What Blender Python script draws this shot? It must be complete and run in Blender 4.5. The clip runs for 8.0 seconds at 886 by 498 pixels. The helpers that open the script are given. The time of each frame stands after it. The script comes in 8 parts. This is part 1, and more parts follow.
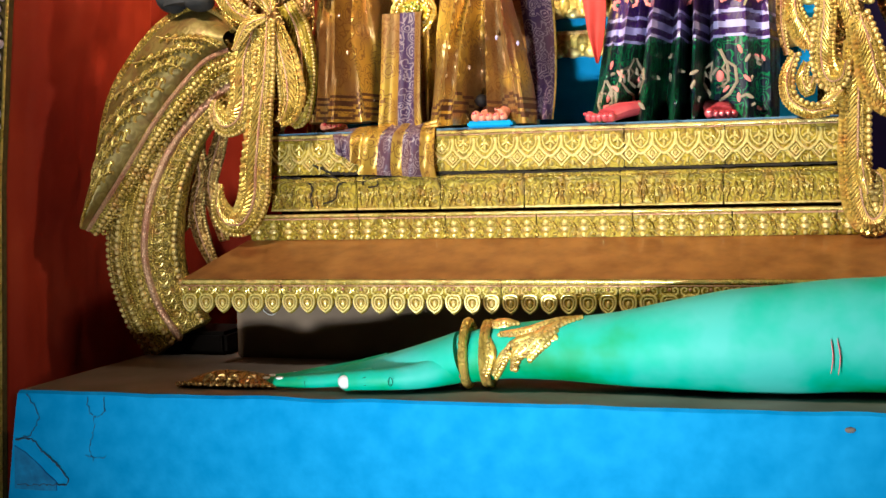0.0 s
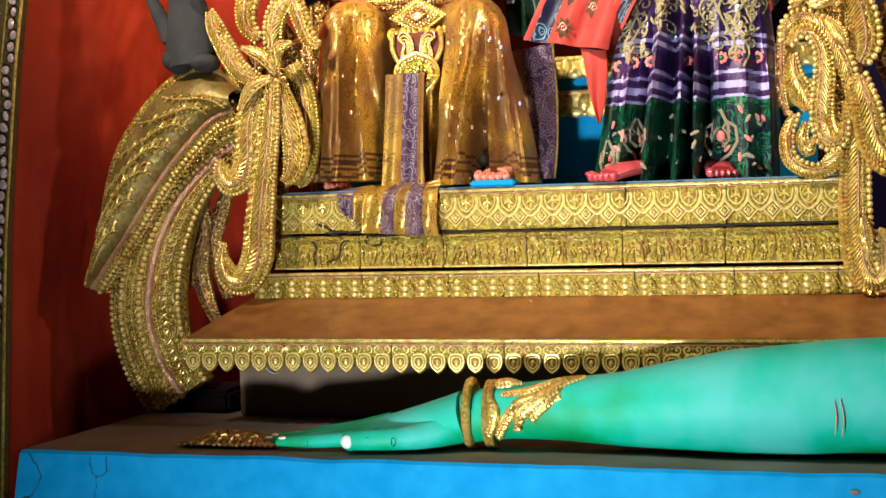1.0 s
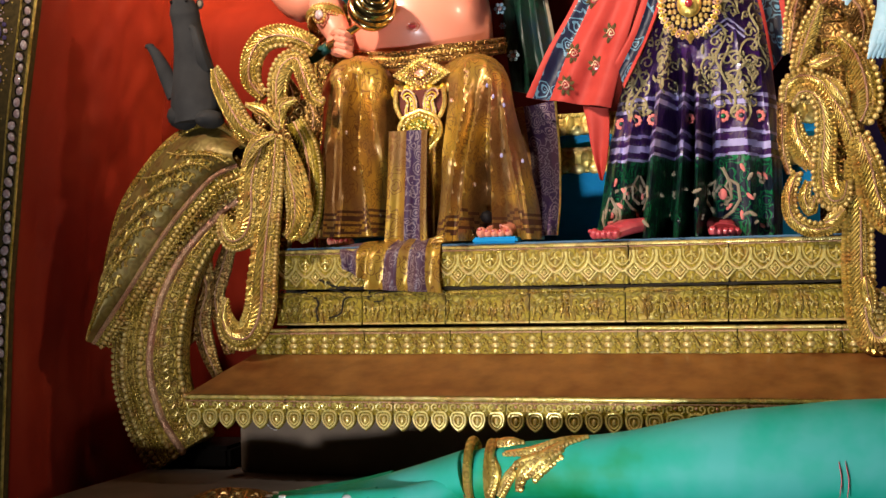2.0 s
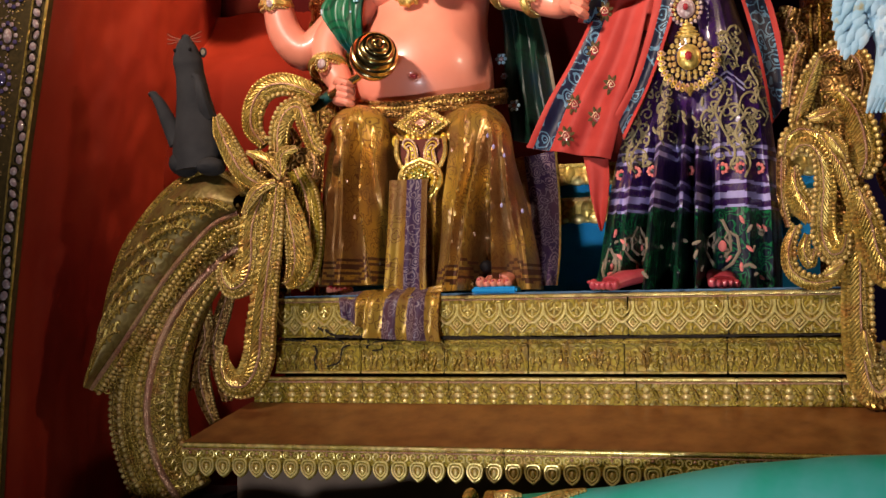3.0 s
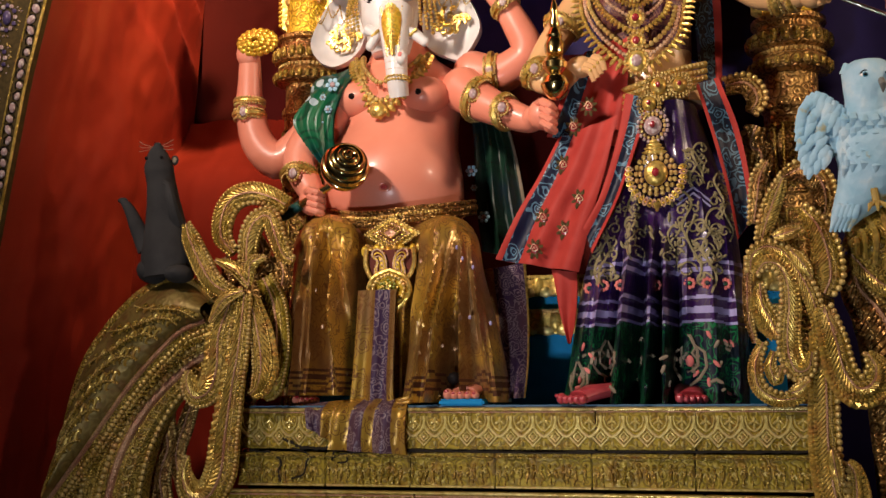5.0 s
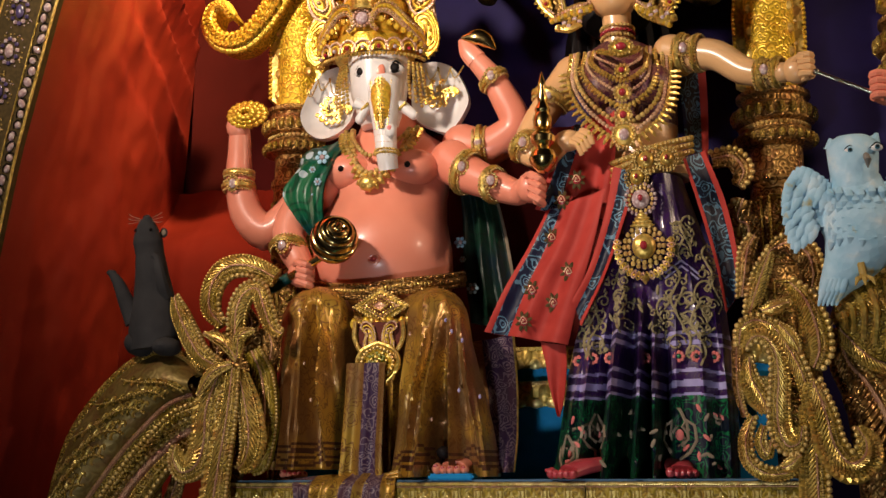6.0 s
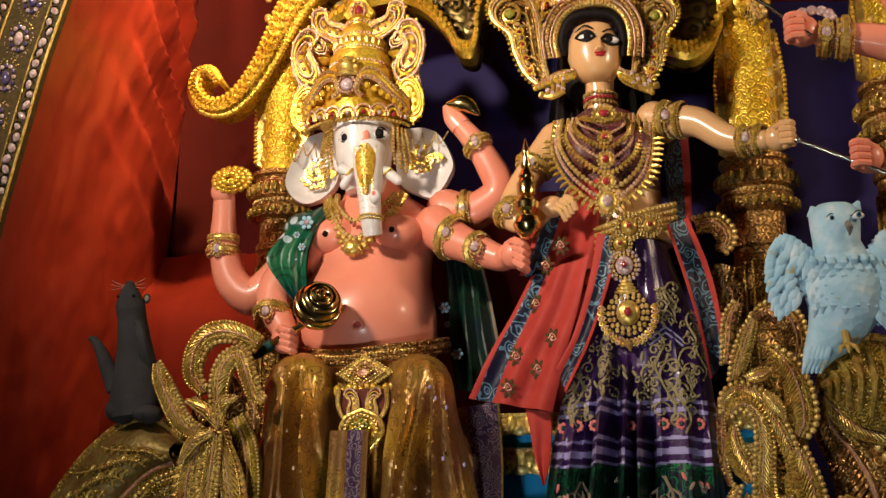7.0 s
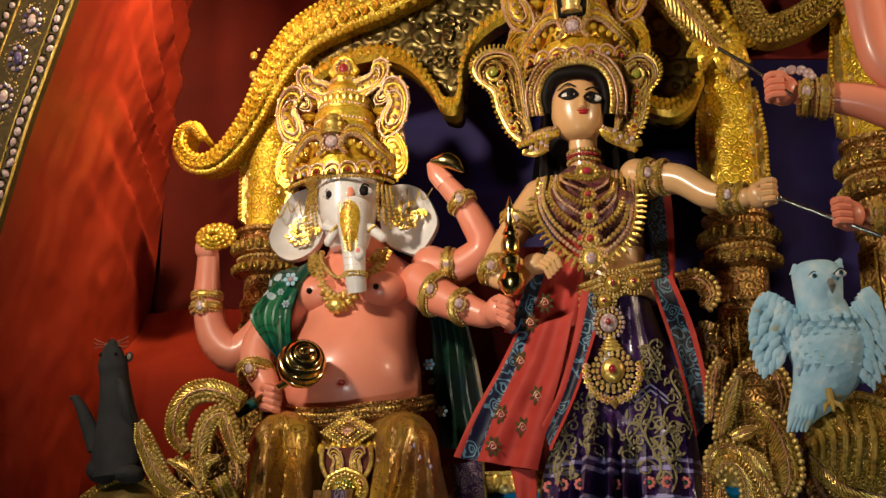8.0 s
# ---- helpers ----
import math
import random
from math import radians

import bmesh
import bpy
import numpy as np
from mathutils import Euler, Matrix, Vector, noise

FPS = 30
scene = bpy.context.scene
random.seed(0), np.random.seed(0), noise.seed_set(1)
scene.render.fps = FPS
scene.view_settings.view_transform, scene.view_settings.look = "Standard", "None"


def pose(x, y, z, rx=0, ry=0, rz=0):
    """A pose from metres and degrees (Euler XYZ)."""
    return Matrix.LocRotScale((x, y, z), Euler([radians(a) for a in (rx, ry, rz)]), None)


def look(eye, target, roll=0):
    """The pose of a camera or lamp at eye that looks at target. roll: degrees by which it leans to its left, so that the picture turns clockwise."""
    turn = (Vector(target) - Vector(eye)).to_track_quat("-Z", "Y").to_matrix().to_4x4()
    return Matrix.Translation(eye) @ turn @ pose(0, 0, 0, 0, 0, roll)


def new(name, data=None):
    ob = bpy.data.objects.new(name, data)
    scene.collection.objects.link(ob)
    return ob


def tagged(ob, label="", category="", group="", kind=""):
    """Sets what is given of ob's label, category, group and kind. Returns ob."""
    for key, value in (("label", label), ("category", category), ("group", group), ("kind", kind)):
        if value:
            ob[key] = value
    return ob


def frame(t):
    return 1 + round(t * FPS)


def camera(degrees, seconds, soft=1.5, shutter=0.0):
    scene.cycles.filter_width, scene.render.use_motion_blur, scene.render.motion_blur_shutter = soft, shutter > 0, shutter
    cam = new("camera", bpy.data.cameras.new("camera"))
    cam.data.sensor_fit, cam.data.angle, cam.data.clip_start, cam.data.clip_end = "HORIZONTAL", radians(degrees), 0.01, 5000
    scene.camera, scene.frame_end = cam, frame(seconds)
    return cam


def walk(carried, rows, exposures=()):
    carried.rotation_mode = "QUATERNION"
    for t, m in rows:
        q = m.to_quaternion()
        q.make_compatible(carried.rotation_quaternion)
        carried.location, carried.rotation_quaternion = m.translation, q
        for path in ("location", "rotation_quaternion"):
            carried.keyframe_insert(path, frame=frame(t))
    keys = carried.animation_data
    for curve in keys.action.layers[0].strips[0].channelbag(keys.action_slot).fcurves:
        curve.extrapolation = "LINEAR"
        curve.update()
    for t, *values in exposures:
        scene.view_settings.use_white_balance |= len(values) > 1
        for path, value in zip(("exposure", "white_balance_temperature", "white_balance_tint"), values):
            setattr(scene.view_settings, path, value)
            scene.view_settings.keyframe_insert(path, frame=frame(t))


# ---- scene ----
# The camera: a held phone that tilts slowly upwards.
PATH = [
    (0.0, 0, 0, 1.5, 15.0, -4.0, -1.5),
    (0.5, 0.001, -0.006, 1.518, 15.04, -2.97, -1.52),
    (1.0, 0.004, -0.010, 1.523, 15.09, -1.48, -1.51),
    (1.5, 0.005, -0.009, 1.538, 15.16, -0.24, -1.5),
    (3.0, 0.019, -0.004, 1.566, 15.33, 3.03, -0.77),
    (3.5, 0.027, -0.003, 1.584, 15.1, 4.02, -0.53),
    (4.0, 0.032, -0.002, 1.587, 14.74, 5.36, -0.38),
    (4.5, 0.033, -0.001, 1.592, 14.29, 6.58, -0.22),
    (6.0, 0.026, -0.012, 1.632, 13.25, 10.99, -0.25),
    (6.5, 0.025, -0.017, 1.653, 12.82, 12.48, -0.34),
    (7.0, 0.035, -0.013, 1.668, 12.57, 13.68, -0.38),
    (7.5, 0.039, -0.016, 1.68, 12.2, 15.0, -0.53),
    (8.0, 0.038, -0.02, 1.695, 11.77, 16.06, -0.67),
]


def stand(x, y, z, yaw, pitch, roll):
    a, b = radians(yaw), radians(pitch)
    ahead = Vector((-math.sin(a) * math.cos(b), math.cos(a) * math.cos(b), math.sin(b)))
    return look((x, y, z), Vector((x, y, z)) + ahead, roll)


cam = camera(41.62, 8.0)
walk(cam, [(row[0], stand(*row[1:])) for row in PATH],
     exposures=[(0.0, 0.64, 5750, 9), (0.9, 0.50, 5800, 10), (1.7, 0.0, 5900, 14), (2.8, -0.66, 6000, 24), (3.5, -0.92, 6000, 26), (4.5, -1.10, 6000, 24), (6.0, -1.46, 6100, 22), (6.5, -1.42, 6100, 20), (7.0, -1.36, 6150, 18), (7.5, -1.58, 6200, 16), (8.0, -1.60, 6200, 14)])

# ---- light: a low flood in front of the plinth, warm floods above, a dim hall ----
world = bpy.data.worlds.new("hall")
scene.world = world
world.use_nodes = True
world.node_tree.nodes["Background"].inputs[0].default_value = (1.0, 0.72, 0.5, 1)
world.node_tree.nodes["Background"].inputs[1].default_value = 0.001


def flood(name, eye, target, size, watts, color):
    lamp = bpy.data.lights.new(name, "AREA")
    lamp.shape, lamp.size, lamp.size_y = "RECTANGLE", size[0], size[1]
    lamp.energy, lamp.color = watts, color
    ob = new(name, lamp)
    ob.matrix_world = look(eye, target)
    return ob


flood("low_flood_lamp", (-0.85, 0.1, 0.50), (-0.5, 3.3, 1.45), (0.26, 0.18), 18, (0.93, 0.97, 0.90)).data.spread = radians(80)
flood("high_flood_lamp", (-2.2, 0.9, 3.9), (-0.5, 3.8, 3.1), (0.3, 0.22), 72, (1.0, 0.83, 0.60)).data.spread = radians(82)
flood("side_flood_lamp", (-0.85, 3.0, 5.0), (-2.12, 3.75, 3.85), (0.2, 0.15), 66, (1.0, 0.77, 0.36)).data.spread = radians(58)
flood("far_flood_lamp", (2.5, 2.5, 3.55), (0.25, 3.95, 3.3), (0.25, 0.2), 24, (1.0, 0.74, 0.45)).data.spread = radians(85)


# ---- materials ----
def nodes_of(name, rough=0.5, metal=0.0):
    m = bpy.data.materials.new(name)
    m.use_nodes = True
    t = m.node_tree
    b = t.nodes["Principled BSDF"]
    b.inputs["Roughness"].default_value = rough
    b.inputs["Metallic"].default_value = metal
    return m, t, b


def tex(t, kind, scale, **kw):
    n = t.nodes.new("ShaderNodeTex" + kind)
    n.inputs["Scale"].default_value = scale
    for k, v in kw.items():
        n.inputs[k].default_value = v
    co = t.nodes.new("ShaderNodeTexCoord")
    t.links.new(co.outputs["Object"], n.inputs["Vector"])
    return n


def ramp(t, src, stops, hard=False):
    r = t.nodes.new("ShaderNodeValToRGB")
    if hard:
        r.color_ramp.interpolation = "CONSTANT"
    e = r.color_ramp.elements
    while len(e) < len(stops):
        e.new(0.5)
    for el, (p, c) in zip(e, stops):
        el.position, el.color = p, (*c, 1)
    t.links.new(src, r.inputs[0])
    return r.outputs[0]


def mixc(t, fac, a, b, how="MIX"):
    m = t.nodes.new("ShaderNodeMix")
    m.data_type, m.blend_type = "RGBA", how
    for sock, val in ((m.inputs[0], fac), (m.inputs[6], a), (m.inputs[7], b)):
        if isinstance(val, (int, float)):
            sock.default_value = val
        elif isinstance(val, tuple):
            sock.default_value = (*val, 1)
        else:
            t.links.new(val, sock)
    return m.outputs[2]


def bump(t, b, height, strength, dist=0.004, last=None):
    n = t.nodes.new("ShaderNodeBump")
    n.inputs["Strength"].default_value, n.inputs["Distance"].default_value = strength, dist
    t.links.new(height, n.inputs["Height"])
    if last is not None:
        t.links.new(last, n.inputs["Normal"])
    t.links.new(n.outputs[0], b.inputs["Normal"])
    return n.outputs[0]


def gold(name, c1, c2, rough=0.34, fili=70.0, depth=0.6, metal=0.85, hollow=0.28):
    """Repousse gilt: ringed scrolls pressed into the sheet, darker in the hollows, full-toned on the crests."""
    m, t, b = nodes_of(name, rough, metal)
    n = tex(t, "Noise", 9.0, Detail=6.0)
    w = tex(t, "Noise", 190.0, Detail=2.0)
    co = t.nodes.new("ShaderNodeTexCoord")
    wob = tex(t, "Noise", fili * 0.55, Detail=2.0)
    off = t.nodes.new("ShaderNodeVectorMath")
    off.operation = "MULTIPLY_ADD"
    off.inputs[1].default_value = (0.9 / fili,) * 3
    t.links.new(wob.outputs["Color"], off.inputs[0])
    t.links.new(co.outputs["Object"], off.inputs[2])
    v = t.nodes.new("ShaderNodeTexVoronoi")
    v.inputs["Scale"].default_value = fili * 0.6
    t.links.new(off.outputs[0], v.inputs["Vector"])
    rings = t.nodes.new("ShaderNodeMath")
    rings.operation = "MULTIPLY"
    rings.inputs[1].default_value = 15.0
    t.links.new(v.outputs["Distance"], rings.inputs[0])
    wave = t.nodes.new("ShaderNodeMath")
    wave.operation = "COSINE"
    t.links.new(rings.outputs[0], wave.inputs[0])
    high = t.nodes.new("ShaderNodeMath")
    high.operation = "MULTIPLY_ADD"
    high.inputs[1].default_value = high.inputs[2].default_value = 0.5
    t.links.new(wave.outputs[0], high.inputs[0])
    base = ramp(t, n.outputs[0], [(0.35, c1), (0.65, c2)])
    patina = tex(t, "Noise", 23.0, Detail=4.0)
    base = mixc(t, ramp(t, patina.outputs[0], [(0.50, (0, 0, 0)), (0.70, (0.55, 0.55, 0.55))]), base, (c1[0] * 0.95, c1[1] * 0.55, c1[2] * 0.9))
    dark = ramp(t, high.outputs[0], [(0.08, (hollow, hollow * 0.85, hollow * 0.6)), (0.55, (1, 1, 1))])
    t.links.new(mixc(t, min(1.0, 0.3 + depth * 0.6), base, dark, "MULTIPLY"), b.inputs["Base Color"])
    t.links.new(ramp(t, n.outputs[0], [(0.3, (rough * 0.7,) * 3), (0.7, (rough * 1.5,) * 3)]), b.inputs["Roughness"])
    a = bump(t, b, high.outputs[0], depth * 0.6, 0.005)
    bump(t, b, w.outputs[0], 0.2, 0.002, a)
    return m


def cloth(name, c1, c2, rough=0.75, scale=14.0, weave=420.0, sheen=0.2):
    m, t, b = nodes_of(name, rough)
    n = tex(t, "Noise", scale, Detail=5.0)
    w = tex(t, "Noise", weave, Detail=1.0)
    t.links.new(ramp(t, n.outputs[0], [(0.3, c1), (0.7, c2)]), b.inputs["Base Color"])
    b.inputs["Specular IOR Level"].default_value = sheen
    bump(t, b, w.outputs[0], 0.25, 0.001)
    return m


def paint(name, c1, c2, rough=0.4, scale=6.0, relief=0.12, coat=0.0, fine=60.0):
    m, t, b = nodes_of(name, rough)
    n = tex(t, "Noise", scale, Detail=7.0)
    w = tex(t, "Noise", fine, Detail=3.0)
    t.links.new(ramp(t, n.outputs[0], [(0.32, c1), (0.68, c2)]), b.inputs["Base Color"])
    b.inputs["Coat Weight"].default_value = coat
    b.inputs["Coat Roughness"].default_value = 0.18
    bump(t, b, w.outputs[0], relief, 0.002)
    return m


def printed(name, ground, ink, scale, lo, hi, rough=0.4, ink2=None, coat=0.0, fold=0.5):
    """Cloth with a curled print: wavering ringed scrolls on a ground."""
    m, t, b = nodes_of(name, rough)
    co = t.nodes.new("ShaderNodeTexCoord")
    wob = t.nodes.new("ShaderNodeTexNoise")
    wob.inputs["Scale"].default_value = scale * 0.7
    t.links.new(co.outputs["Object"], wob.inputs["Vector"])
    off = t.nodes.new("ShaderNodeVectorMath")
    off.operation = "MULTIPLY_ADD"
    off.inputs[1].default_value = (1.6 / scale,) * 3
    t.links.new(wob.outputs["Color"], off.inputs[0])
    t.links.new(co.outputs["Object"], off.inputs[2])
    n = t.nodes.new("ShaderNodeTexVoronoi")
    n.inputs["Scale"].default_value = scale
    t.links.new(off.outputs[0], n.inputs["Vector"])
    line = ramp(t, n.outputs["Distance"], [(0.0, (1, 1, 1)), (lo * 2, (0, 0, 0)), (hi, (1, 1, 1)), (hi + lo * 1.6, (0, 0, 0)), (hi + 0.24, (0.85, 0.85, 0.85)), (hi + 0.24 + lo * 1.6, (0, 0, 0))], True)
    big = tex(t, "Noise", 5.0, Detail=4.0)
    g = mixc(t, ramp(t, big.outputs[0], [(0.42, (0, 0, 0)), (0.58, (1, 1, 1))]), ground, (ground[0] * 0.52, ground[1] * 0.45, ground[2] * 0.9 + 0.008))
    col = mixc(t, line, g, ink)
    if ink2:
        v = tex(t, "Voronoi", scale * 1.6)
        spot = ramp(t, v.outputs["Distance"], [(0.0, (1, 1, 1)), (0.19, (0, 0, 0))], True)
        col = mixc(t, spot, col, ink2)
    t.links.new(col, b.inputs["Base Color"])
    b.inputs["Coat Weight"].default_value = coat
    b.inputs["Coat Roughness"].default_value = 0.18
    w = tex(t, "Noise", 300.0)
    last = bump(t, b, w.outputs[0], 0.15, 0.001)
    crease = tex(t, "Noise", 1.0, Detail=3.0)
    stretch = t.nodes.new("ShaderNodeMapping")
    stretch.inputs["Scale"].default_value = (22.0, 22.0, 5.0)
    t.links.new(t.nodes.new("ShaderNodeTexCoord").outputs["Object"], stretch.inputs[0])
    t.links.new(stretch.outputs[0], crease.inputs["Vector"])
    bump(t, b, crease.outputs[0], fold, 0.02, last)
    return m


GOLD = gold("old_gilt", (0.40, 0.265, 0.026), (0.57, 0.395, 0.078), 0.34, 95.0, 0.9, 0.50, 0.2)
GROUND = gold("olive_gilt", (0.27, 0.185, 0.005), (0.38, 0.265, 0.012), 0.42, 70.0, 0.55, 0.35)
SHELL = gold("dull_olive_gilt", (0.22, 0.155, 0.035), (0.31, 0.22, 0.06), 0.42, 40.0, 0.22, 0.45, 0.5)
GOLD_FINE = gold("fine_gilt", (0.68, 0.46, 0.08), (0.84, 0.61, 0.16), 0.30, 46.0, 0.22, 0.62, 0.3)
GOLD_DARK = gold("brown_gilt", (0.40, 0.22, 0.060), (0.58, 0.35, 0.10), 0.34, 60.0, 1.0, 0.8)
GOLD_YELLOW = gold("yellow_gilt", (0.80, 0.50, 0.03), (0.92, 0.64, 0.06), 0.30, 46.0, 0.2, 0.48, 0.4)
EMBOSSED = gold("embossed_yellow_gilt", (0.80, 0.51, 0.02), (0.92, 0.65, 0.05), 0.34, 62.0, 0.75, 0.42, 0.35)
# Grey gilt of the arch field: its shadow is put into the base colour.
GOLD_GREY = gold("grey_gilt", (0.17, 0.125, 0.035), (0.30, 0.22, 0.06), 0.34, 26.0, 1.0, 0.7)
BEAD = gold("bead_gilt", (0.58, 0.395, 0.09), (0.76, 0.55, 0.19), 0.34, 30.0, 0.1, 0.45)
MOTIF = gold("pale_gilt", (0.76, 0.585, 0.14), (0.88, 0.72, 0.28), 0.26, 30.0, 0.1, 0.35)
ROSY = gold("rosy_gilt", (0.50, 0.25, 0.13), (0.62, 0.36, 0.20), 0.36, 150.0, 0.4, 0.4)
BLUSH = gold("rose_white_gilt", (0.66, 0.38, 0.22), (0.82, 0.56, 0.36), 0.30, 120.0, 0.3, 0.25)
MAROON = cloth("maroon_backing", (0.10, 0.018, 0.010), (0.16, 0.035, 0.018), 0.6, 30.0)
BRASS, _t, _b = nodes_of("polished_brass", 0.17, 1.0)
_b.inputs["Base Color"].default_value = (0.78, 0.58, 0.22, 1)
bump(_t, _b, tex(_t, "Noise", 40.0).outputs[0], 0.06, 0.002)
GEM, _t, _b = nodes_of("white_stones", 0.08, 0.0)
_t.links.new(ramp(_t, tex(_t, "Voronoi", 90.0).outputs["Distance"], [(0.1, (0.78, 0.68, 0.66)), (0.6, (0.45, 0.30, 0.30))]), _b.inputs["Base Color"])
_b.inputs["Coat Weight"].default_value = 1.0
JADE = paint("green_gold_stones", (0.18, 0.22, 0.02), (0.40, 0.38, 0.05), 0.1, 60.0, 0.0, 1.0)
RUBY = paint("red_stones", (0.30, 0.02, 0.03), (0.42, 0.04, 0.05), 0.1, 30.0, 0.0, 1.0)
DARKGEM = paint("violet_stones", (0.05, 0.04, 0.12), (0.14, 0.10, 0.22), 0.08, 40.0, 0.0, 1.0)

BLUE = paint("blue_limewash", (0.010, 0.245, 0.54), (0.020, 0.305, 0.63), 0.75, 16.0, 0.9, 0.0, 40.0)
BLUE.node_tree.nodes["Principled BSDF"].inputs["Specular IOR Level"].default_value = 0.15
DAMP = paint("damp_blue_plaster", (0.005, 0.11, 0.26), (0.014, 0.24, 0.50), 0.8, 26.0, 0.9, 0.0, 40.0)
SEAT_BLUE = paint("dull_blue_board", (0.05, 0.12, 0.20), (0.10, 0.20, 0.30), 0.7, 8.0, 0.2)
DUSTY = paint("dusty_slab", (0.16, 0.13, 0.11), (0.24, 0.20, 0.17), 0.9, 5.0, 0.4)
CRACK, _t, _b = nodes_of("plaster_crack", 0.95)
_b.inputs["Base Color"].default_value = (0.03, 0.06, 0.09, 1)
SPLIT, _t, _b = nodes_of("gesso_split", 0.95)
_b.inputs["Base Color"].default_value = (0.020, 0.013, 0.006, 1)
BOARD = paint("brown_board", (0.15, 0.10, 0.065), (0.22, 0.15, 0.10), 0.8, 6.0, 0.2)
WOODY = paint("brown_ledge", (0.18, 0.060, 0.011), (0.32, 0.130, 0.028), 0.42, 15.0, 0.5, 0.15, 26.0)
RED = cloth("red_satin", (0.23, 0.014, 0.005), (0.34, 0.030, 0.008), 0.40, 2.0, 300.0, 0.9)
RED_COTTON = cloth("red_cotton", (0.17, 0.012, 0.004), (0.25, 0.020, 0.006), 0.8, 3.0, 300.0, 0.1)
# Red deepened in the base colour for the shade behind the statues.
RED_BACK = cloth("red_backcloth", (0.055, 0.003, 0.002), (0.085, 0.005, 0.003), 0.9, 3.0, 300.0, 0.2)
NAVY = cloth("navy_backcloth", (0.010, 0.006, 0.055), (0.018, 0.011, 0.095), 0.6, 5.0)
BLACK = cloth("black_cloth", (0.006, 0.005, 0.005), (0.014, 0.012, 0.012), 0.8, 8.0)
HALL = cloth("hall_cloth", (0.009, 0.006, 0.005), (0.014, 0.010, 0.007), 0.85, 2.0)
SKIN_PINK = paint("pink_enamel", (0.78, 0.245, 0.15), (0.85, 0.32, 0.205), 0.42, 4.0, 0.05, 0.25)
SKIN_CREAM = paint("cream_enamel", (0.68, 0.39, 0.17), (0.75, 0.46, 0.21), 0.32, 4.0, 0.06, 0.4)
WHITE = paint("white_enamel", (0.72, 0.70, 0.68), (0.84, 0.82, 0.79), 0.36, 14.0, 0.12, 0.4)
INK, _t, _b = nodes_of("black_enamel", 0.6)
_b.inputs["Base Color"].default_value = (0.006, 0.004, 0.004, 1)
_b.inputs["Specular IOR Level"].default_value = 0.15
LIP = paint("red_enamel", (0.42, 0.02, 0.03), (0.50, 0.03, 0.04), 0.35)
FOOT_RED = paint("rose_enamel", (0.48, 0.045, 0.06), (0.60, 0.09, 0.10), 0.35, 20.0, 0.1, 0.3)
# Green graded by height plus noise: deep below, paler teal above.
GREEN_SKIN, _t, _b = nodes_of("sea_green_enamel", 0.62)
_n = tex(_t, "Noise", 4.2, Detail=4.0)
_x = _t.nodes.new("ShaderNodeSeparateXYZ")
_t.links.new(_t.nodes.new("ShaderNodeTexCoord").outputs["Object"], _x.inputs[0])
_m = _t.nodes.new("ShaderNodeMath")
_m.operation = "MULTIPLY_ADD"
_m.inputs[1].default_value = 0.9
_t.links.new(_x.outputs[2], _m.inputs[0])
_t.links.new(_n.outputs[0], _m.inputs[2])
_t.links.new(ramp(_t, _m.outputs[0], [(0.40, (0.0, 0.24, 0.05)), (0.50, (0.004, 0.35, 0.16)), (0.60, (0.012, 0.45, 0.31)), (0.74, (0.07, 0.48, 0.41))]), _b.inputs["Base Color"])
_b.inputs["Coat Weight"].default_value = 0.0
bump(_t, _b, tex(_t, "Noise", 26.0, Detail=5.0).outputs[0], 0.25, 0.003)
RAT = cloth("charcoal_felt", (0.028, 0.027, 0.028), (0.05, 0.048, 0.048), 0.85, 12.0, 260.0)
OWL, _t, _b = nodes_of("pale_blue_plumage", 0.6)
_n = tex(_t, "Noise", 15.0, Detail=5.0)
_t.links.new(ramp(_t, _n.outputs[0], [(0.31, (0.46, 0.42, 0.20)), (0.37, (0.30, 0.55, 0.70)), (0.58, (0.42, 0.65, 0.79)), (0.72, (0.64, 0.76, 0.80))]), _b.inputs["Base Color"])
bump(_t, _b, tex(_t, "Voronoi", 48.0).outputs["Distance"], 0.35, 0.006)
OWL_BEAK = paint("grey_beak", (0.16, 0.15, 0.13), (0.24, 0.22, 0.19), 0.5)
TEAL_EYE = paint("blue_iris", (0.01, 0.10, 0.16), (0.02, 0.16, 0.24), 0.3)
OWL_FOOT = paint("ochre_claw", (0.40, 0.26, 0.05), (0.52, 0.36, 0.08), 0.6)
DHOTI = printed("mustard_satin", (0.59, 0.350, 0.042), (0.23, 0.095, 0.020), 24.0, 0.045, 0.26, 0.40, None, 0.5, 0.25)
_b = DHOTI.node_tree.nodes["Principled BSDF"]
_b.inputs["Metallic"].default_value = 0.55
_b.inputs["Coat Roughness"].default_value = 0.30
DHOTI_BAND = printed("plum_border", (0.085, 0.035, 0.055), (0.24, 0.17, 0.18), 30.0, 0.06, 0.28, 0.45)
STRIPE = cloth("umber_stripe", (0.07, 0.025, 0.012), (0.12, 0.045, 0.02), 0.5)
SHAWL = printed("green_shawl", (0.006, 0.13, 0.05), (0.004, 0.05, 0.022), 7.0, 0.05, 0.3, 0.35, (0.42, 0.52, 0.56))
# Darker copy of the shawl: its shade behind the hip is in the colour.
SHAWL_SHADED = printed("shaded_green_shawl", (0.003, 0.030, 0.014), (0.002, 0.014, 0.008), 9.0, 0.05, 0.3, 0.5)
PURPLE = printed("purple_brocade", (0.042, 0.008, 0.085), (0.085, 0.055, 0.060), 30.0, 0.03, 0.36, 0.40, None, 0.5, 0.4)
PURPLE.node_tree.nodes["Principled BSDF"].inputs["Specular IOR Level"].default_value = 0.4
LILAC = cloth("lilac_stripe", (0.33, 0.28, 0.54), (0.47, 0.42, 0.66), 0.5)
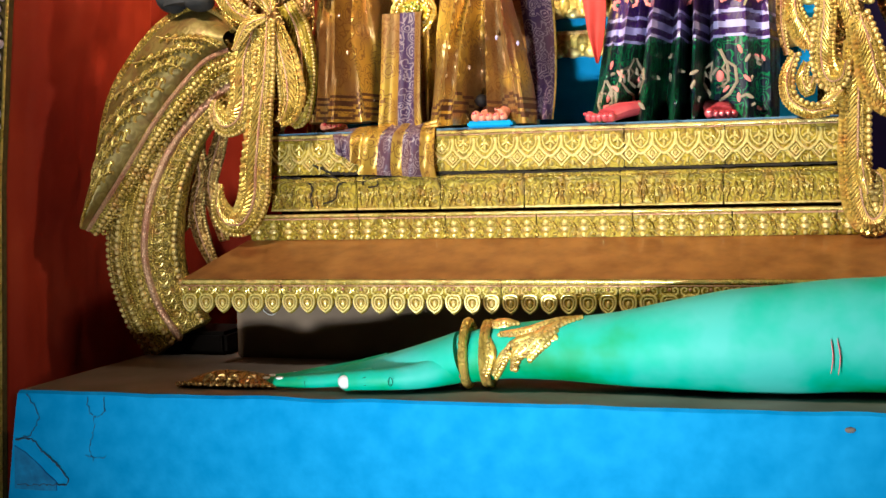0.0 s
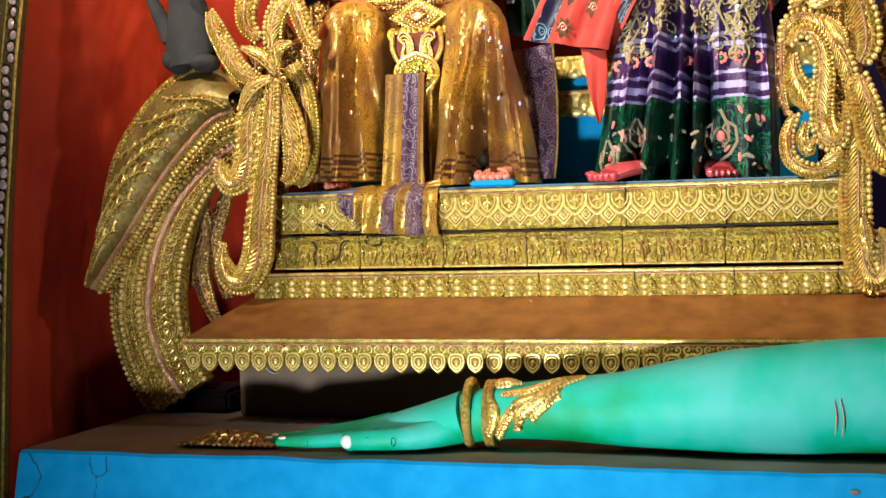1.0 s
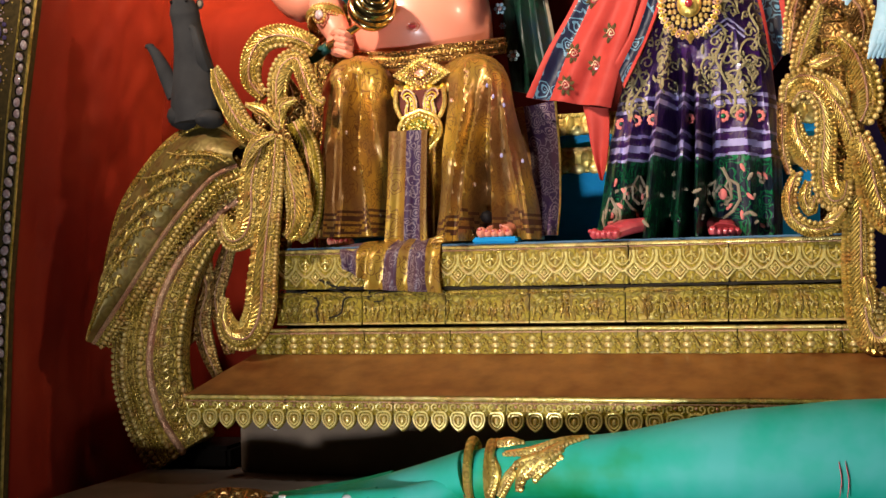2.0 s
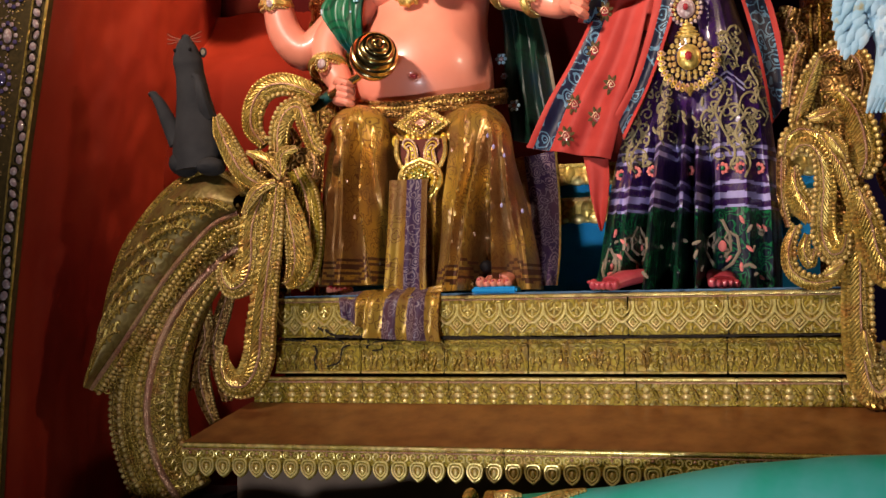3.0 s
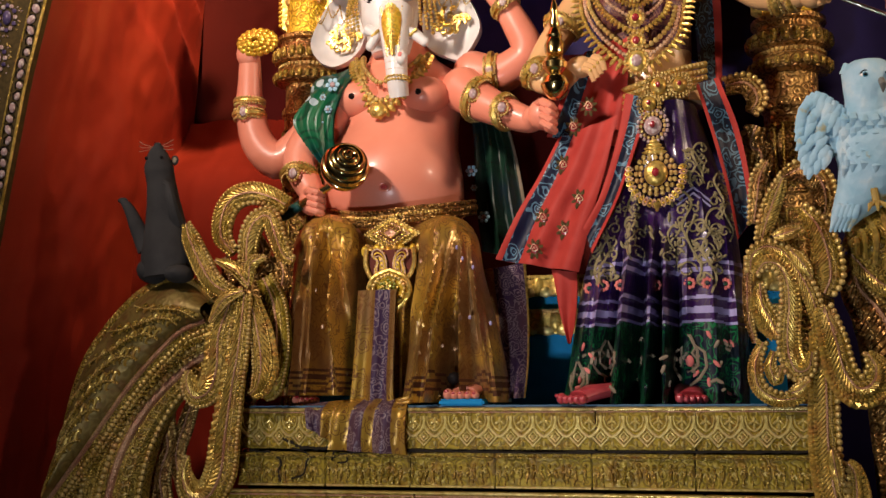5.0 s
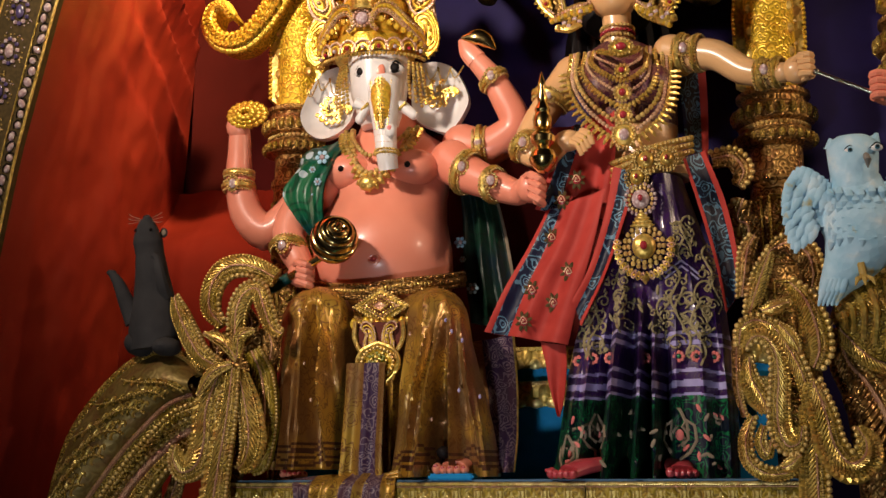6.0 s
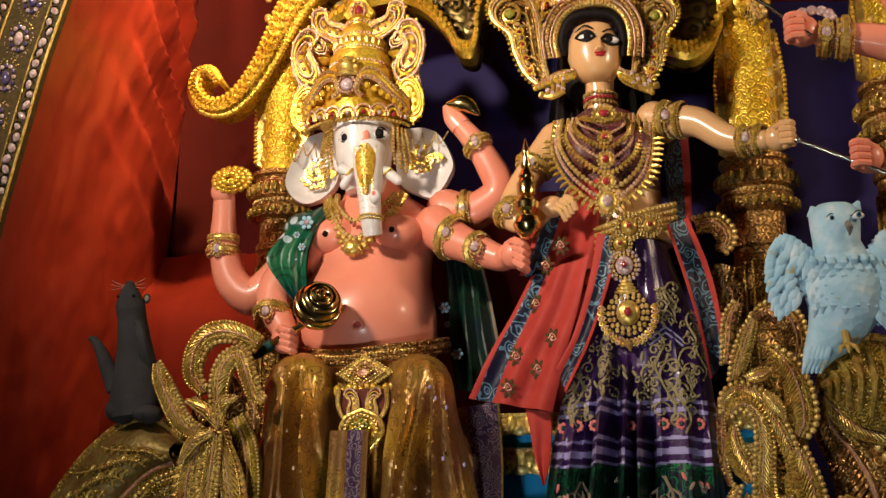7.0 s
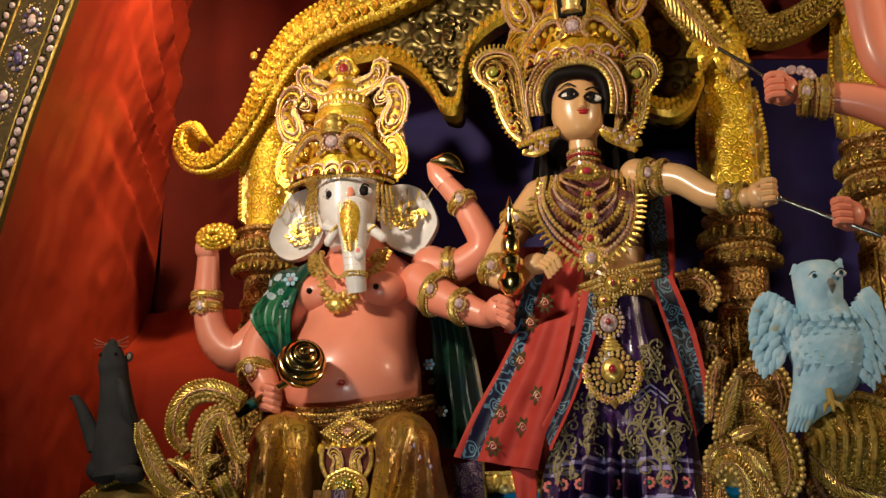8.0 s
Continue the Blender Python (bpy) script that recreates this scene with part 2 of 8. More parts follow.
PINKPRINT = cloth("pink_print", (0.72, 0.16, 0.14), (0.82, 0.26, 0.22), 0.6)
GREENHEM = printed("green_brocade", (0.006, 0.014, 0.013), (0.007, 0.17, 0.050), 24.0, 0.055, 0.3, 0.4, None, 0.2, 0.8)
VINE_GOLD = cloth("gold_thread", (0.26, 0.205, 0.095), (0.40, 0.33, 0.17), 0.45, 40.0)
VINE = cloth("taupe_vine", (0.22, 0.17, 0.11), (0.34, 0.26, 0.18), 0.5)
CORAL = cloth("coral_sash", (0.38, 0.034, 0.024), (0.52, 0.060, 0.042), 0.6, 11.0)
TEAL = printed("teal_border", (0.006, 0.012, 0.026), (0.12, 0.26, 0.36), 20.0, 0.055, 0.24, 0.5)
BLOUSE = printed("wine_blouse", (0.10, 0.010, 0.025), (0.22, 0.10, 0.05), 40.0, 0.08, 0.3, 0.5)
EMBROID = cloth("ochre_embroidery", (0.05, 0.035, 0.010), (0.11, 0.07, 0.02), 0.7, 60.0, 500.0)
STEEL, _t, _b = nodes_of("steel_rod", 0.25, 1.0)
_b.inputs["Base Color"].default_value = (0.55, 0.50, 0.42, 1)


# ---- mesh tools ----
class Geo:
    """Vertices and faces gathered into one mesh; each face names its material."""

    def __init__(self, mat=None):
        self.v, self.f, self.m, self.mat = [], [], [], mat

    def add(self, verts, faces, mat=None):
        n = len(self.v)
        self.v.extend(tuple(p) for p in verts)
        self.f.extend(tuple(i + n for i in q) for q in faces)
        self.m.extend([mat or self.mat] * len(faces))
        return self

    def grid(self, rows, mat=None, closed=False, caps=False):
        nr, nc = len(rows), len(rows[0])
        fs = []
        for i in range(nr - 1):
            for j in range(nc if closed else nc - 1):
                k = (j + 1) % nc
                fs.append((i * nc + j, i * nc + k, (i + 1) * nc + k, (i + 1) * nc + j))
        if caps:
            fs.append(tuple(reversed(range(nc))))
            fs.append(tuple((nr - 1) * nc + j for j in range(nc)))
        return self.add([p for r in rows for p in r], fs, mat)

    def ball(self, c, r, mat=None, seg=8, rings=5, rot=None):
        r = (r, r, r) if isinstance(r, (int, float)) else r
        rot = rot or Matrix.Identity(3)
        c = Vector(c)
        vs, fs = [], []
        vs.append(c + rot @ Vector((0, 0, r[2])))
        for i in range(1, rings):
            a = math.pi * i / rings
            for j in range(seg):
                b = 2 * math.pi * j / seg
                vs.append(c + rot @ Vector((r[0] * math.sin(a) * math.cos(b), r[1] * math.sin(a) * math.sin(b), r[2] * math.cos(a))))
        vs.append(c - rot @ Vector((0, 0, r[2])))
        for j in range(seg):
            k = (j + 1) % seg
            fs.append((0, 1 + j, 1 + k))
            for i in range(rings - 2):
                o = 1 + i * seg
                fs.append((o + j, o + seg + j, o + seg + k, o + k))
            o = 1 + (rings - 2) * seg
            fs.append((o + j, len(vs) - 1, o + k))
        return self.add(vs, fs, mat)

    def tube(self, pts, radii, mat=None, seg=8, flat=1.0, caps=True, up=(0, 1, 0)):
        """A round or flattened tube along pts; flat scales its depth along up."""
        pts = [Vector(p) for p in pts]
        if isinstance(radii, (int, float)):
            radii = [radii] * len(pts)
        rows, up = [], Vector(up)
        for i, p in enumerate(pts):
            d = (pts[min(i + 1, len(pts) - 1)] - pts[max(i - 1, 0)]).normalized()
            s = d.cross(up)
            s = s.normalized() if s.length > 1e-4 else Vector((1, 0, 0))
            n = s.cross(d).normalized()
            rows.append([p + radii[i] * (math.cos(a) * s + flat * math.sin(a) * n) for a in (2 * math.pi * j / seg for j in range(seg))])
        return self.grid(rows, mat, True, caps)

    def lathe(self, prof, c, mat=None, seg=24, turn=None, caps=True):
        turn = turn or Matrix.Identity(3)
        c = Vector(c)
        rows = [[c + turn @ Vector((r * math.cos(2 * math.pi * j / seg), r * math.sin(2 * math.pi * j / seg), z)) for j in range(seg)] for r, z in prof]
        return self.grid(rows, mat, True, caps)

    def loft(self, secs, mat=None, seg=32, folds=0, amp=0.0, phase=0.0, caps=True, split=None):
        """Stacked ellipses (x, y, z, rx, ry, fold); split names a material by height."""
        rows = []
        for s in secs:
            x, y, z, rx, ry = s[:5]
            k = s[5] if len(s) > 5 else 0.0
            row = []
            for j in range(seg):
                a = 2 * math.pi * j / seg
                w = 1 + k * (math.sin(folds * a + phase) * 0.6 + math.sin((folds * 1.7) * a + 2 * phase + 0.8 * z * 4) * 0.4) if folds else 1.0
                row.append((x + rx * w * math.cos(a), y + ry * w * math.sin(a), z))
            rows.append(row)
        if split is None:
            return self.grid(rows, mat, True, caps)
        n = len(self.f)
        self.grid(rows, mat, True, caps)
        for i in range(n, len(self.f)):
            zc = sum(self.v[q][2] for q in self.f[i]) / len(self.f[i])
            self.m[i] = split(zc)
        return self

    def plate(self, poly, y0, y1, mat=None, bev=0.004):
        """A plate in the x-z plane from depth y0 (front) to y1, front edge eased."""
        n = len(poly)
        cx, cz = sum(p[0] for p in poly) / n, sum(p[1] for p in poly) / n
        def shrunk():
            out = []
            for i in range(n):
                a, b, c = Vector(poly[i - 1]), Vector(poly[i]), Vector(poly[(i + 1) % n])
                d1, d2 = (b - a).normalized(), (c - b).normalized()
                m = Vector((-(d1.y + d2.y), d1.x + d2.x))
                m = m.normalized() if m.length > 1e-6 else Vector((0, 0))
                out.append(b + m * bev * sign)
            return out
        area = sum(poly[i - 1][0] * poly[i][1] - poly[i][0] * poly[i - 1][1] for i in range(n))
        sign = 1 if area > 0 else -1
        inner = shrunk()
        vs = [(p[0], y0, p[1]) for p in inner] + [(p[0], y0 + bev, p[1]) for p in poly] + [(p[0], y1, p[1]) for p in poly]
        fs = [tuple(range(n)), tuple(reversed(range(2 * n, 3 * n)))]
        for k in (0, n):
            fs += [(k + i, k + (i + 1) % n, k + n + (i + 1) % n, k + n + i) for i in range(n)]
        return self.add(vs, fs, mat)

    def box(self, lo, hi, mat=None, bev=0.004):
        (x0, y0, z0), (x1, y1, z1) = lo, hi
        bm = bmesh.new()
        bmesh.ops.create_cube(bm, size=1, matrix=Matrix.Translation(((x0 + x1) / 2, (y0 + y1) / 2, (z0 + z1) / 2)) @ Matrix.Diagonal((x1 - x0, y1 - y0, z1 - z0, 1)))
        if bev:
            bmesh.ops.bevel(bm, geom=bm.edges[:], offset=bev, segments=2, affect="EDGES")
        bm.verts.index_update()
        self.add([v.co for v in bm.verts], [[v.index for v in f.verts] for f in bm.faces], mat)
        bm.free()
        return self

    def beads(self, pts, r, step=None, mat=None, seg=7, rings=5, squash=1.0):
        """Beads strung along a polyline."""
        pts = [Vector(p) for p in pts]
        step = step or (r if isinstance(r, (int, float)) else r[0]) * 2.1
        left = 0.0
        for a, b in zip(pts, pts[1:]):
            d = (b - a).length
            while left <= d:
                self.ball(a.lerp(b, left / d if d else 0), (r, r * squash, r), mat, seg, rings)
                left += step
            left -= d
        return self


BASE = {}


def piece(name, mesh, parent, at, label=""):
    """A repeat that shares its mesh with its fellows, set under a part at a place in the world."""
    ob = new(name, mesh)
    ob.parent = parent
    ob.location = Vector(at) - BASE[parent.name]
    BASE[ob.name] = BASE[parent.name]
    return tagged(ob, label)


def mesh_of(name, geo):
    """The mesh of a Geo built round the origin, for pieces."""
    ob = part(name, geo)
    me = ob.data
    bpy.data.objects.remove(ob)
    return me


def thing(name, base, label, category, group="", kind=""):
    ob = new(name)
    ob.location = base
    ob.empty_display_size = 0.1
    BASE[ob.name] = Vector(base)
    return tagged(ob, label, category, group, kind)


def part(name, geo, parent=None, label="", smooth=True, base=None):
    """One mesh object from a Geo, under its thing or part, or of its own at base."""
    o = BASE[parent.name] if parent else Vector(base or (0, 0, 0))
    me = bpy.data.meshes.new(name)
    me.from_pydata([(x - o.x, y - o.y, z - o.z) for x, y, z in geo.v], [], geo.f)
    mats = []
    for m in geo.m:
        if m not in mats:
            mats.append(m)
    for m in mats:
        me.materials.append(m)
    me.polygons.foreach_set("material_index", [mats.index(m) for m in geo.m])
    bm = bmesh.new()
    bm.from_mesh(me)
    bmesh.ops.recalc_face_normals(bm, faces=bm.faces)
    bm.to_mesh(me)
    bm.free()
    if smooth:
        me.polygons.foreach_set("use_smooth", [True] * len(me.polygons))
        me.set_sharp_from_angle(angle=radians(38))
    ob = new(name, me)
    if parent:
        ob.parent = parent
    else:
        ob.location = o
    BASE[ob.name] = o.copy()
    return tagged(ob, label)


def curve(pts, n=24):
    """A smooth line through the points."""
    p = [Vector(q) for q in pts]
    p = [2 * p[0] - p[1]] + p + [2 * p[-1] - p[-2]]
    out, m = [], len(p) - 3
    for i in range(n + 1):
        s = i / n * m
        k = min(int(s), m - 1)
        u = s - k
        a, b, c, d = p[k:k + 4]
        out.append(0.5 * (2 * b + (c - a) * u + (2 * a - 5 * b + 4 * c - d) * u * u + (3 * b - a - 3 * c + d) * u ** 3))
    return out


def lerp_list(vals, n):
    return [float(np.interp(i / n, np.linspace(0, 1, len(vals)), vals)) for i in range(n + 1)]


def xz(pts, y):
    return [(a, y, b) for a, b in pts]


def spiral(cx, cz, r0, r1, a0, turns, y, n=28):
    return [(cx + (r0 + (r1 - r0) * i / n) * math.cos(radians(a0) + 2 * math.pi * turns * i / n), y,
             cz + (r0 + (r1 - r0) * i / n) * math.sin(radians(a0) + 2 * math.pi * turns * i / n)) for i in range(n + 1)]


def ornate(g, pts, width, body=None, bead=None, flat=0.55, beadr=None, leaves=True, frill=0):
    """A modelled gilt scroll: a tapered body, a row of round beads along one edge and fine ones along the other, a rib and slanting leaf strokes on its face."""
    body, bead = body or GOLD, bead or BEAD
    pts = [Vector(p) for p in pts]
    k = len(pts) - 1
    w = lerp_list(width, k)
    g.tube(pts, w, body, 12, flat)
    br = (beadr or max(0.004, 0.16 * max(width))) * 1.0
    edge = {1: [], -1: []}
    mid = []
    for i, p in enumerate(pts):
        d = (pts[min(i + 1, k)] - pts[max(i - 1, 0)]).normalized()
        s = d.cross(Vector((0, 1, 0))).normalized()
        for e in edge:
            edge[e].append(p + s * e * w[i] * 0.86 - Vector((0, w[i] * flat * 0.62, 0)))
        mid.append(p - Vector((0, w[i] * flat * 1.0, 0)))
    g.beads(edge[1 if frill <= 0 else -1], br, br * 2.05, bead, 8, 6)
    g.beads(edge[-1 if frill <= 0 else 1], br * 0.62, br * 1.35, GOLD_FINE if body is GOLD else body)
    g.beads([a.lerp(b, 0.42) - Vector((0, 0.002, 0)) for a, b in zip(mid, edge[1 if frill <= 0 else -1])], br * 0.34, br * 0.8, bead, 6, 4)
    g.tube(mid, [max(0.0022, x * 0.11) for x in w], ROSY, 6)
    if frill:
        for i in range(1, k):
            d = (pts[i + 1] - pts[i - 1]).normalized()
            s = d.cross(Vector((0, 1, 0))).normalized() * frill
            q = pts[i] + s * w[i] * 0.95
            g.tube([q - d * w[i] * 0.3, q + s * w[i] * 0.28 - Vector((0, w[i] * 0.25, 0)), q + s * w[i] * 0.42 + d * w[i] * 0.5], [w[i] * 0.22, w[i] * 0.24, w[i] * 0.06], GOLD_FINE, 6)
    if leaves:
        for i in range(1, k):
            e = -1 if frill <= 0 else 1
            a, b = mid[i], edge[e][min(i + 3, k)]
            q = a.lerp(b, 0.5) - Vector((0, w[i] * 0.2, 0))
            g.tube([a, q, a.lerp(b, 0.92)], [w[i] * 0.07, w[i] * 0.12, w[i] * 0.04], GOLD_FINE if body is GOLD else body, 5)
    return g


# ---- the setting ----
def structure(name, geo, label, category):
    return tagged(part(name, geo), label, category, kind="structure")


S = 3.45          # depth of the seat's front
PLINTH_TOP = 0.91


def border_edge(z):
    """The leaning edge of the side drape, a little bowed."""
    return float(np.interp(z, [0.0, 1.5, 2.05, 2.65, 3.17, 3.6, 5.2], [-2.38, -2.295, -2.236, -2.14, -2.025, -1.90, -1.42]))


def build_setting():
    # Unseen brown shell, added to bound bounce light and reflections.
    g = Geo(HALL).box((-6, -5, -0.1), (6, 6, 0.0), bev=0)
    structure("floor", g, "unseen dull brown floor, added to close the set", "floor")
    structure("ceiling", Geo(HALL).box((-6, -5, 6.0), (6, 6, 6.1), bev=0), "unseen brown ceiling, added to close the set", "ceiling")
    structure("wall_south", Geo(HALL).box((-6, -5.1, 0.0), (6, -5.0, 6), bev=0), "unseen brown wall behind the viewer, added to close the set", "wall")
    structure("wall_east", Geo(HALL).box((6.0, -5.1, 0.0), (6.1, 6, 6), bev=0), "unseen brown side wall, added to close the set", "wall")
    structure("wall_west", Geo(HALL).box((-6.1, -5.1, 0.0), (-6.0, 6, 6), bev=0), "unseen brown side wall, added to close the set", "wall")
    # backcloth, with soft upright folds
    rows = []
    for i in range(30):
        z = 0.4 + 5.6 * i / 29
        rows.append([(-2.12 + 1.02 * j / 60, 4.42 + 0.03 * noise.noise((j * 0.11, z * 0.8, 0)), z) for j in range(61)])
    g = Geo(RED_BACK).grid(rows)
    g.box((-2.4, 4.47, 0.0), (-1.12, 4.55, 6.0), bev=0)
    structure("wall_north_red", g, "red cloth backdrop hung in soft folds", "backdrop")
    rows = []
    for i in range(30):
        z = 0.4 + 5.6 * i / 29
        rows.append([(-1.12 + 4.32 * j / 90, 4.46 + 0.03 * noise.noise((j * 0.15, z * 0.8, 4)), z) for j in range(91)])
    g = Geo(NAVY).grid(rows)
    g.box((-1.11, 4.5, 0.0), (6.0, 4.58, 6.0), bev=0)
    structure("wall_north_navy", g, "dark navy cloth backdrop hung behind the columns", "backdrop")
    # side cloth from the jewelled border back to the corner, with slanting gathers above
    rows = []
    for i in range(225):
        z = 0.0 + 5.6 * i / 224
        row = []
        a = Vector((border_edge(z) - 0.01, 3.225))
        b = Vector((-2.17 + 0.0625 * (z - 2.49), 4.42))
        for j in range(91):
            u = j / 90
            p = a.lerp(b, u)
            ph = (z * 5.0 + u * 2.8 + 0.22 * noise.noise((z * 2, u * 3, 7))) % 1.0
            gather = 0.055 * (ph / 0.72 if ph < 0.72 else (1 - ph) / 0.28) * min(1, max(0, (z - 2.7) * 1.2)) * min(1.0, max(0.0, (u - 0.35) * 3.0)) * (1 - max(0, u - 0.93) * 14)
            soft = 0.03 * noise.noise((u * 2.1, z * 1.1, 3.0)) + 0.016 * noise.noise((u * 7, z * 3, 9.0)) + 0.007 * noise.noise((u * 19, z * 11, 5.0))
            row.append((p.x + gather + soft * (1 - abs(2 * u - 1) ** 4), p.y, z))
        rows.append(row)
    structure("wall_west_cloth", Geo(RED).grid(rows), "glossy red satin side drape with slanting gathers", "backdrop")
    # a red ledge behind the rat
    rows = []
    prof = curve([(0, 4.40, 2.80), (0, 4.34, 2.70), (0, 4.22, 2.60), (0, 4.10, 2.52), (0, 4.06, 2.38), (0, 4.05, 1.9), (0, 4.05, 1.2), (0, 4.05, 0.5)], 40)
    for p in prof:
        rows.append([(-2.22 + 0.7 * j / 30, p.y + 0.05 * noise.noise((j * 0.13, p.z * 2.2, 6.0)) + 0.02 * noise.noise((j * 0.4, p.z * 5, 2.0)), p.z + 0.05 * noise.noise((j * 0.15, 1.0, 3.0))) for j in range(31)])
    g = Geo(RED_COTTON).grid(rows)
    structure("red_ledge", g, "red cloth draped over a low ledge by the backdrop", "ledge")
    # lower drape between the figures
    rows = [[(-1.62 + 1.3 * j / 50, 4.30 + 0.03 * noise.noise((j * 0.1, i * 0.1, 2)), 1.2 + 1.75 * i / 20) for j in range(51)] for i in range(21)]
    structure("low_drape", Geo(RED_BACK).grid(rows), "red cloth drape behind the seat, shade put into its colour", "drape")


def build_plinth():
    base = thing("plinth", (-0.2, 3.6, 0), "bright blue limewashed plinth with cracked plaster corner", "plinth", kind="structure")
    g = Geo(BLUE)
    # front face with a slightly uneven top arris
    n = 80
    x0, x1, y0 = -1.99, 2.6, 2.80
    rows = []
    for z, dy in ((0.0, 0.0), (0.3, 0.0), (0.6, 0.002), (0.8, 0.0), (PLINTH_TOP - 0.03, 0.001), (PLINTH_TOP - 0.008, 0.003), (PLINTH_TOP, 0.012)):
        rows.append([(x0 + (x1 - x0) * j / n - (0.16 * (PLINTH_TOP - z) if j == 0 else 0), y0 + dy + 0.004 * noise.noise((j * 0.3, z * 4, 1)),
                      z + (0.006 * noise.noise((j * 0.35, 0, 5)) if z > 0.85 else 0)) for j in range(n + 1)])
    g.grid(rows)
    left = [[(x0 + (0.12 * k / 8) - 0.16 * (PLINTH_TOP - z), y0 + 0.012 + 1.6 * k / 8, z) for k in range(9)] for z in (0.0, 0.45, PLINTH_TOP)]
    g.grid(left)
    part("face", g, base)
    g = Geo(DUSTY)
    top = [[(x0 + (x1 - x0) * j / n + 0.12 * (1 - j / n) * k / 8, y0 + 0.012 + 1.6 * k / 8, PLINTH_TOP + 0.004 * noise.noise((j * 0.35, k * 1.0, 5))) for j in range(n + 1)] for k in range(9)]
    g.grid(top)
    part("top", g, base, "dusty grey-brown top")
    # plaster cracks near the corner
    def crack(pts, w):
        g = Geo(CRACK)
        line = curve(xz(pts, 2.795), len(pts) * 5)
        rng = random.Random(len(pts))
        line = [p + Vector((rng.uniform(-1, 1), 0, rng.uniform(-1, 1))) * 0.0035 for p in line]
        g.tube(line, [w * rng.uniform(0.4, 1.2) for _ in line], seg=5, flat=0.8)
        part("crack", g, base, "dark jagged plaster crack")
    crack([(-1.96, 0.90), (-1.93, 0.86), (-1.925, 0.83), (-1.95, 0.79), (-1.975, 0.78)], 0.0012)
    crack([(-2.0, 0.775), (-1.95, 0.775), (-1.92, 0.745), (-1.88, 0.715), (-1.86, 0.69), (-1.842, 0.668), (-1.845, 0.648)], 0.0026)
    crack([(-2.0, 0.648), (-1.95, 0.645), (-1.90, 0.650), (-1.85, 0.648)], 0.0022)
    crack([(-1.77, 0.895), (-1.765, 0.86), (-1.745, 0.845), (-1.72, 0.855), (-1.715, 0.90)], 0.001)
    crack([(-1.75, 0.845), (-1.755, 0.80), (-1.77, 0.76), (-1.76, 0.72)], 0.0008)
    crack([(-1.78, 0.735), (-1.74, 0.73), (-1.72, 0.735)], 0.0007)
    g = Geo(DAMP).plate([(-2.006, 0.755), (-1.973, 0.737), (-1.928, 0.700), (-1.908, 0.679), (-1.880, 0.658), (-1.880, 0.632), (-1.936, 0.630), (-2.012, 0.632)], 2.7945, 2.806, DAMP, 0.001)
    part("loose_plaster", g, base, "darker damp patch of flaking plaster")
    g = Geo(DUSTY).ball((0.21, 2.797, 0.872), (0.012, 0.003, 0.007), seg=10)
    part("chip", g, base, "small plaster chip")


# ---- the throne ----
def rope(g, x0, x1, y, z, r, mat=MOTIF):
    n = int((x1 - x0) / (r * 1.5))
    for i in range(n):
        x = x0 + (i + 0.5) * (x1 - x0) / n
        g.ball((x, y, z), (r * 0.75, r, r * 1.5), mat, 6, 4, Matrix.Rotation(radians(38), 3, "Y"))


def motif_arch(w, h):
    """A pointed hanging bowl with a four-petalled fleur inside and a drop below it, round its own middle."""
    g = Geo(MOTIF)
    top = h * 0.36
    for k, r in ((1.0, 0.042), (0.72, 0.022)):
        half = [(0.47, 0.0), (0.49, -0.16), (0.40, -0.34), (0.22, -0.46), (0.0, -0.54)]
        pts = [(-a * w * k, 0, top + b * h * k) for a, b in half] + [(a * w * k, 0, top + b * h * k) for a, b in half[-2::-1]]
        g.tube(curve(pts, 16), h * r, MOTIF, 6)
    for dx, dz, q, a in ((0, -0.10, 1.0, 0), (-0.13, -0.17, 0.9, 0.9), (0.13, -0.17, 0.9, -0.9), (0, -0.27, 1.0, 0)):
        g.ball((dx * w, 0, top + dz * h), (w * 0.07 * q, 0.005, h * 0.085 * q), MOTIF, 7, 5, Matrix.Rotation(a, 3, "Y"))
    g.ball((0, 0, -h * 0.36), (w * 0.055, 0.006, h * 0.075), MOTIF, 7, 5)
    return g


def motif_diamond(w, h):
    """Two nested diamonds with a boss."""
    g = Geo(MOTIF)
    for a, r in ((w * 0.37, 0.034), (w * 0.20, 0.028)):
        dia = [(-a, 0, 0), (0, 0, a * 1.1), (a, 0, 0), (0, 0, -a * 1.1), (-a, 0, 0)]
        g.tube(dia, h * r, MOTIF, 6)
    g.ball((0, 0, 0), (w * 0.09, 0.006, w * 0.1), MOTIF, 7, 5)
    return g


def panel_top(x0, x1):
    g = Geo(GROUND).box((x0 + 0.0015, S, 1.487), (x1 - 0.0015, S + 0.03, 1.612), bev=0.003)
    rope(g, x0, x1, S - 0.002, 1.606, 0.0045)
    g.tube([(x0 + 0.002, S - 0.001, 1.598), (x1 - 0.002, S - 0.001, 1.598)], 0.0022, ROSY, 5)
    return g


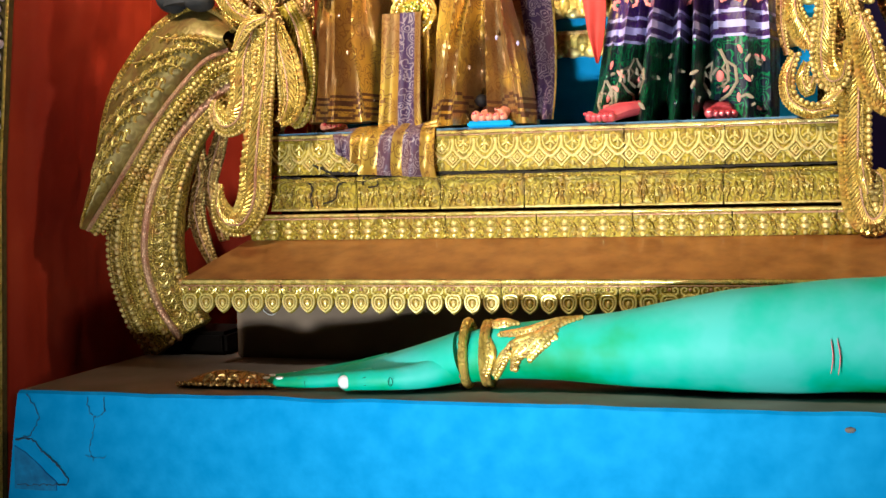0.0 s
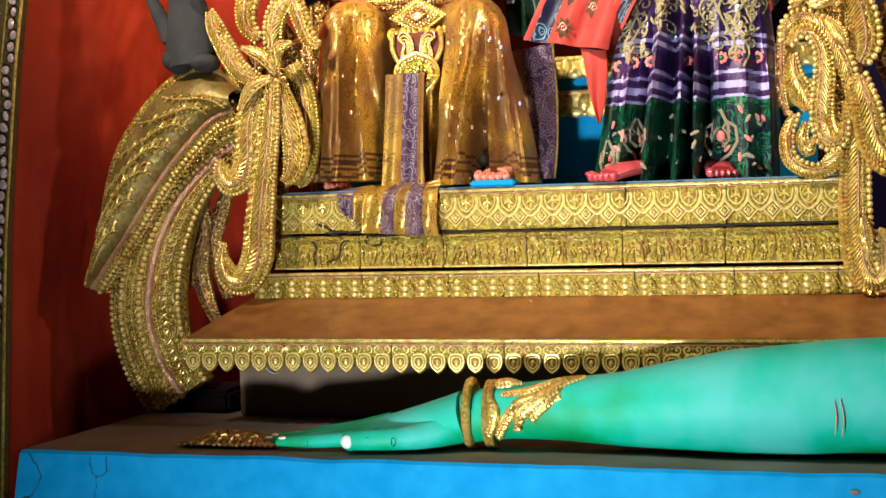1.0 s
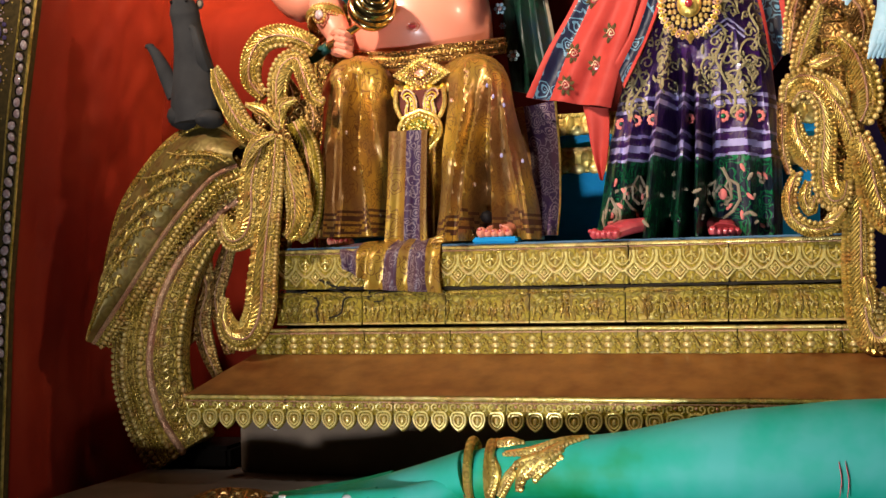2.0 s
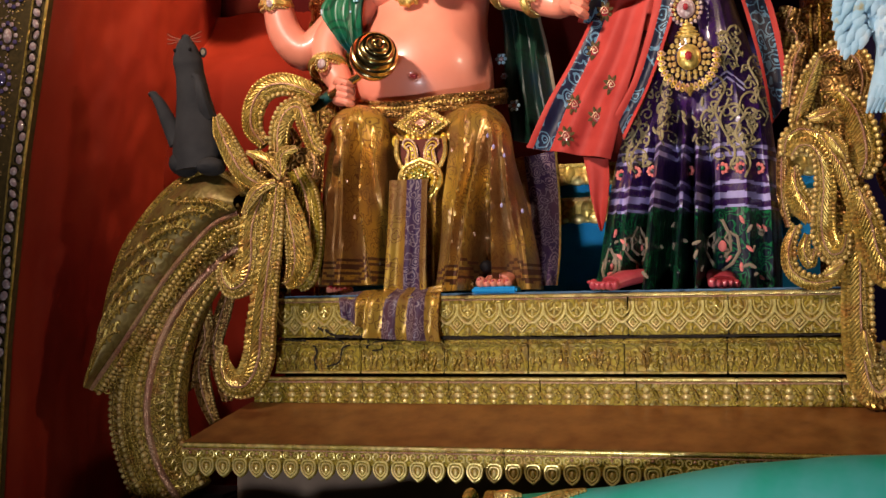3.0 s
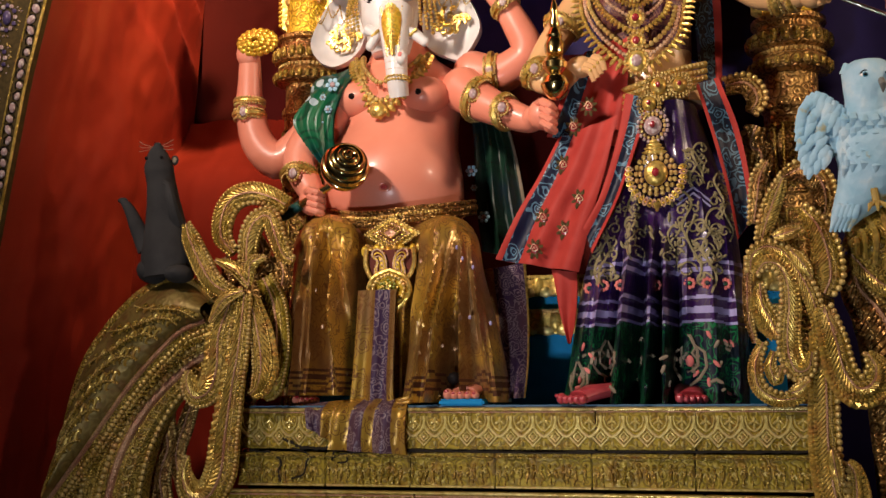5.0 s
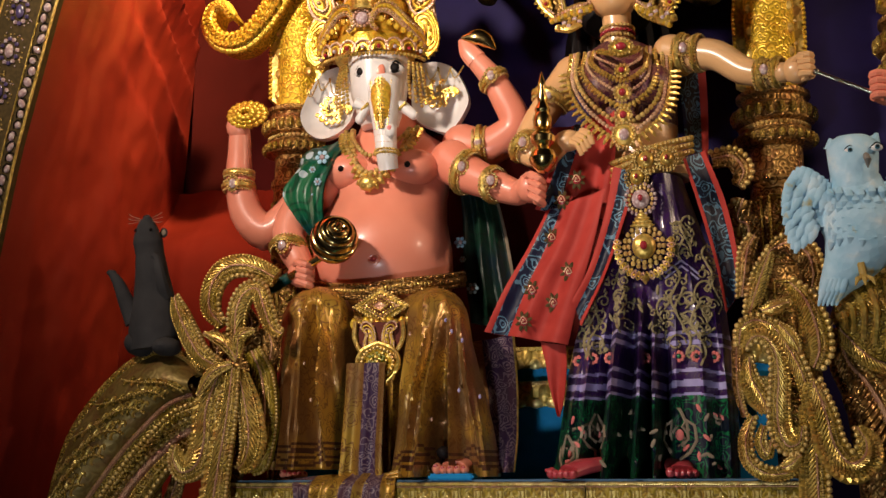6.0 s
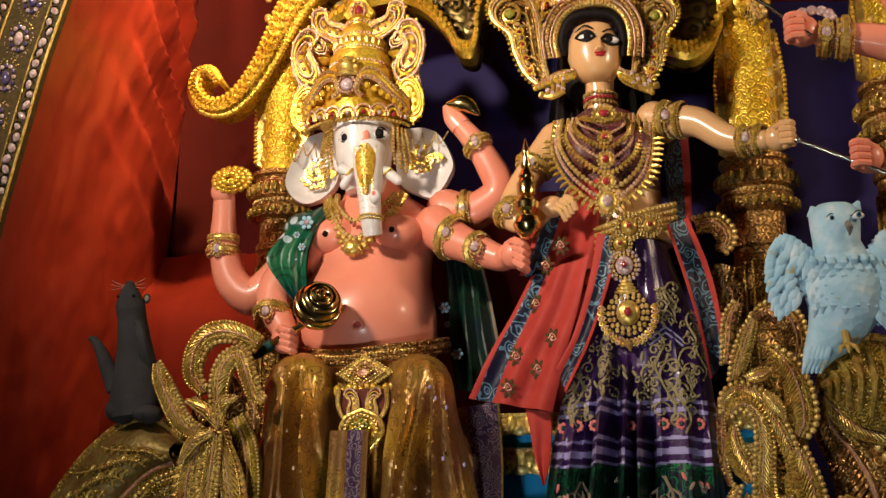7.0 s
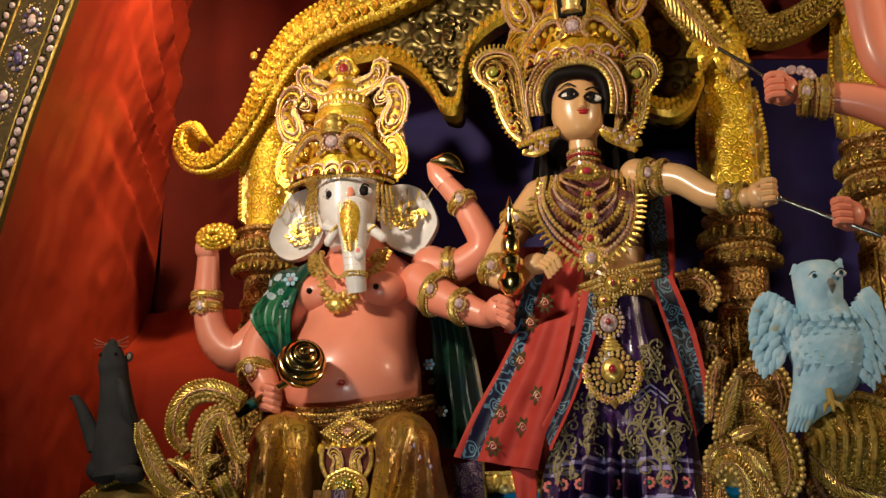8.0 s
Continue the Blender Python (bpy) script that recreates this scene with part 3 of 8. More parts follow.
def panel_mid(x0, x1, rng):
    g = Geo(GROUND).box((x0 + 0.0015, S + 0.004, 1.372), (x1 - 0.0015, S + 0.034, 1.478), bev=0.003)
    g.box((x0 + 0.001, S - 0.004, 1.458), (x1 - 0.001, S + 0.02, 1.476), bev=0.003)
    rope(g, x0, x1, S - 0.004, 1.466, 0.003, GOLD)
    # small procession frieze: worn knobs, fronds and uprights
    for i in range(int((x1 - x0) / 0.021)):
        x = x0 + 0.012 + i * 0.021 + rng.uniform(-0.004, 0.004)
        z = 1.415 + rng.uniform(-0.006, 0.006)
        g.ball((x, S + 0.003, z + 0.023), (0.0055, 0.006, 0.006), GOLD, 6, 4)
        g.ball((x, S + 0.003, z), (rng.uniform(0.005, 0.008), 0.007, 0.017), GOLD, 6, 4, Matrix.Rotation(rng.uniform(-0.4, 0.4), 3, "Y"))
        s = rng.choice((-1, 1))
        g.tube([(x, S + 0.002, z + 0.006), (x + s * 0.008, S, z + 0.012), (x + s * 0.012, S + 0.001, z + 0.002)], 0.0024, MOTIF, 5)
        g.tube([(x + 0.003 * s, S + 0.002, z - 0.014), (x + 0.005 * s, S + 0.001, z - 0.03)], 0.003, GOLD, 5)
    g.tube([(x0 + 0.003, S + 0.002, 1.377), (x1 - 0.003, S + 0.002, 1.377)], 0.0035, MOTIF, 5)
    return g


def panel_low(x0, x1):
    y = S - 0.04
    g = Geo(GROUND).box((x0 + 0.0015, y, 1.283), (x1 - 0.0015, y + 0.04, 1.364), bev=0.003)
    rope(g, x0, x1, y - 0.002, 1.360, 0.0035)
    g.tube([(x0 + 0.002, y - 0.001, 1.350), (x1 - 0.002, y - 0.001, 1.350)], 0.003, ROSY, 5)
    n = max(1, round((x1 - x0) / 0.056))
    w = (x1 - x0) / n
    for i in range(n):
        x = x0 + (i + 0.5) * w
        g.tube([(x + w * 0.32, y, 1.335), (x + w * 0.5, y - 0.003, 1.322), (x + w * 0.62, y, 1.305)], 0.0035, GOLD, 5)
        g.ball((x + w * 0.5, y, 1.294), (0.008, 0.005, 0.006), GOLD, 6, 4)
    return g


def petal_piece():
    """A broad hanging petal: nested raised rims and a drop-shaped boss."""
    g = Geo(GOLD)
    edge = [(0.0, -0.046), (0.011, -0.039), (0.022, -0.026), (0.0262, -0.010), (0.024, 0.006), (0.014, 0.016), (-0.014, 0.016), (-0.024, 0.006), (-0.0262, -0.010), (-0.022, -0.026), (-0.011, -0.039)]
    g.plate(edge, -0.004, 0.008, GROUND, 0.003)
    for k, r in ((0.80, 0.0030), (0.52, 0.0024)):
        g.tube(curve([(a * k, -0.005, -0.013 + (b + 0.013) * k) for a, b in edge + edge[:1]], 22), r, MOTIF, 6)
    g.ball((0, -0.004, -0.014), (0.0055, 0.006, 0.010), MOTIF, 7, 5)
    return g


def rosette_piece():
    g = Geo(MOTIF)
    g.plate([(0.022 * math.cos(a), -0.006 + 0.028 * math.sin(a)) for a in (2 * math.pi * i / 14 for i in range(14))], -0.001, 0.004, GROUND, 0.002)
    g.ball((0, 0, 0.008), (0.010, 0.008, 0.010), MOTIF, 8, 5)
    g.ball((0, 0, -0.011), (0.014, 0.006, 0.008), MOTIF, 8, 4)
    for k in range(5):
        a = math.pi * (k / 4)
        g.ball((0.019 * math.cos(a), 0, -0.006 + 0.019 * math.sin(a)), (0.005, 0.004, 0.005), GOLD, 6, 4)
    g.ball((0, 0, -0.029), (0.007, 0.007, 0.007), MOTIF, 6, 4)
    return g


def panel_trim(x0, x1):
    """Ledge trim with curls above and a row of hanging petals."""
    y = S - 0.30
    z1 = 1.186
    n = max(1, round((x1 - x0) / 0.0555))
    w = (x1 - x0) / n
    g = Geo(GROUND).box((x0 + 0.001, y, 1.128), (x1 - 0.001, y + 0.02, z1), bev=0.003)
    rope(g, x0, x1, y - 0.002, z1 - 0.006, 0.0045)
    g.tube([(x0 + 0.001, y - 0.001, z1 - 0.018), (x1 - 0.001, y - 0.001, z1 - 0.018)], 0.0025, ROSY, 5)
    for i in range(n):
        x = x0 + (i + 0.5) * w
        for s in (-1, 1):
            g.tube([(x + s * a, y - 0.001, z) for a, z in ((0.002, 1.146), (0.013, 1.143), (0.022, 1.148), (0.0235, 1.158), (0.016, 1.165), (0.009, 1.161), (0.010, 1.154), (0.015, 1.154))], 0.0027, MOTIF, 5)
        g.ball((x, y - 0.001, 1.158), (0.005, 0.006, 0.005), ROSY, 6, 4)
    return g


def build_throne():
    base = thing("throne", (-0.62, 3.7, PLINTH_TOP), "embossed gilt throne with cracked panels and brown ledge", "throne")
    rng = random.Random(4)
    arch_mesh, diamond_mesh = mesh_of("arch_motif", motif_arch(0.0667, 0.112)), mesh_of("diamond_motif", motif_diamond(0.0667, 0.112))
    petal_mesh, rosette_mesh = mesh_of("petal", petal_piece()), mesh_of("rosette", rosette_piece())
    cuts = [-1.485, -1.10, -0.367, -0.08, 0.25]
    # Black filling added so that gaps and the ledge's underside read as shade.
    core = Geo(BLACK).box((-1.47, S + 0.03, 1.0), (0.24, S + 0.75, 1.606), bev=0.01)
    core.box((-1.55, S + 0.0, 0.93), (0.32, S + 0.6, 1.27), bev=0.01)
    part("core", core, base, "inner core coloured black for the shade behind the panels")
    seat = Geo(SEAT_BLUE).box((-1.47, S + 0.005, 1.6), (0.24, S + 0.75, 1.619), bev=0.006)
    part("seat", seat, base, "pale blue painted seat board")
    for a, b in zip(cuts, cuts[1:]):
        panel = part("top_panel", panel_top(a, b), base)
        for i in range(26):
            x = -1.452 + i * 0.0667
            if a <= x < b:
                piece("arch_motif", arch_mesh, panel, (x, S - 0.001, 1.546))
            if a <= x + 0.0333 < b:
                piece("diamond_motif", diamond_mesh, panel, (x + 0.0333, S - 0.001, 1.526))
    # split gesso in the old panels
    for pts, w in (([(-1.34, 1.52), (-1.30, 1.50), (-1.28, 1.491), (-1.21, 1.488), (-1.18, 1.494), (-1.172, 1.47), (-1.178, 1.455)], 0.005),
                   ([(-1.47, 1.482), (-1.40, 1.478), (-1.36, 1.466), (-1.345, 1.44), (-1.352, 1.415), (-1.346, 1.385)], 0.0035),
                   ([(-1.17, 1.483), (-0.9, 1.484), (-0.6, 1.480), (-0.3, 1.483), (0.0, 1.482), (0.24, 1.484)], 0.003)):
        g = Geo(SPLIT)
        line = curve(xz(pts, S - 0.002), len(pts) * 8)
        line = [e + Vector((0, 0, rng.uniform(-1, 1) * 0.003)) for e in line]
        g.tube(line, [w * rng.uniform(0.5, 1.2) for _ in line], seg=5, flat=0.9)
        part("crack", g, base, "dark crack in the gilt gesso")
    cuts = [-1.49, -1.20, -0.93, -0.668, -0.38, -0.085, 0.255]
    for a, b in zip(cuts, cuts[1:]):
        part("frieze_panel", panel_mid(a, b, rng), base, "worn embossed procession frieze")
    cuts = [-1.545, -1.18, -0.905, -0.625, -0.342, -0.06, 0.222, 0.285]
    for a, b in zip(cuts, cuts[1:]):
        panel = part("lower_panel", panel_low(a, b), base)
        n = max(1, round((b - a) / 0.056))
        for i in range(n):
            piece("rosette", rosette_mesh, panel, (a + (i + 0.5) * (b - a) / n, S - 0.04, 1.322))
    cuts = [-1.655, -1.336, -1.008, -0.68, -0.357, -0.03, 0.29, 0.62]
    for a, b in zip(cuts, cuts[1:]):
        trim = part("ledge_trim", panel_trim(a, b), base, "gilt trim with hanging petals")
        n = max(1, round((b - a) / 0.0555))
        for i in range(n):
            piece("petal", petal_mesh, trim, (a + (i + 0.5) * (b - a) / n, S - 0.30, 1.132))
    ledge = Geo(WOODY)
    rows = [[(-1.655 + (2.28) * j / 40 + (0.10 * u if j == 0 else 0.10 * u * (1 - j / 40)), 3.152 + 0.262 * u,
              1.187 + 0.098 * u + 0.002 * noise.noise((j * 0.4, u * 3, 0))) for j in range(41)] for u in (0, 0.25, 0.5, 0.75, 1)]
    ledge.grid(rows)
    ledge.grid([[(p[0], p[1], p[2] - 0.02) for p in r] for r in rows])
    part("ledge", ledge, base, "sloping brown painted ledge")
    # cracks between the bands
    g = Geo(SPLIT)
    for pts in ([(-1.31, 1.488), (-1.27, 1.478), (-1.24, 1.462), (-1.22, 1.468), (-1.17, 1.462), (-1.13, 1.474), (-0.9, 1.481), (-0.5, 1.478), (-0.2, 1.483), (0.24, 1.486)],
                [(-1.31, 1.395), (-1.27, 1.41), (-1.26, 1.45), (-1.24, 1.462)], [(-1.13, 1.474), (-1.13, 1.45), (-1.16, 1.445)]):
        g.tube(curve(xz(pts, S - 0.002), 30), 0.0028, seg=5, flat=1.2)
    part("crack", g, base, "dark open crack between panels")
    g = Geo(BOARD).box((-1.60, 3.40, PLINTH_TOP), (0.5, 3.44, 1.15), bev=0.006)
    part("under_panel", g, base, "brown board below the ledge")
    g = Geo(WHITE).tube(curve([(-1.50, 3.392, 1.10), (-1.50, 3.388, 1.065), (-1.47, 3.388, 1.05), (-1.45, 3.388, 1.075), (-1.47, 3.39, 1.10)], 16), 0.0012, WHITE, 5)
    part("thread", g, base, "loose white thread")
    # gilt bands of the backrest
    for z0, z1 in ((1.991, 2.061), (1.860, 1.945)):
        g = Geo(GOLD_FINE).box((-1.45, 3.92, z0), (0.2, 3.97, z1), bev=0.005)
        for i in range(28):
            x = -1.42 + i * 0.058
            g.ball((x, 3.918, (z0 + z1) / 2), (0.02, 0.008, 0.035), GOLD_FINE, 8, 5)
            g.ball((x + 0.029, 3.918, z0 + 0.01), (0.026, 0.008, 0.018), MOTIF, 8, 5)
        rope(g, -1.45, 0.2, 3.917, z1 - 0.008, 0.006)
        part("back_band", g, base)
    part("back_board", Geo(BLUE).box((-1.45, 3.975, 1.6), (0.2, 4.0, 2.04), bev=0.004), base, "blue painted back board")


# ---- gilt carving ----
def rows_on(g, pts, width, offs, r, depth, mat=BEAD, step=None):
    """Bead rows that run along a body at the given fractions of its width."""
    pts = [Vector(p) for p in pts]
    k = len(pts) - 1
    w = lerp_list(width, k)
    for o in offs:
        line = []
        for i, p in enumerate(pts):
            d = (pts[min(i + 1, k)] - pts[max(i - 1, 0)]).normalized()
            s = d.cross(Vector((0, 1, 0))).normalized()
            line.append(p + s * o * w[i] - Vector((0, depth * w[i] * math.sqrt(max(0.0, 1 - o * o)), 0)))
        g.beads(line, r, step or r * 2.3, mat)


def leaf_spray(g, root, tips, w, mat=GOLD_FINE, edge=BEAD):
    """Acanthus leaves from one root: each a tapered frond with a beaded rim."""
    root = Vector(root)
    for tip in tips:
        tip = Vector(tip)
        mid = root.lerp(tip, 0.55) + Vector((0, -w * 0.8, 0))
        line = curve([root, mid, tip], 8)
        g.tube(line, [w * f for f in (0.35, 0.7, 0.95, 1.0, 1.0, 0.9, 0.75, 0.5, 0.15)], mat, 7, 0.5)
        g.beads([p - Vector((0, w * 0.5, 0)) for p in line], w * 0.28, w * 0.55, edge, 6, 4)


def build_wing(name, label, shift=Vector((0, 0, 0)), mirror=1.0, cx=-1.84):
    """The swept wing beside the throne: a veined shell over a beaded crescent."""
    def at(p):
        return Vector((cx + (p[0] - cx) * mirror, p[1], p[2])) + shift
    base = thing(name, at((-1.84, 3.45, PLINTH_TOP)), label, "wing ornament", "throne wings")
    n = 28
    outer = curve([at(p) for p in xz([(-1.585, 1.955), (-1.64, 2.005), (-1.72, 2.03), (-1.83, 1.985), (-1.93, 1.895), (-2.02, 1.77), (-2.07, 1.62), (-2.10, 1.46), (-2.115, 1.345)], 3.44)], n)
    inner = curve([at(p) for p in xz([(-1.58, 1.885), (-1.66, 1.855), (-1.74, 1.785), (-1.82, 1.70), (-1.89, 1.61), (-1.97, 1.50), (-2.04, 1.41), (-2.105, 1.325)], 3.40)], n)
    g = Geo(SHELL)
    front, back = [], []
    for i in range(n + 1):
        fr, bk = [], []
        for j in range(11):
            v = j / 10
            p = outer[i].lerp(inner[i], v)
            fr.append(p + Vector((0, -0.075 * math.sin(math.pi * v) ** 0.7, 0)))
            bk.append(p + Vector((0, 0.09 * math.sin(math.pi * v) + 0.02, 0)))
        front.append(fr)
        back.append(bk)
    g.grid(front).grid(back)
    part("shell", g, base, "veined dull gilt shell")
    g = Geo(GOLD_FINE)
    def on_shell(u, v):
        """A point of the shell's face: u along it, v from the outer rim to the inner."""
        i, j = max(0.0, min(n - 0.001, u * n)), max(0.0, min(9.999, v * 10))
        a, b = int(i), int(j)
        p = front[a][b].lerp(front[a + 1][b], i - a)
        q = front[a][b + 1].lerp(front[a + 1][b + 1], i - a)
        return p.lerp(q, j - b) - Vector((0, 0.005, 0))
    for k in range(7):
        u0 = 0.04 + 0.115 * k
        stem = [(u0 + 0.34 * q ** 1.3, 0.16 + 0.70 * (1 - q) ** 0.8 - 0.05 * math.sin(q * 6.0)) for q in (i / 11 for i in range(12))]
        line = [on_shell(*e) for e in stem]
        g.tube(line, lerp_list([0.005, 0.0085, 0.008, 0.006, 0.003], 11), GOLD, 6)
        g.beads([p - Vector((0, 0.007, 0)) for p in line], 0.0032, 0.009, BEAD, 6, 4)
        for i in range(1, 11):
            (u, v), f = stem[i], 1.0 - 0.05 * i
            for e in (-1, 1):
                q = [on_shell(u + e * du * f, v + dv * f) for du, dv in ((0.0, 0.0), (0.018, -0.03), (0.034, -0.035), (0.042, 0.0), (0.034, 0.025))]
                g.tube(curve(q, 7), lerp_list([0.0055, 0.0055, 0.005, 0.0022], 7), GOLD_FINE if i % 2 else GOLD, 5)
    part("vein", g, base, "curling raised fronds")
    g = Geo(BEAD)
    g.tube(outer, 0.019, GOLD, 8)
    for i in range(len(outer) - 1):
        for q in (0.0, 0.33, 0.66):
            c = outer[i].lerp(outer[i + 1], q)
            d = (outer[i + 1] - outer[i]).normalized()
            g.tube([c - d * 0.006 + Vector((0, 0.004, 0)), c - Vector((0, 0.021, 0)), c + d * 0.006 + Vector((0, 0.004, 0))], [0.003, 0.0062, 0.003], BEAD, 6)
    part("outer_rim", g, base, "beaded rim")
    g = Geo(GOLD)
    g.tube(inner, 0.030, GOLD, 10, 0.7)
    g.tube([p - Vector((0, 0.024, 0)) for p in inner], 0.008, ROSY, 6)
    rows_on(g, inner, [0.034, 0.034], (-0.8, 0.8), 0.0075, 0.8)
    fine = []
    for i in range(n):
        fine += [inner[i], inner[i].lerp(inner[i + 1], 0.5)]
    for i in range(len(fine) - 1):
        d = (fine[i + 1] - fine[i]).normalized()
        s = d.cross(Vector((0, 1, 0))).normalized() * mirror
        s = -s if s.z > 0 else s
        q = fine[i] + s * 0.030
        k = 0.75 + 0.25 * math.sin(i * 2.1)
        g.tube(curve([q + Vector((0, -0.012, 0)), q + s * 0.020 * k + d * 0.007 + Vector((0, -0.014, 0)), q + s * 0.032 * k - d * 0.002 + Vector((0, -0.010, 0)), q + s * 0.024 * k - d * 0.008], 5), 0.0042, GOLD, 5)
        g.ball(q + s * 0.012 - d * 0.003 + Vector((0, -0.014, 0)), 0.005, BEAD, 6, 4)
    part("inner_rim", g, base, "rope rim with curled fringe")
    body = curve([at(p) for p in xz([(-1.60, 1.80), (-1.70, 1.735), (-1.81, 1.63), (-1.89, 1.50), (-1.935, 1.36), (-1.945, 1.22), (-1.905, 1.07), (-1.83, 0.955)], 3.47)], 30)
    wid = [0.045, 0.068, 0.092, 0.115, 0.13, 0.135, 0.13, 0.125]
    g = Geo(GOLD).tube(body, lerp_list(wid, 30), GOLD, 18, 0.62)
    rows_on(g, body, wid, (-0.92, -0.50, 0.02, 0.90), 0.0098, 0.62, BEAD, 0.0205)
    rows_on(g, body, wid, (-0.72, -0.34, -0.14, 0.48, 0.70), 0.0038, 0.65, GOLD_FINE, 0.0088)
    rows_on(g, body, wid, (0.26,), 0.014, 0.58, ROSY, 0.010)
    k = len(body) - 1
    w = lerp_list(wid, k)
    for i in range(1, k):
        d = (body[i + 1] - body[i - 1]).normalized()
        s = d.cross(Vector((0, 1, 0))).normalized()
        for o in (-0.55, 0.58):
            c = body[i] + s * o * w[i] - Vector((0, 0.64 * w[i] * 0.82, 0))
            g.tube(curve([c - s * 0.016, c + d * 0.010 - Vector((0, 0.004, 0)), c + s * 0.016], 5), 0.0032, BEAD, 5)
    part("crescent", g, base, "thick crescent with bead rows")
    # Stems behind the wing: the brown gilt holds their shadow.
    g = Geo(GOLD_DARK)
    for pts, wd in (([(-1.773, 1.691), (-1.796, 1.585), (-1.779, 1.490), (-1.805, 1.395), (-1.785, 1.288), (-1.751, 1.205)], [0.03, 0.034, 0.03, 0.034, 0.03, 0.02]),
                    ([(-1.697, 1.641), (-1.723, 1.559), (-1.751, 1.465), (-1.731, 1.370), (-1.705, 1.276)], [0.024, 0.03, 0.03, 0.026, 0.018]),
                    ([(-1.884, 1.480), (-1.846, 1.420), (-1.808, 1.383), (-1.862, 1.324), (-1.910, 1.277)], [0.016, 0.024, 0.026, 0.022, 0.012])):
        ornate(g, curve([at(p) for p in xz(pts, 3.56)], 16), wd, GOLD_DARK)
    part("inner_stem", g, base, "carved stem, shadow put into its brown gilt")
    g = Geo(BLACK).box(at((-1.90, 3.44, PLINTH_TOP)), at((-1.66, 3.66, 0.985)), bev=0.012)
    part("foot_block", g, base, "black cloth-covered block")
    return base


def build_left_scroll():
    base = thing("scroll_ornament", (-1.48, 3.4, 1.2), "gilt scroll ornament of curling beaded acanthus leaves", "ornament", "throne scrolls")

    def one(name, pts, wd, y, n, br, lab, frill=0, body=None):
        part(name, ornate(Geo(GOLD), curve(xz(pts, y), n), wd, body, None, 0.6, br, True, frill), base, lab)
    one("large_curl", [(-1.338, 2.254), (-1.387, 2.282), (-1.452, 2.300), (-1.515, 2.285), (-1.553, 2.231), (-1.556, 2.160), (-1.516, 2.107)], [0.030, 0.034, 0.038, 0.040, 0.038, 0.034, 0.018], 3.45, 30, 0.0085, "large beaded curl")
    one("small_curl", [(-1.446, 2.069), (-1.442, 2.145), (-1.417, 2.198), (-1.375, 2.211), (-1.352, 2.155), (-1.326, 2.090), (-1.294, 2.067)], [0.030, 0.034, 0.034, 0.030, 0.030, 0.026, 0.012], 3.40, 28, 0.008, "small beaded curl")
    one("horn", [(-1.652, 2.196), (-1.633, 2.146), (-1.592, 2.066), (-1.552, 2.005), (-1.488, 1.964)], [0.014, 0.032, 0.036, 0.034, 0.026], 3.38, 22, 0.0065, "upright beaded horn")
    # The rear leaf gets its shaded tone from a darker olive body.
    one("back_leaf", [(-1.409, 2.022), (-1.369, 1.930), (-1.358, 1.805), (-1.375, 1.680), (-1.407, 1.645)], [0.030, 0.040, 0.044, 0.036, 0.014], 3.45, 20, 0.0055, "hanging leaf, shade put into its olive gilt", 0, GROUND)
    one("hook", [(-1.483, 1.945), (-1.519, 1.839), (-1.523, 1.733), (-1.548, 1.663), (-1.598, 1.646), (-1.628, 1.690), (-1.623, 1.731)], [0.030, 0.036, 0.038, 0.038, 0.032, 0.022, 0.010], 3.37, 28, 0.006, "short beaded hook", -1)
    one("side_leaf", [(-1.421, 1.951), (-1.392, 1.853), (-1.375, 1.748), (-1.389, 1.679), (-1.417, 1.653)], [0.020, 0.032, 0.036, 0.026, 0.010], 3.37, 22, 0.0055, "drooping beaded leaf", 1)
    one("stem", [(-1.431, 1.960), (-1.444, 1.802), (-1.464, 1.662), (-1.480, 1.523), (-1.490, 1.420), (-1.530, 1.347), (-1.591, 1.346), (-1.622, 1.401), (-1.612, 1.467)], [0.022, 0.030, 0.036, 0.042, 0.044, 0.042, 0.034, 0.022, 0.006], 3.35, 44, 0.0065, "long hooked stem", -1)
    # Brown board added where only shade lies between the leaves.
    g = Geo(GOLD_DARK).plate([(-1.575, 2.066), (-1.496, 2.109), (-1.340, 2.094), (-1.349, 1.968), (-1.337, 1.805), (-1.374, 1.663), (-1.450, 1.646), (-1.477, 1.521), (-1.514, 1.450), (-1.555, 1.557), (-1.549, 1.737), (-1.581, 1.883)], 3.475, 3.50, GOLD_DARK, 0.006)
    part("backing", g, base, "added brown board for the shade behind the leaves")
    # Small leaves on the board, browner gilt standing for the same shade.
    for k, c in enumerate([(-1.554, 2.047), (-1.438, 2.107), (-1.369, 2.041), (-1.367, 1.878), (-1.394, 1.735), (-1.516, 1.521), (-1.570, 1.809)]):
        g = ornate(Geo(GOLD_DARK), curve(xz([(c[0], c[1] + 0.05), (c[0] + 0.02, c[1]), (c[0] + 0.01 * (-1) ** k, c[1] - 0.05), (c[0] - 0.02, c[1] - 0.06)], 3.465), 10), [0.012, 0.024, 0.02, 0.006], GOLD_DARK, GOLD_DARK, 0.6, 0.004)
        part("back_leaf", g, base, "small leaf, shade put into its brown gilt")
    for pts in ([(-1.413, 1.984), (-1.458, 2.039), (-1.529, 2.071)], [(-1.413, 1.993), (-1.405, 2.055), (-1.358, 2.076)], [(-1.432, 1.972), (-1.494, 1.946), (-1.544, 1.876)]):
        g = ornate(Geo(GOLD_FINE), curve(xz(pts, 3.335), 10), [0.010, 0.020, 0.020, 0.005], GOLD, None, 0.6, 0.0034)
        part("leaf", g, base, "curling acanthus leaf")


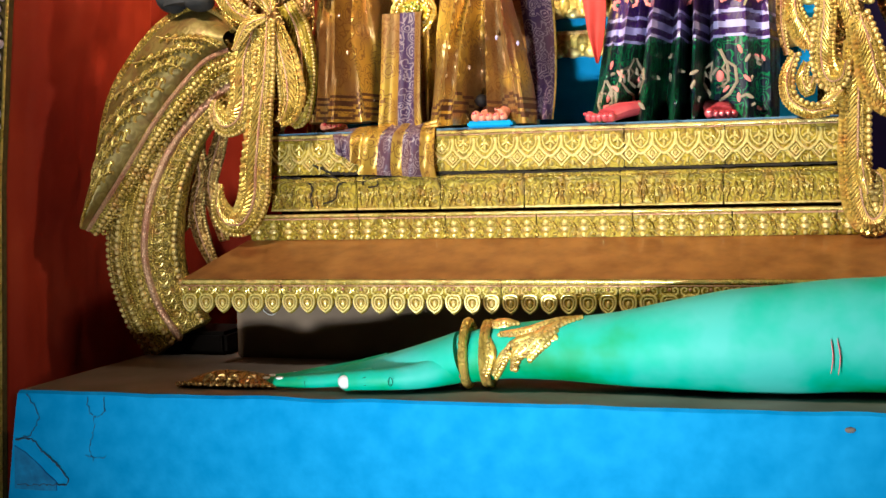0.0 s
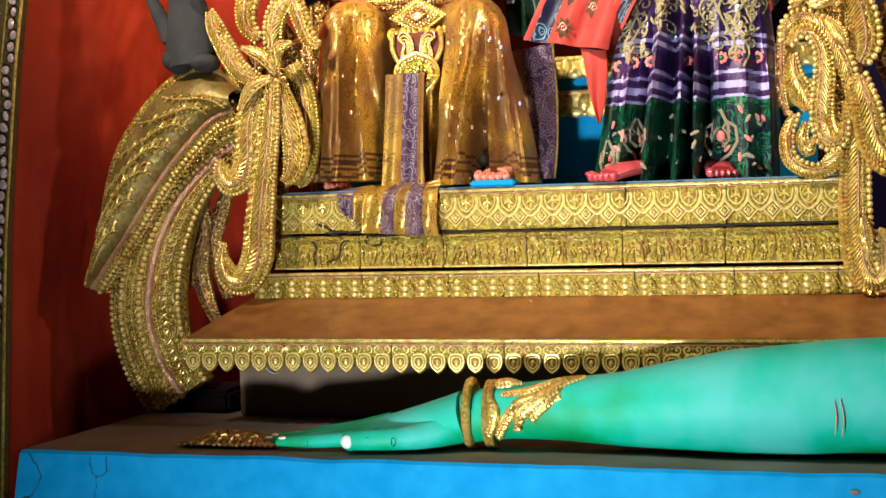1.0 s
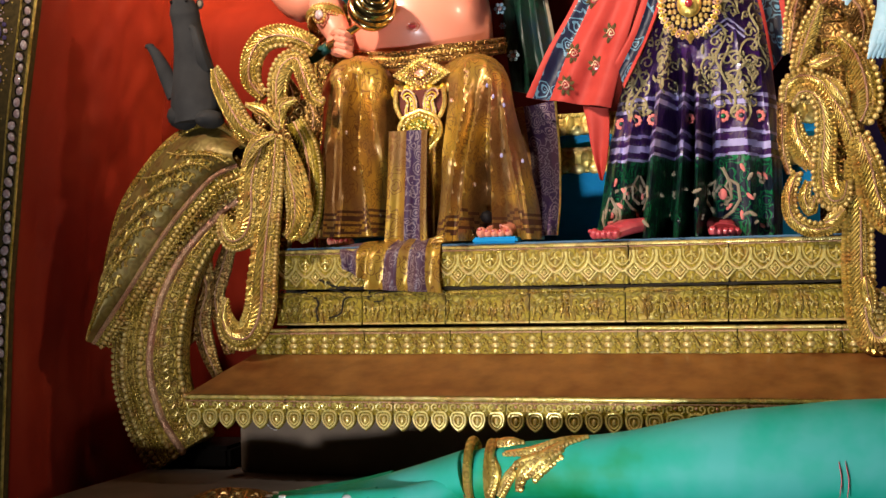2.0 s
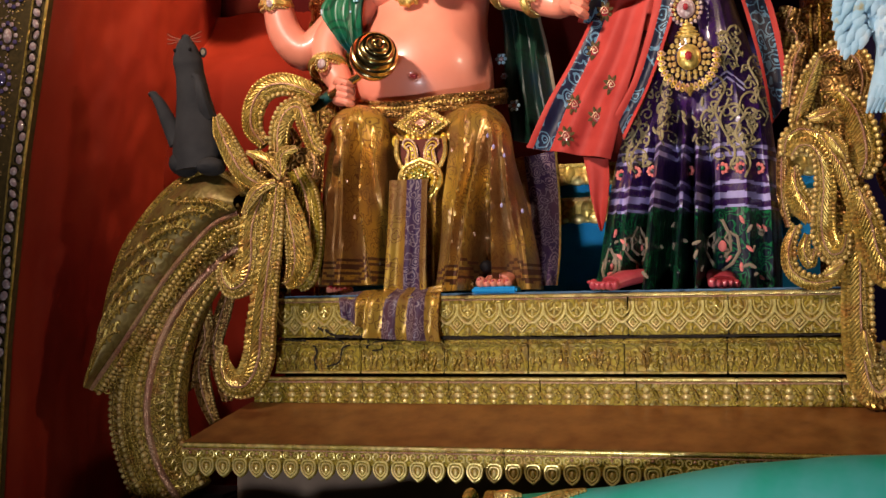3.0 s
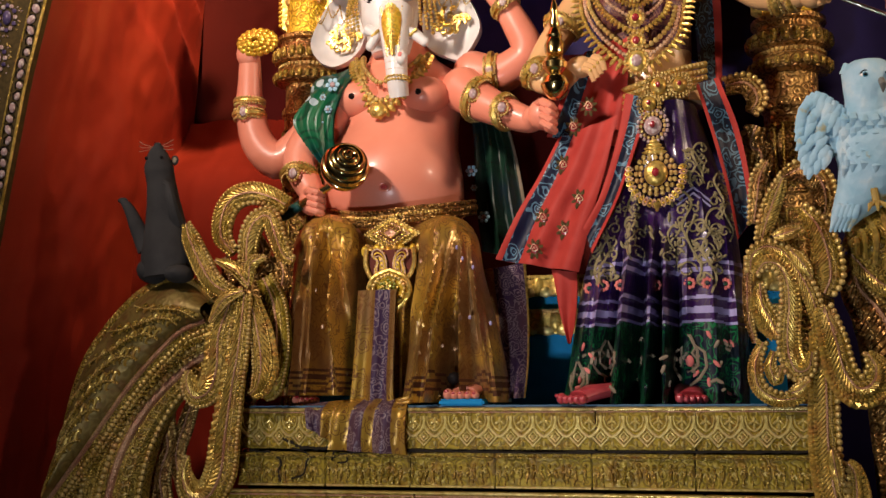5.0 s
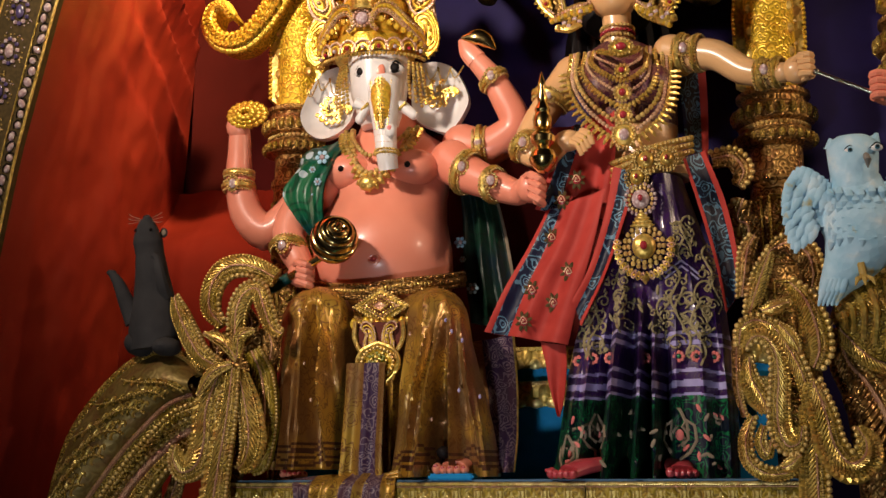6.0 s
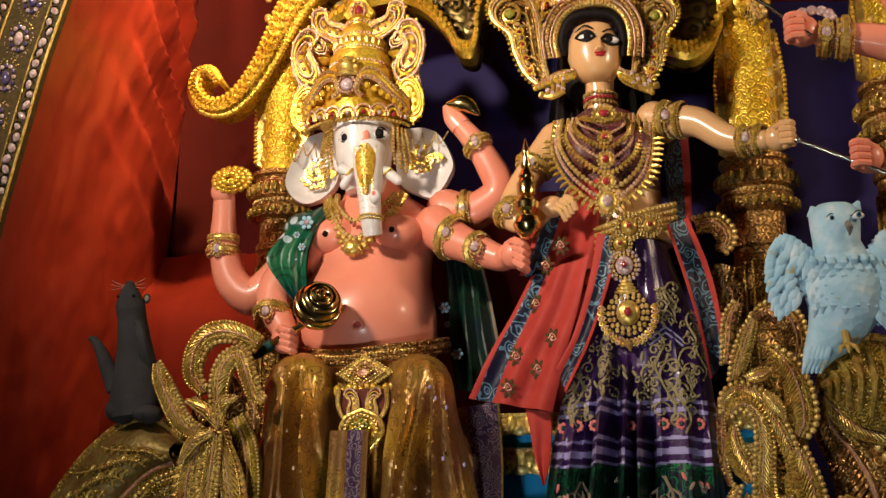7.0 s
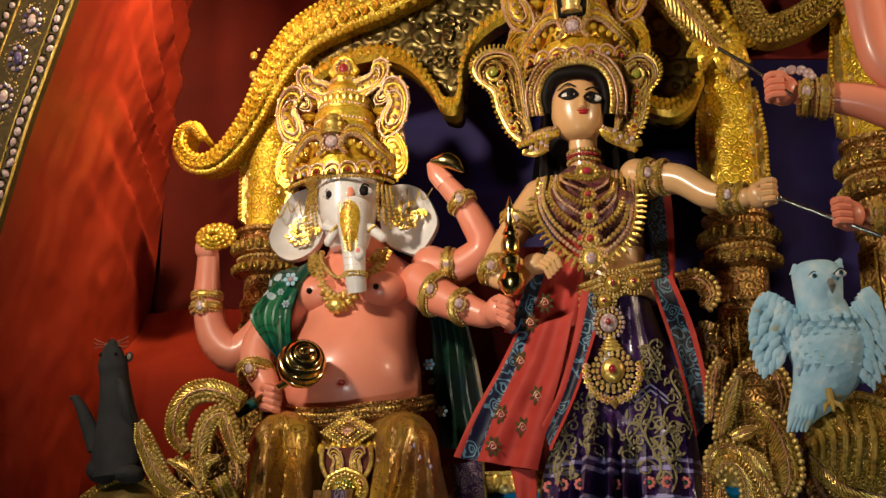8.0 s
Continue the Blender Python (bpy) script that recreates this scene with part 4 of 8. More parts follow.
def build_right_scroll():
    base = thing("scroll_ornament", (0.2, 3.4, 1.3), "gilt scroll ornament with beaded loops, horns and a hooked stem", "ornament", "throne scrolls")

    def one(name, pts, wd, y, n=24, br=None, lab="", body=None, frill=0):
        part(name, ornate(Geo(GOLD), curve(xz(pts, y), n), wd, body, None, 0.6, br, True, frill), base, lab)
    one("horn", [(0.122, 2.086), (0.141, 2.147), (0.166, 2.214), (0.188, 2.267)], [0.018, 0.028, 0.026, 0.012], 3.44, 20, 0.008, "upright ribbed horn")
    # Rear curls carry their shade in a browner gilt.
    one("back_curl", [(0.194, 2.289), (0.247, 2.309), (0.297, 2.275), (0.312, 2.212), (0.300, 2.159)], [0.016, 0.034, 0.040, 0.036, 0.020], 3.56, 22, 0.0085, "gilt curl, shade put into its brown colour", GOLD_DARK)
    one("back_curl", [(0.105, 2.153), (0.119, 2.239), (0.128, 2.293), (0.152, 2.339)], [0.016, 0.026, 0.026, 0.016], 3.56, 18, 0.008, "gilt curl, shade put into its brown colour", GOLD_DARK)
    one("side_horn", [(0.235, 2.165), (0.272, 2.116), (0.295, 2.045), (0.301, 1.971), (0.283, 1.921)], [0.016, 0.034, 0.042, 0.042, 0.026], 3.40, 28, 0.0095, "curved beaded horn")
    one("outer_loop", [(0.086, 1.992), (0.096, 2.037), (0.132, 2.058), (0.179, 2.040), (0.213, 1.988), (0.241, 1.931), (0.261, 1.865), (0.270, 1.789)], [0.010, 0.017, 0.019, 0.021, 0.023, 0.024, 0.022, 0.018], 3.38, 44, 0.0085, "beaded outer loop")
    one("inner_loop", [(0.103, 1.981), (0.125, 2.010), (0.160, 2.005), (0.183, 1.961), (0.187, 1.888), (0.179, 1.812), (0.181, 1.751), (0.200, 1.708), (0.231, 1.716), (0.243, 1.761)], [0.008, 0.016, 0.018, 0.019, 0.024, 0.026, 0.028, 0.028, 0.022, 0.012], 3.37, 50, 0.0080, "inner beaded curl", None, 1)
    one("inner_leaf", [(0.112, 1.956), (0.115, 1.897), (0.138, 1.848), (0.159, 1.800)], [0.010, 0.024, 0.028, 0.014], 3.40, 18, 0.006, "small inner leaf", None, -1)
    one("side_stem", [(0.083, 2.039), (0.077, 1.949), (0.078, 1.866), (0.094, 1.791)], [0.012, 0.013, 0.013, 0.008], 3.46, 22, 0.005, "thin dark stem", GOLD_DARK)
    one("low_loop", [(0.114, 1.792), (0.091, 1.730), (0.098, 1.667), (0.146, 1.632), (0.209, 1.639), (0.244, 1.683)], [0.012, 0.020, 0.022, 0.022, 0.018, 0.010], 3.42, 34, 0.0075, "low beaded loop")
    one("bud", [(0.143, 1.765), (0.131, 1.721), (0.147, 1.684), (0.161, 1.724)], [0.010, 0.018, 0.018, 0.010], 3.41, 14, 0.005, "small curled bud")
    one("branch", [(0.278, 1.880), (0.304, 1.794), (0.321, 1.709), (0.357, 1.659), (0.395, 1.674), (0.405, 1.715), (0.384, 1.757)], [0.024, 0.032, 0.036, 0.038, 0.036, 0.026, 0.008], 3.36, 40, 0.0085, "branch hooked upwards", None, -1)
    one("stem", [(0.269, 1.826), (0.275, 1.725), (0.275, 1.625), (0.273, 1.525), (0.277, 1.440), (0.289, 1.362), (0.315, 1.328), (0.341, 1.363), (0.339, 1.433), (0.320, 1.461)], [0.022, 0.030, 0.034, 0.036, 0.036, 0.036, 0.034, 0.028, 0.018, 0.008], 3.39, 70, 0.0090, "long stem hooked at its foot", None, -1)
    for pts in ([(0.152, 2.082), (0.187, 2.091), (0.227, 2.104)], [(0.196, 2.043), (0.222, 2.010), (0.248, 1.969)], [(0.269, 1.881), (0.297, 1.830), (0.319, 1.780)], [(0.182, 1.647), (0.206, 1.657), (0.234, 1.682)], [(0.282, 1.497), (0.287, 1.448), (0.298, 1.399)]):
        g = ornate(Geo(GOLD_FINE), curve(xz(pts, 3.355), 10), [0.008, 0.020, 0.020, 0.005], GOLD_FINE, None, 0.6, 0.0042)
        part("leaf", g, base, "curling acanthus leaf")
    # curls further back, their shade put into a browner gilt
    one("back_curl", [(0.118, 2.310), (0.141, 2.401), (0.108, 2.430), (0.129, 2.494)], [0.03, 0.04, 0.04, 0.03], 3.75, 16, 0.01, "gilt curl, shade put into its brown colour", GOLD_DARK)
    one("back_curl", [(0.039, 2.658), (0.104, 2.663), (0.137, 2.612), (0.116, 2.565)], [0.03, 0.036, 0.036, 0.02], 3.85, 14, 0.01, "gilt curl, shade put into its brown colour", GOLD_DARK)


# ---- the small animals ----
def build_rat():
    g = Geo(RAT)
    y = 3.40
    g.tube(curve([(-1.725, y, 2.03), (-1.730, y, 2.10), (-1.735, y, 2.18), (-1.742, y - 0.01, 2.27), (-1.748, y - 0.02, 2.34), (-1.752, y - 0.03, 2.385), (-1.746, y - 0.05, 2.425), (-1.736, y - 0.07, 2.455)], 30),
           lerp_list([0.078, 0.084, 0.070, 0.054, 0.046, 0.048, 0.032, 0.008], 30), RAT, 18, 0.95)
    for s in (-1, 1):
        g.ball((-1.752 + s * 0.045, y - 0.01, 2.41), (0.014, 0.006, 0.017), RAT, 8, 6)
        g.ball((-1.752 + s * 0.047, y - 0.016, 2.41), (0.008, 0.003, 0.010), VINE, 8, 5)
        for k in range(3):
            g.tube([(-1.750 + s * 0.006, y - 0.058, 2.444), (-1.750 + s * 0.045, y - 0.06, 2.446 + 0.012 * (k - 1)), (-1.750 + s * 0.06, y - 0.055, 2.452 + 0.016 * (k - 1))], 0.0009, VINE, 4)
        g.ball((-1.752 + s * 0.026, y - 0.065, 2.41), 0.006, INK, 8, 5)
    g.ball((-1.748, y - 0.064, 2.452), 0.007, INK, 8, 5)
    g.tube(curve([(-1.800, y, 2.12), (-1.830, y - 0.01, 2.19), (-1.860, y - 0.01, 2.25), (-1.885, y - 0.015, 2.285)], 10), lerp_list([0.032, 0.026, 0.019, 0.012], 10), RAT, 10)
    g.ball((-1.885, y - 0.015, 2.285), (0.018, 0.012, 0.010), RAT, 8, 5)
    g.tube(curve([(-1.685, y - 0.02, 2.20), (-1.685, y - 0.06, 2.25), (-1.697, y - 0.07, 2.31), (-1.710, y - 0.075, 2.325)], 10), lerp_list([0.024, 0.018, 0.012, 0.009], 10), RAT, 8)
    g.ball((-1.780, y + 0.01, 2.055), (0.05, 0.07, 0.045), RAT, 12, 8)
    g.ball((-1.670, y - 0.03, 2.035), (0.045, 0.06, 0.03), RAT, 12, 8)
    ob = part("rat_figure", g, None, base=(-1.730, 3.4, 2.02))
    tagged(ob, "dark charcoal rat figure upright on the gilt wing", "figurine")


def feathers(g, pts, y, length, w, n, lean, mat=OWL):
    line = curve(xz(pts, y), n)
    for i, p in enumerate(line):
        a = lean + 0.12 * math.sin(i * 2.1)
        d = Vector((math.sin(a), 0, -math.cos(a)))
        q = p + d * length * (0.85 + 0.15 * math.sin(i * 1.7))
        g.tube([p, p.lerp(q, 0.5) - Vector((0, 0.006, 0)), p.lerp(q, 0.85), q], [w * 0.7, w, w * 0.75, w * 0.1], mat, 6, 0.4)


def build_owl():
    g = Geo(OWL)
    y = 3.40
    axis = [(0.433, 2.463), (0.436, 2.405), (0.439, 2.339), (0.430, 2.275), (0.399, 2.212), (0.360, 2.157), (0.331, 2.109)]
    g.tube(curve(xz(axis, y), 30), lerp_list([0.066, 0.088, 0.108, 0.104, 0.074, 0.046, 0.026], 30), OWL, 24, 0.72)
    hx, hz = (0.430, 2.522)
    g.loft([(hx, y, hz - 0.10, 0.070, 0.058), (hx, y, hz - 0.055, 0.066, 0.062), (hx, y, hz - 0.01, 0.070, 0.066), (hx, y, hz + 0.025, 0.072, 0.062), (hx, y, hz + 0.045, 0.064, 0.054), (hx, y, hz + 0.058, 0.046, 0.040), (hx, y, hz + 0.062, 0.02, 0.02)], OWL, 24)
    for tip, s in zip([(0.368, 2.577), (0.499, 2.585)], (-1, 1)):
        g.tube([(hx + s * 0.055, y - 0.005, hz + 0.035), (tip[0], y - 0.015, tip[1])], [0.024, 0.004], OWL, 8)
    for ex, ez in [(0.416, 2.527), (0.489, 2.532)]:
        g.ball((ex, y - 0.052, ez), (0.017, 0.012, 0.0105), WHITE, 12, 8)
        g.ball((ex + 0.001, y - 0.062, ez), (0.0075, 0.005, 0.0075), TEAL_EYE, 10, 6)
        g.ball((ex + 0.001, y - 0.066, ez), (0.004, 0.003, 0.004), INK, 8, 5)
        g.tube(curve([(ex - 0.019, y - 0.054, ez - 0.001), (ex, y - 0.062, ez + 0.013), (ex + 0.019, y - 0.054, ez + 0.002)], 8), 0.0018, INK, 5)
    bx, bz = (0.460, 2.486)
    g.tube([(bx - 0.002, y - 0.056, bz + 0.024), (bx, y - 0.078, bz + 0.006), (bx, y - 0.066, bz - 0.014)], [0.010, 0.010, 0.002], OWL_BEAK, 8)
    # raised wings: a domed blade with overlapping feathers, shorter towards the shoulder
    for s, rim in ((-1, [(0.366, 2.426), (0.332, 2.461), (0.287, 2.491), (0.253, 2.466), (0.244, 2.399), (0.253, 2.316), (0.275, 2.274)]), (1, [(0.502, 2.418), (0.538, 2.465), (0.568, 2.490), (0.582, 2.446), (0.582, 2.364), (0.562, 2.284), (0.525, 2.222)])):
        line = curve(xz(rim, y), 18)
        root = [(0.359, 2.340), (0.489, 2.288)][0 if s < 0 else 1]
        rows = []
        for q, dy in ((0.0, 0.0), (0.35, -0.026), (0.7, -0.022), (0.92, -0.010), (1.0, 0.004), (0.92, 0.018), (0.4, 0.022), (0.0, 0.02)):
            rows.append([Vector((root[0], y + dy, root[1])).lerp(Vector((p.x, y + dy, p.z)), q) for p in line])
        g.grid(rows, OWL)
        for k, ring in enumerate((0.96, 0.74, 0.52)):
            for i in range(1, 18, 2 if k else 1):
                p = Vector((root[0], 0, root[1])).lerp(Vector((line[i].x, 0, line[i].z)), ring)
                d = (Vector((line[i].x, 0, line[i].z)) - Vector((root[0], 0, root[1]))).normalized()
                e = (Vector((s * 0.12, 0, -1.0)) * 0.7 + d * 0.3).normalized()
                yy = y - 0.020 - 0.006 * k
                g.tube([Vector((p.x, yy, p.z)) - e * 0.012, Vector((p.x, yy - 0.006, p.z)) + e * 0.020, Vector((p.x, yy, p.z)) + e * 0.046], [0.011, 0.013, 0.004], OWL, 8, 0.35)
    # breast tufts, pressed close
    rng = random.Random(2)
    for k in range(7):
        c = Vector(axis[1]).to_3d().lerp(Vector(axis[3]).to_3d(), k / 6)
        for j in range(7):
            a = (j - 3 + 0.5 * (k % 2)) * 0.30
            p = Vector((c.x + 0.10 * math.sin(a), y - 0.070 * math.cos(a), c.y + rng.uniform(-0.006, 0.006)))
            g.tube([p + Vector((0, 0.004, 0.012)), p + Vector((0, -0.003, -0.006)), p + Vector((0.004 * (j - 3) * 0.5, 0.006, -0.026))], [0.007, 0.011, 0.003], OWL, 7, 0.3)
    for k in range(5):
        p = Vector((axis[-2][0] + 0.012 * (k - 2), y - 0.034, axis[-2][1] + 0.01))
        g.tube([p, p + Vector((-0.014, -0.002, -0.035)), p + Vector((-0.03, 0.008, -0.075))], [0.010, 0.012, 0.003], OWL, 8, 0.4)
    foot_top, foot_low = [(0.424, 2.206), (0.429, 2.168)]
    g.tube(xz([foot_top, foot_low], y - 0.05), 0.010, OWL_FOOT, 8)
    for d in (-0.02, 0.0, 0.02):
        g.tube([(foot_low[0], y - 0.05, foot_low[1]), (foot_low[0] + d, y - 0.075, foot_low[1] - 0.012), (foot_low[0] + d * 1.3, y - 0.08, foot_low[1] - 0.03)], [0.008, 0.007, 0.002], OWL_FOOT, 6)
    ob = part("owl_figure", g, None, base=(0.45, 3.4, 2.1))
    tagged(ob, "pale blue owl figure with raised wings on a gilt perch", "figurine")
    # the gilt wing crest that it stands on
    base = thing("wing_crest", (0.5, 3.45, PLINTH_TOP), "gilt crest of a neighbouring throne wing below the owl", "wing ornament", "throne wings")
    top = [(0.356, 2.059), (0.386, 2.130), (0.445, 2.183), (0.515, 2.197), (0.585, 2.170), (0.673, 2.126)]
    low = [(0.362, 2.043), (0.383, 2.019), (0.417, 1.979), (0.459, 1.946), (0.517, 1.929), (0.644, 1.881)]
    a, b = curve(xz(top, 3.46), 24), curve(xz(low, 3.42), 24)
    g = Geo(GOLD)
    rows = [[a[i].lerp(b[i], v / 8) + Vector((0, -0.07 * math.sin(math.pi * v / 8), 0)) for v in range(9)] for i in range(25)]
    g.grid(rows)
    g.grid([[p + Vector((0, 0.12, 0)) for p in r] for r in rows])
    part("shell", g, base, "veined gilt shell")
    g = Geo(BEAD).tube(a, 0.016, GOLD, 8)
    g.beads([p - Vector((0, 0.014, 0)) for p in a], 0.0085, 0.019)
    for i in range(1, 22, 3):
        line = curve([rows[i][1], rows[min(24, i + 2)][4] - Vector((0, 0.012, 0)), rows[min(24, i + 3)][7]], 8)
        g.tube(line, 0.008, GOLD_FINE, 6)
    part("rim", g, base, "beaded rim and fronds")
    g = Geo(GOLD_DARK)
    ornate(g, curve([(q[0], 3.46, q[1] - 0.005) for q in low] + [(0.72, 3.46, 1.7)], 30), [0.03, 0.03, 0.03], GOLD)
    ornate(g, curve(xz([(0.370, 2.043), (0.383, 1.948), (0.436, 1.870)] + [(0.48, 1.75), (0.5, 1.5), (0.52, 1.2), (0.56, 0.95)], 3.5), 40), [0.03, 0.05, 0.08, 0.1, 0.1, 0.1, 0.09], GOLD_DARK)
    part("crescent", g, base, "beaded crescent")


# ---- columns and arch ----
def build_column(name, x, y, r, cap0, cap1, label, z0=1.0, z1=3.9):
    base = thing(name, (x, y, z0), label, "column", "columns behind the throne")
    rc = r * 1.42
    prof = [(r, z0), (r, cap0 - 0.13), (r * 1.12, cap0 - 0.12), (r * 1.12, cap0 - 0.10), (r * 0.96, cap0 - 0.08), (r * 0.96, cap0)]
    g = Geo(GOLD_DARK).lathe([(a, b - z0) for a, b in prof], (x, y, z0), GOLD_DARK, 28)
    # raised frames with scroll relief on the shaft
    for k in range(5):
        zz = cap0 - 0.18 - k * 0.3
        for a in (-150, -90, -30, 30):
            dx, dy = math.cos(radians(a)), math.sin(radians(a))
            px, py = x + dx * r, y + dy * r
            sx, sy = -dy, dx
            pts = [(px + sx * u * r * 0.40, py + sy * u * r * 0.40, zz + w) for u, w in ((-1, 0), (1, 0), (1, -0.24), (-1, -0.24), (-1, 0))]
            g.tube(pts, 0.006, GOLD, 5)
            for m in range(5):
                s = 1 if m % 2 else -1
                zc = zz - 0.03 - 0.045 * m
                g.tube([(px + sx * s * u * r, py + sy * s * u * r, zc + w) for u, w in ((-0.2, 0.012), (0.1, 0.02), (0.24, 0.0), (0.08, -0.014), (0.0, 0.0))], 0.006, GOLD, 5)
    part("shaft", g, base)
    h = cap1 - cap0
    prof = [(r * 0.98, 0), (rc * 0.95, h * 0.05), (rc * 1.02, h * 0.15), (rc * 0.95, h * 0.28), (rc * 0.86, h * 0.32), (rc * 0.86, h * 0.42), (rc * 1.0, h * 0.46), (rc * 1.04, h * 0.6), (rc * 0.98, h * 0.74), (rc * 0.86, h * 0.78), (rc * 0.84, h * 0.88), (rc * 0.95, h * 0.92), (rc * 0.95, h), (r * 0.8, h)]
    g = Geo(GOLD).lathe(prof, (x, y, cap0), GOLD_DARK, 32)
    for zz, n, br in ((0.15, 26, 0.016), (0.60, 22, 0.022)):
        for j in range(n):
            a = 2 * math.pi * j / n
            g.ball((x + rc * 1.02 * math.cos(a), y + rc * 1.02 * math.sin(a), cap0 + h * zz), (br * 0.72, br * 0.72, br * 1.05), GOLD, 7, 5)
    g.beads([(x + rc * 0.88 * math.cos(a), y + rc * 0.88 * math.sin(a), cap0 + h * 0.37) for a in (2 * math.pi * j / 60 for j in range(61))], 0.007, 0.016, BEAD)
    part("capital", g, base, "ringed capital with lobes and beads")
    g = Geo(GOLD_YELLOW).lathe([(r * 1.15, 0), (r * 0.95, 0.03), (r * 0.92, z1 - cap1)], (x, y, cap1), EMBOSSED, 28)
    for k in range(9):
        zz = cap1 + 0.06 + k * 0.085
        for a in (-140, -40):
            px, py = x + r * 0.93 * math.cos(radians(a)), y + r * 0.93 * math.sin(radians(a))
            g.ball((px, py, zz), (0.016, 0.008, 0.020), GOLD_FINE, 7, 5)
            g.ball((px + 0.02, py + 0.002, zz + 0.026), (0.007, 0.006, 0.007), BEAD, 6, 4)
    part("upper_shaft", g, base, "bright embossed upper shaft")
    g = Geo(GOLD_YELLOW)
    for s in (-1, 1):
        g.plate([(x + s * r * 0.8, cap1 + 0.02), (x + s * r * 1.3, cap1 + 0.05), (x + s * r * 1.35, cap1 + 0.30), (x + s * r * 1.1, cap1 + 0.5), (x + s * r * 0.8, cap1 + 0.5)], y - 0.02, y + 0.04, GOLD_FINE, 0.008)
        g.beads([(x + s * r * 1.25, y - 0.022, cap1 + 0.06), (x + s * r * 1.3, y - 0.022, cap1 + 0.3), (x + s * r * 1.08, y - 0.022, cap1 + 0.48)], 0.008, 0.018, GOLD_YELLOW)
    part("side_leaf", g, base, "flat gilt side leaf")


def scalloped(g, line, w, y0, y1, mat, side=1):
    """An arch ribbon: a thick band with petals along its lower edge and relief on its face."""
    k = len(line) - 1
    ws = lerp_list(w, k)
    up, lo = [], []
    for i, p in enumerate(line):
        d = (line[min(i + 1, k)] - line[max(i - 1, 0)]).normalized()
        s = Vector((-d.z, 0, d.x)) * side
        up.append(p + s * ws[i])
        lo.append(p - s * ws[i])
    f = [Vector((0, y0 - p.y, 0)) for p in line]
    b = [Vector((0, y1 - p.y, 0)) for p in line]
    bulge = [line[i] + Vector((0, y0 - 0.018 - line[i].y, 0)) for i in range(k + 1)]
    rows = [[up[i] + b[i], up[i] + f[i], bulge[i], lo[i] + f[i], lo[i] + b[i]] for i in range(k + 1)]
    g.grid(rows, EMBOSSED if mat is GOLD_YELLOW else mat, True, True)
    for i in range(k):
        c = lo[i].lerp(lo[i + 1], 0.5)
        step = (lo[i + 1] - lo[i]).length
        for u in np.arange(0.25, 1.0, max(0.5, 0.018 / max(step, 1e-3))):
            q = lo[i].lerp(lo[i + 1], float(u))
            g.ball((q.x, y0 + 0.012, q.z), (0.017, 0.014, 0.017), mat, 7, 5)
    g.beads([p + Vector((0, y0 - p.y - 0.004, 0)) for p in up], 0.010, 0.022, mat)
    for i in range(1, k):
        c = bulge[i]
        d = (line[min(i + 1, k)] - line[i - 1]).normalized()
        s = Vector((-d.z, 0, d.x))
        g.ball(c, (ws[i] * 0.22, 0.012, ws[i] * 0.22), mat, 8, 5)
        for m in (-1, 1):
            g.tube(curve([c + s * m * ws[i] * 0.25, c + s * m * ws[i] * 0.6 + d * 0.012 - Vector((0, 0.003, 0)), c + s * m * ws[i] * 0.72 - d * 0.012 + Vector((0, 0.006, 0)), c + s * m * ws[i] * 0.45 - d * 0.01], 6), 0.0055, mat, 5)
    g.tube([p + Vector((0, 0.006, 0)) for p in (up[i].lerp(bulge[i], 0.3) for i in range(k + 1))], 0.005, ROSY, 5)


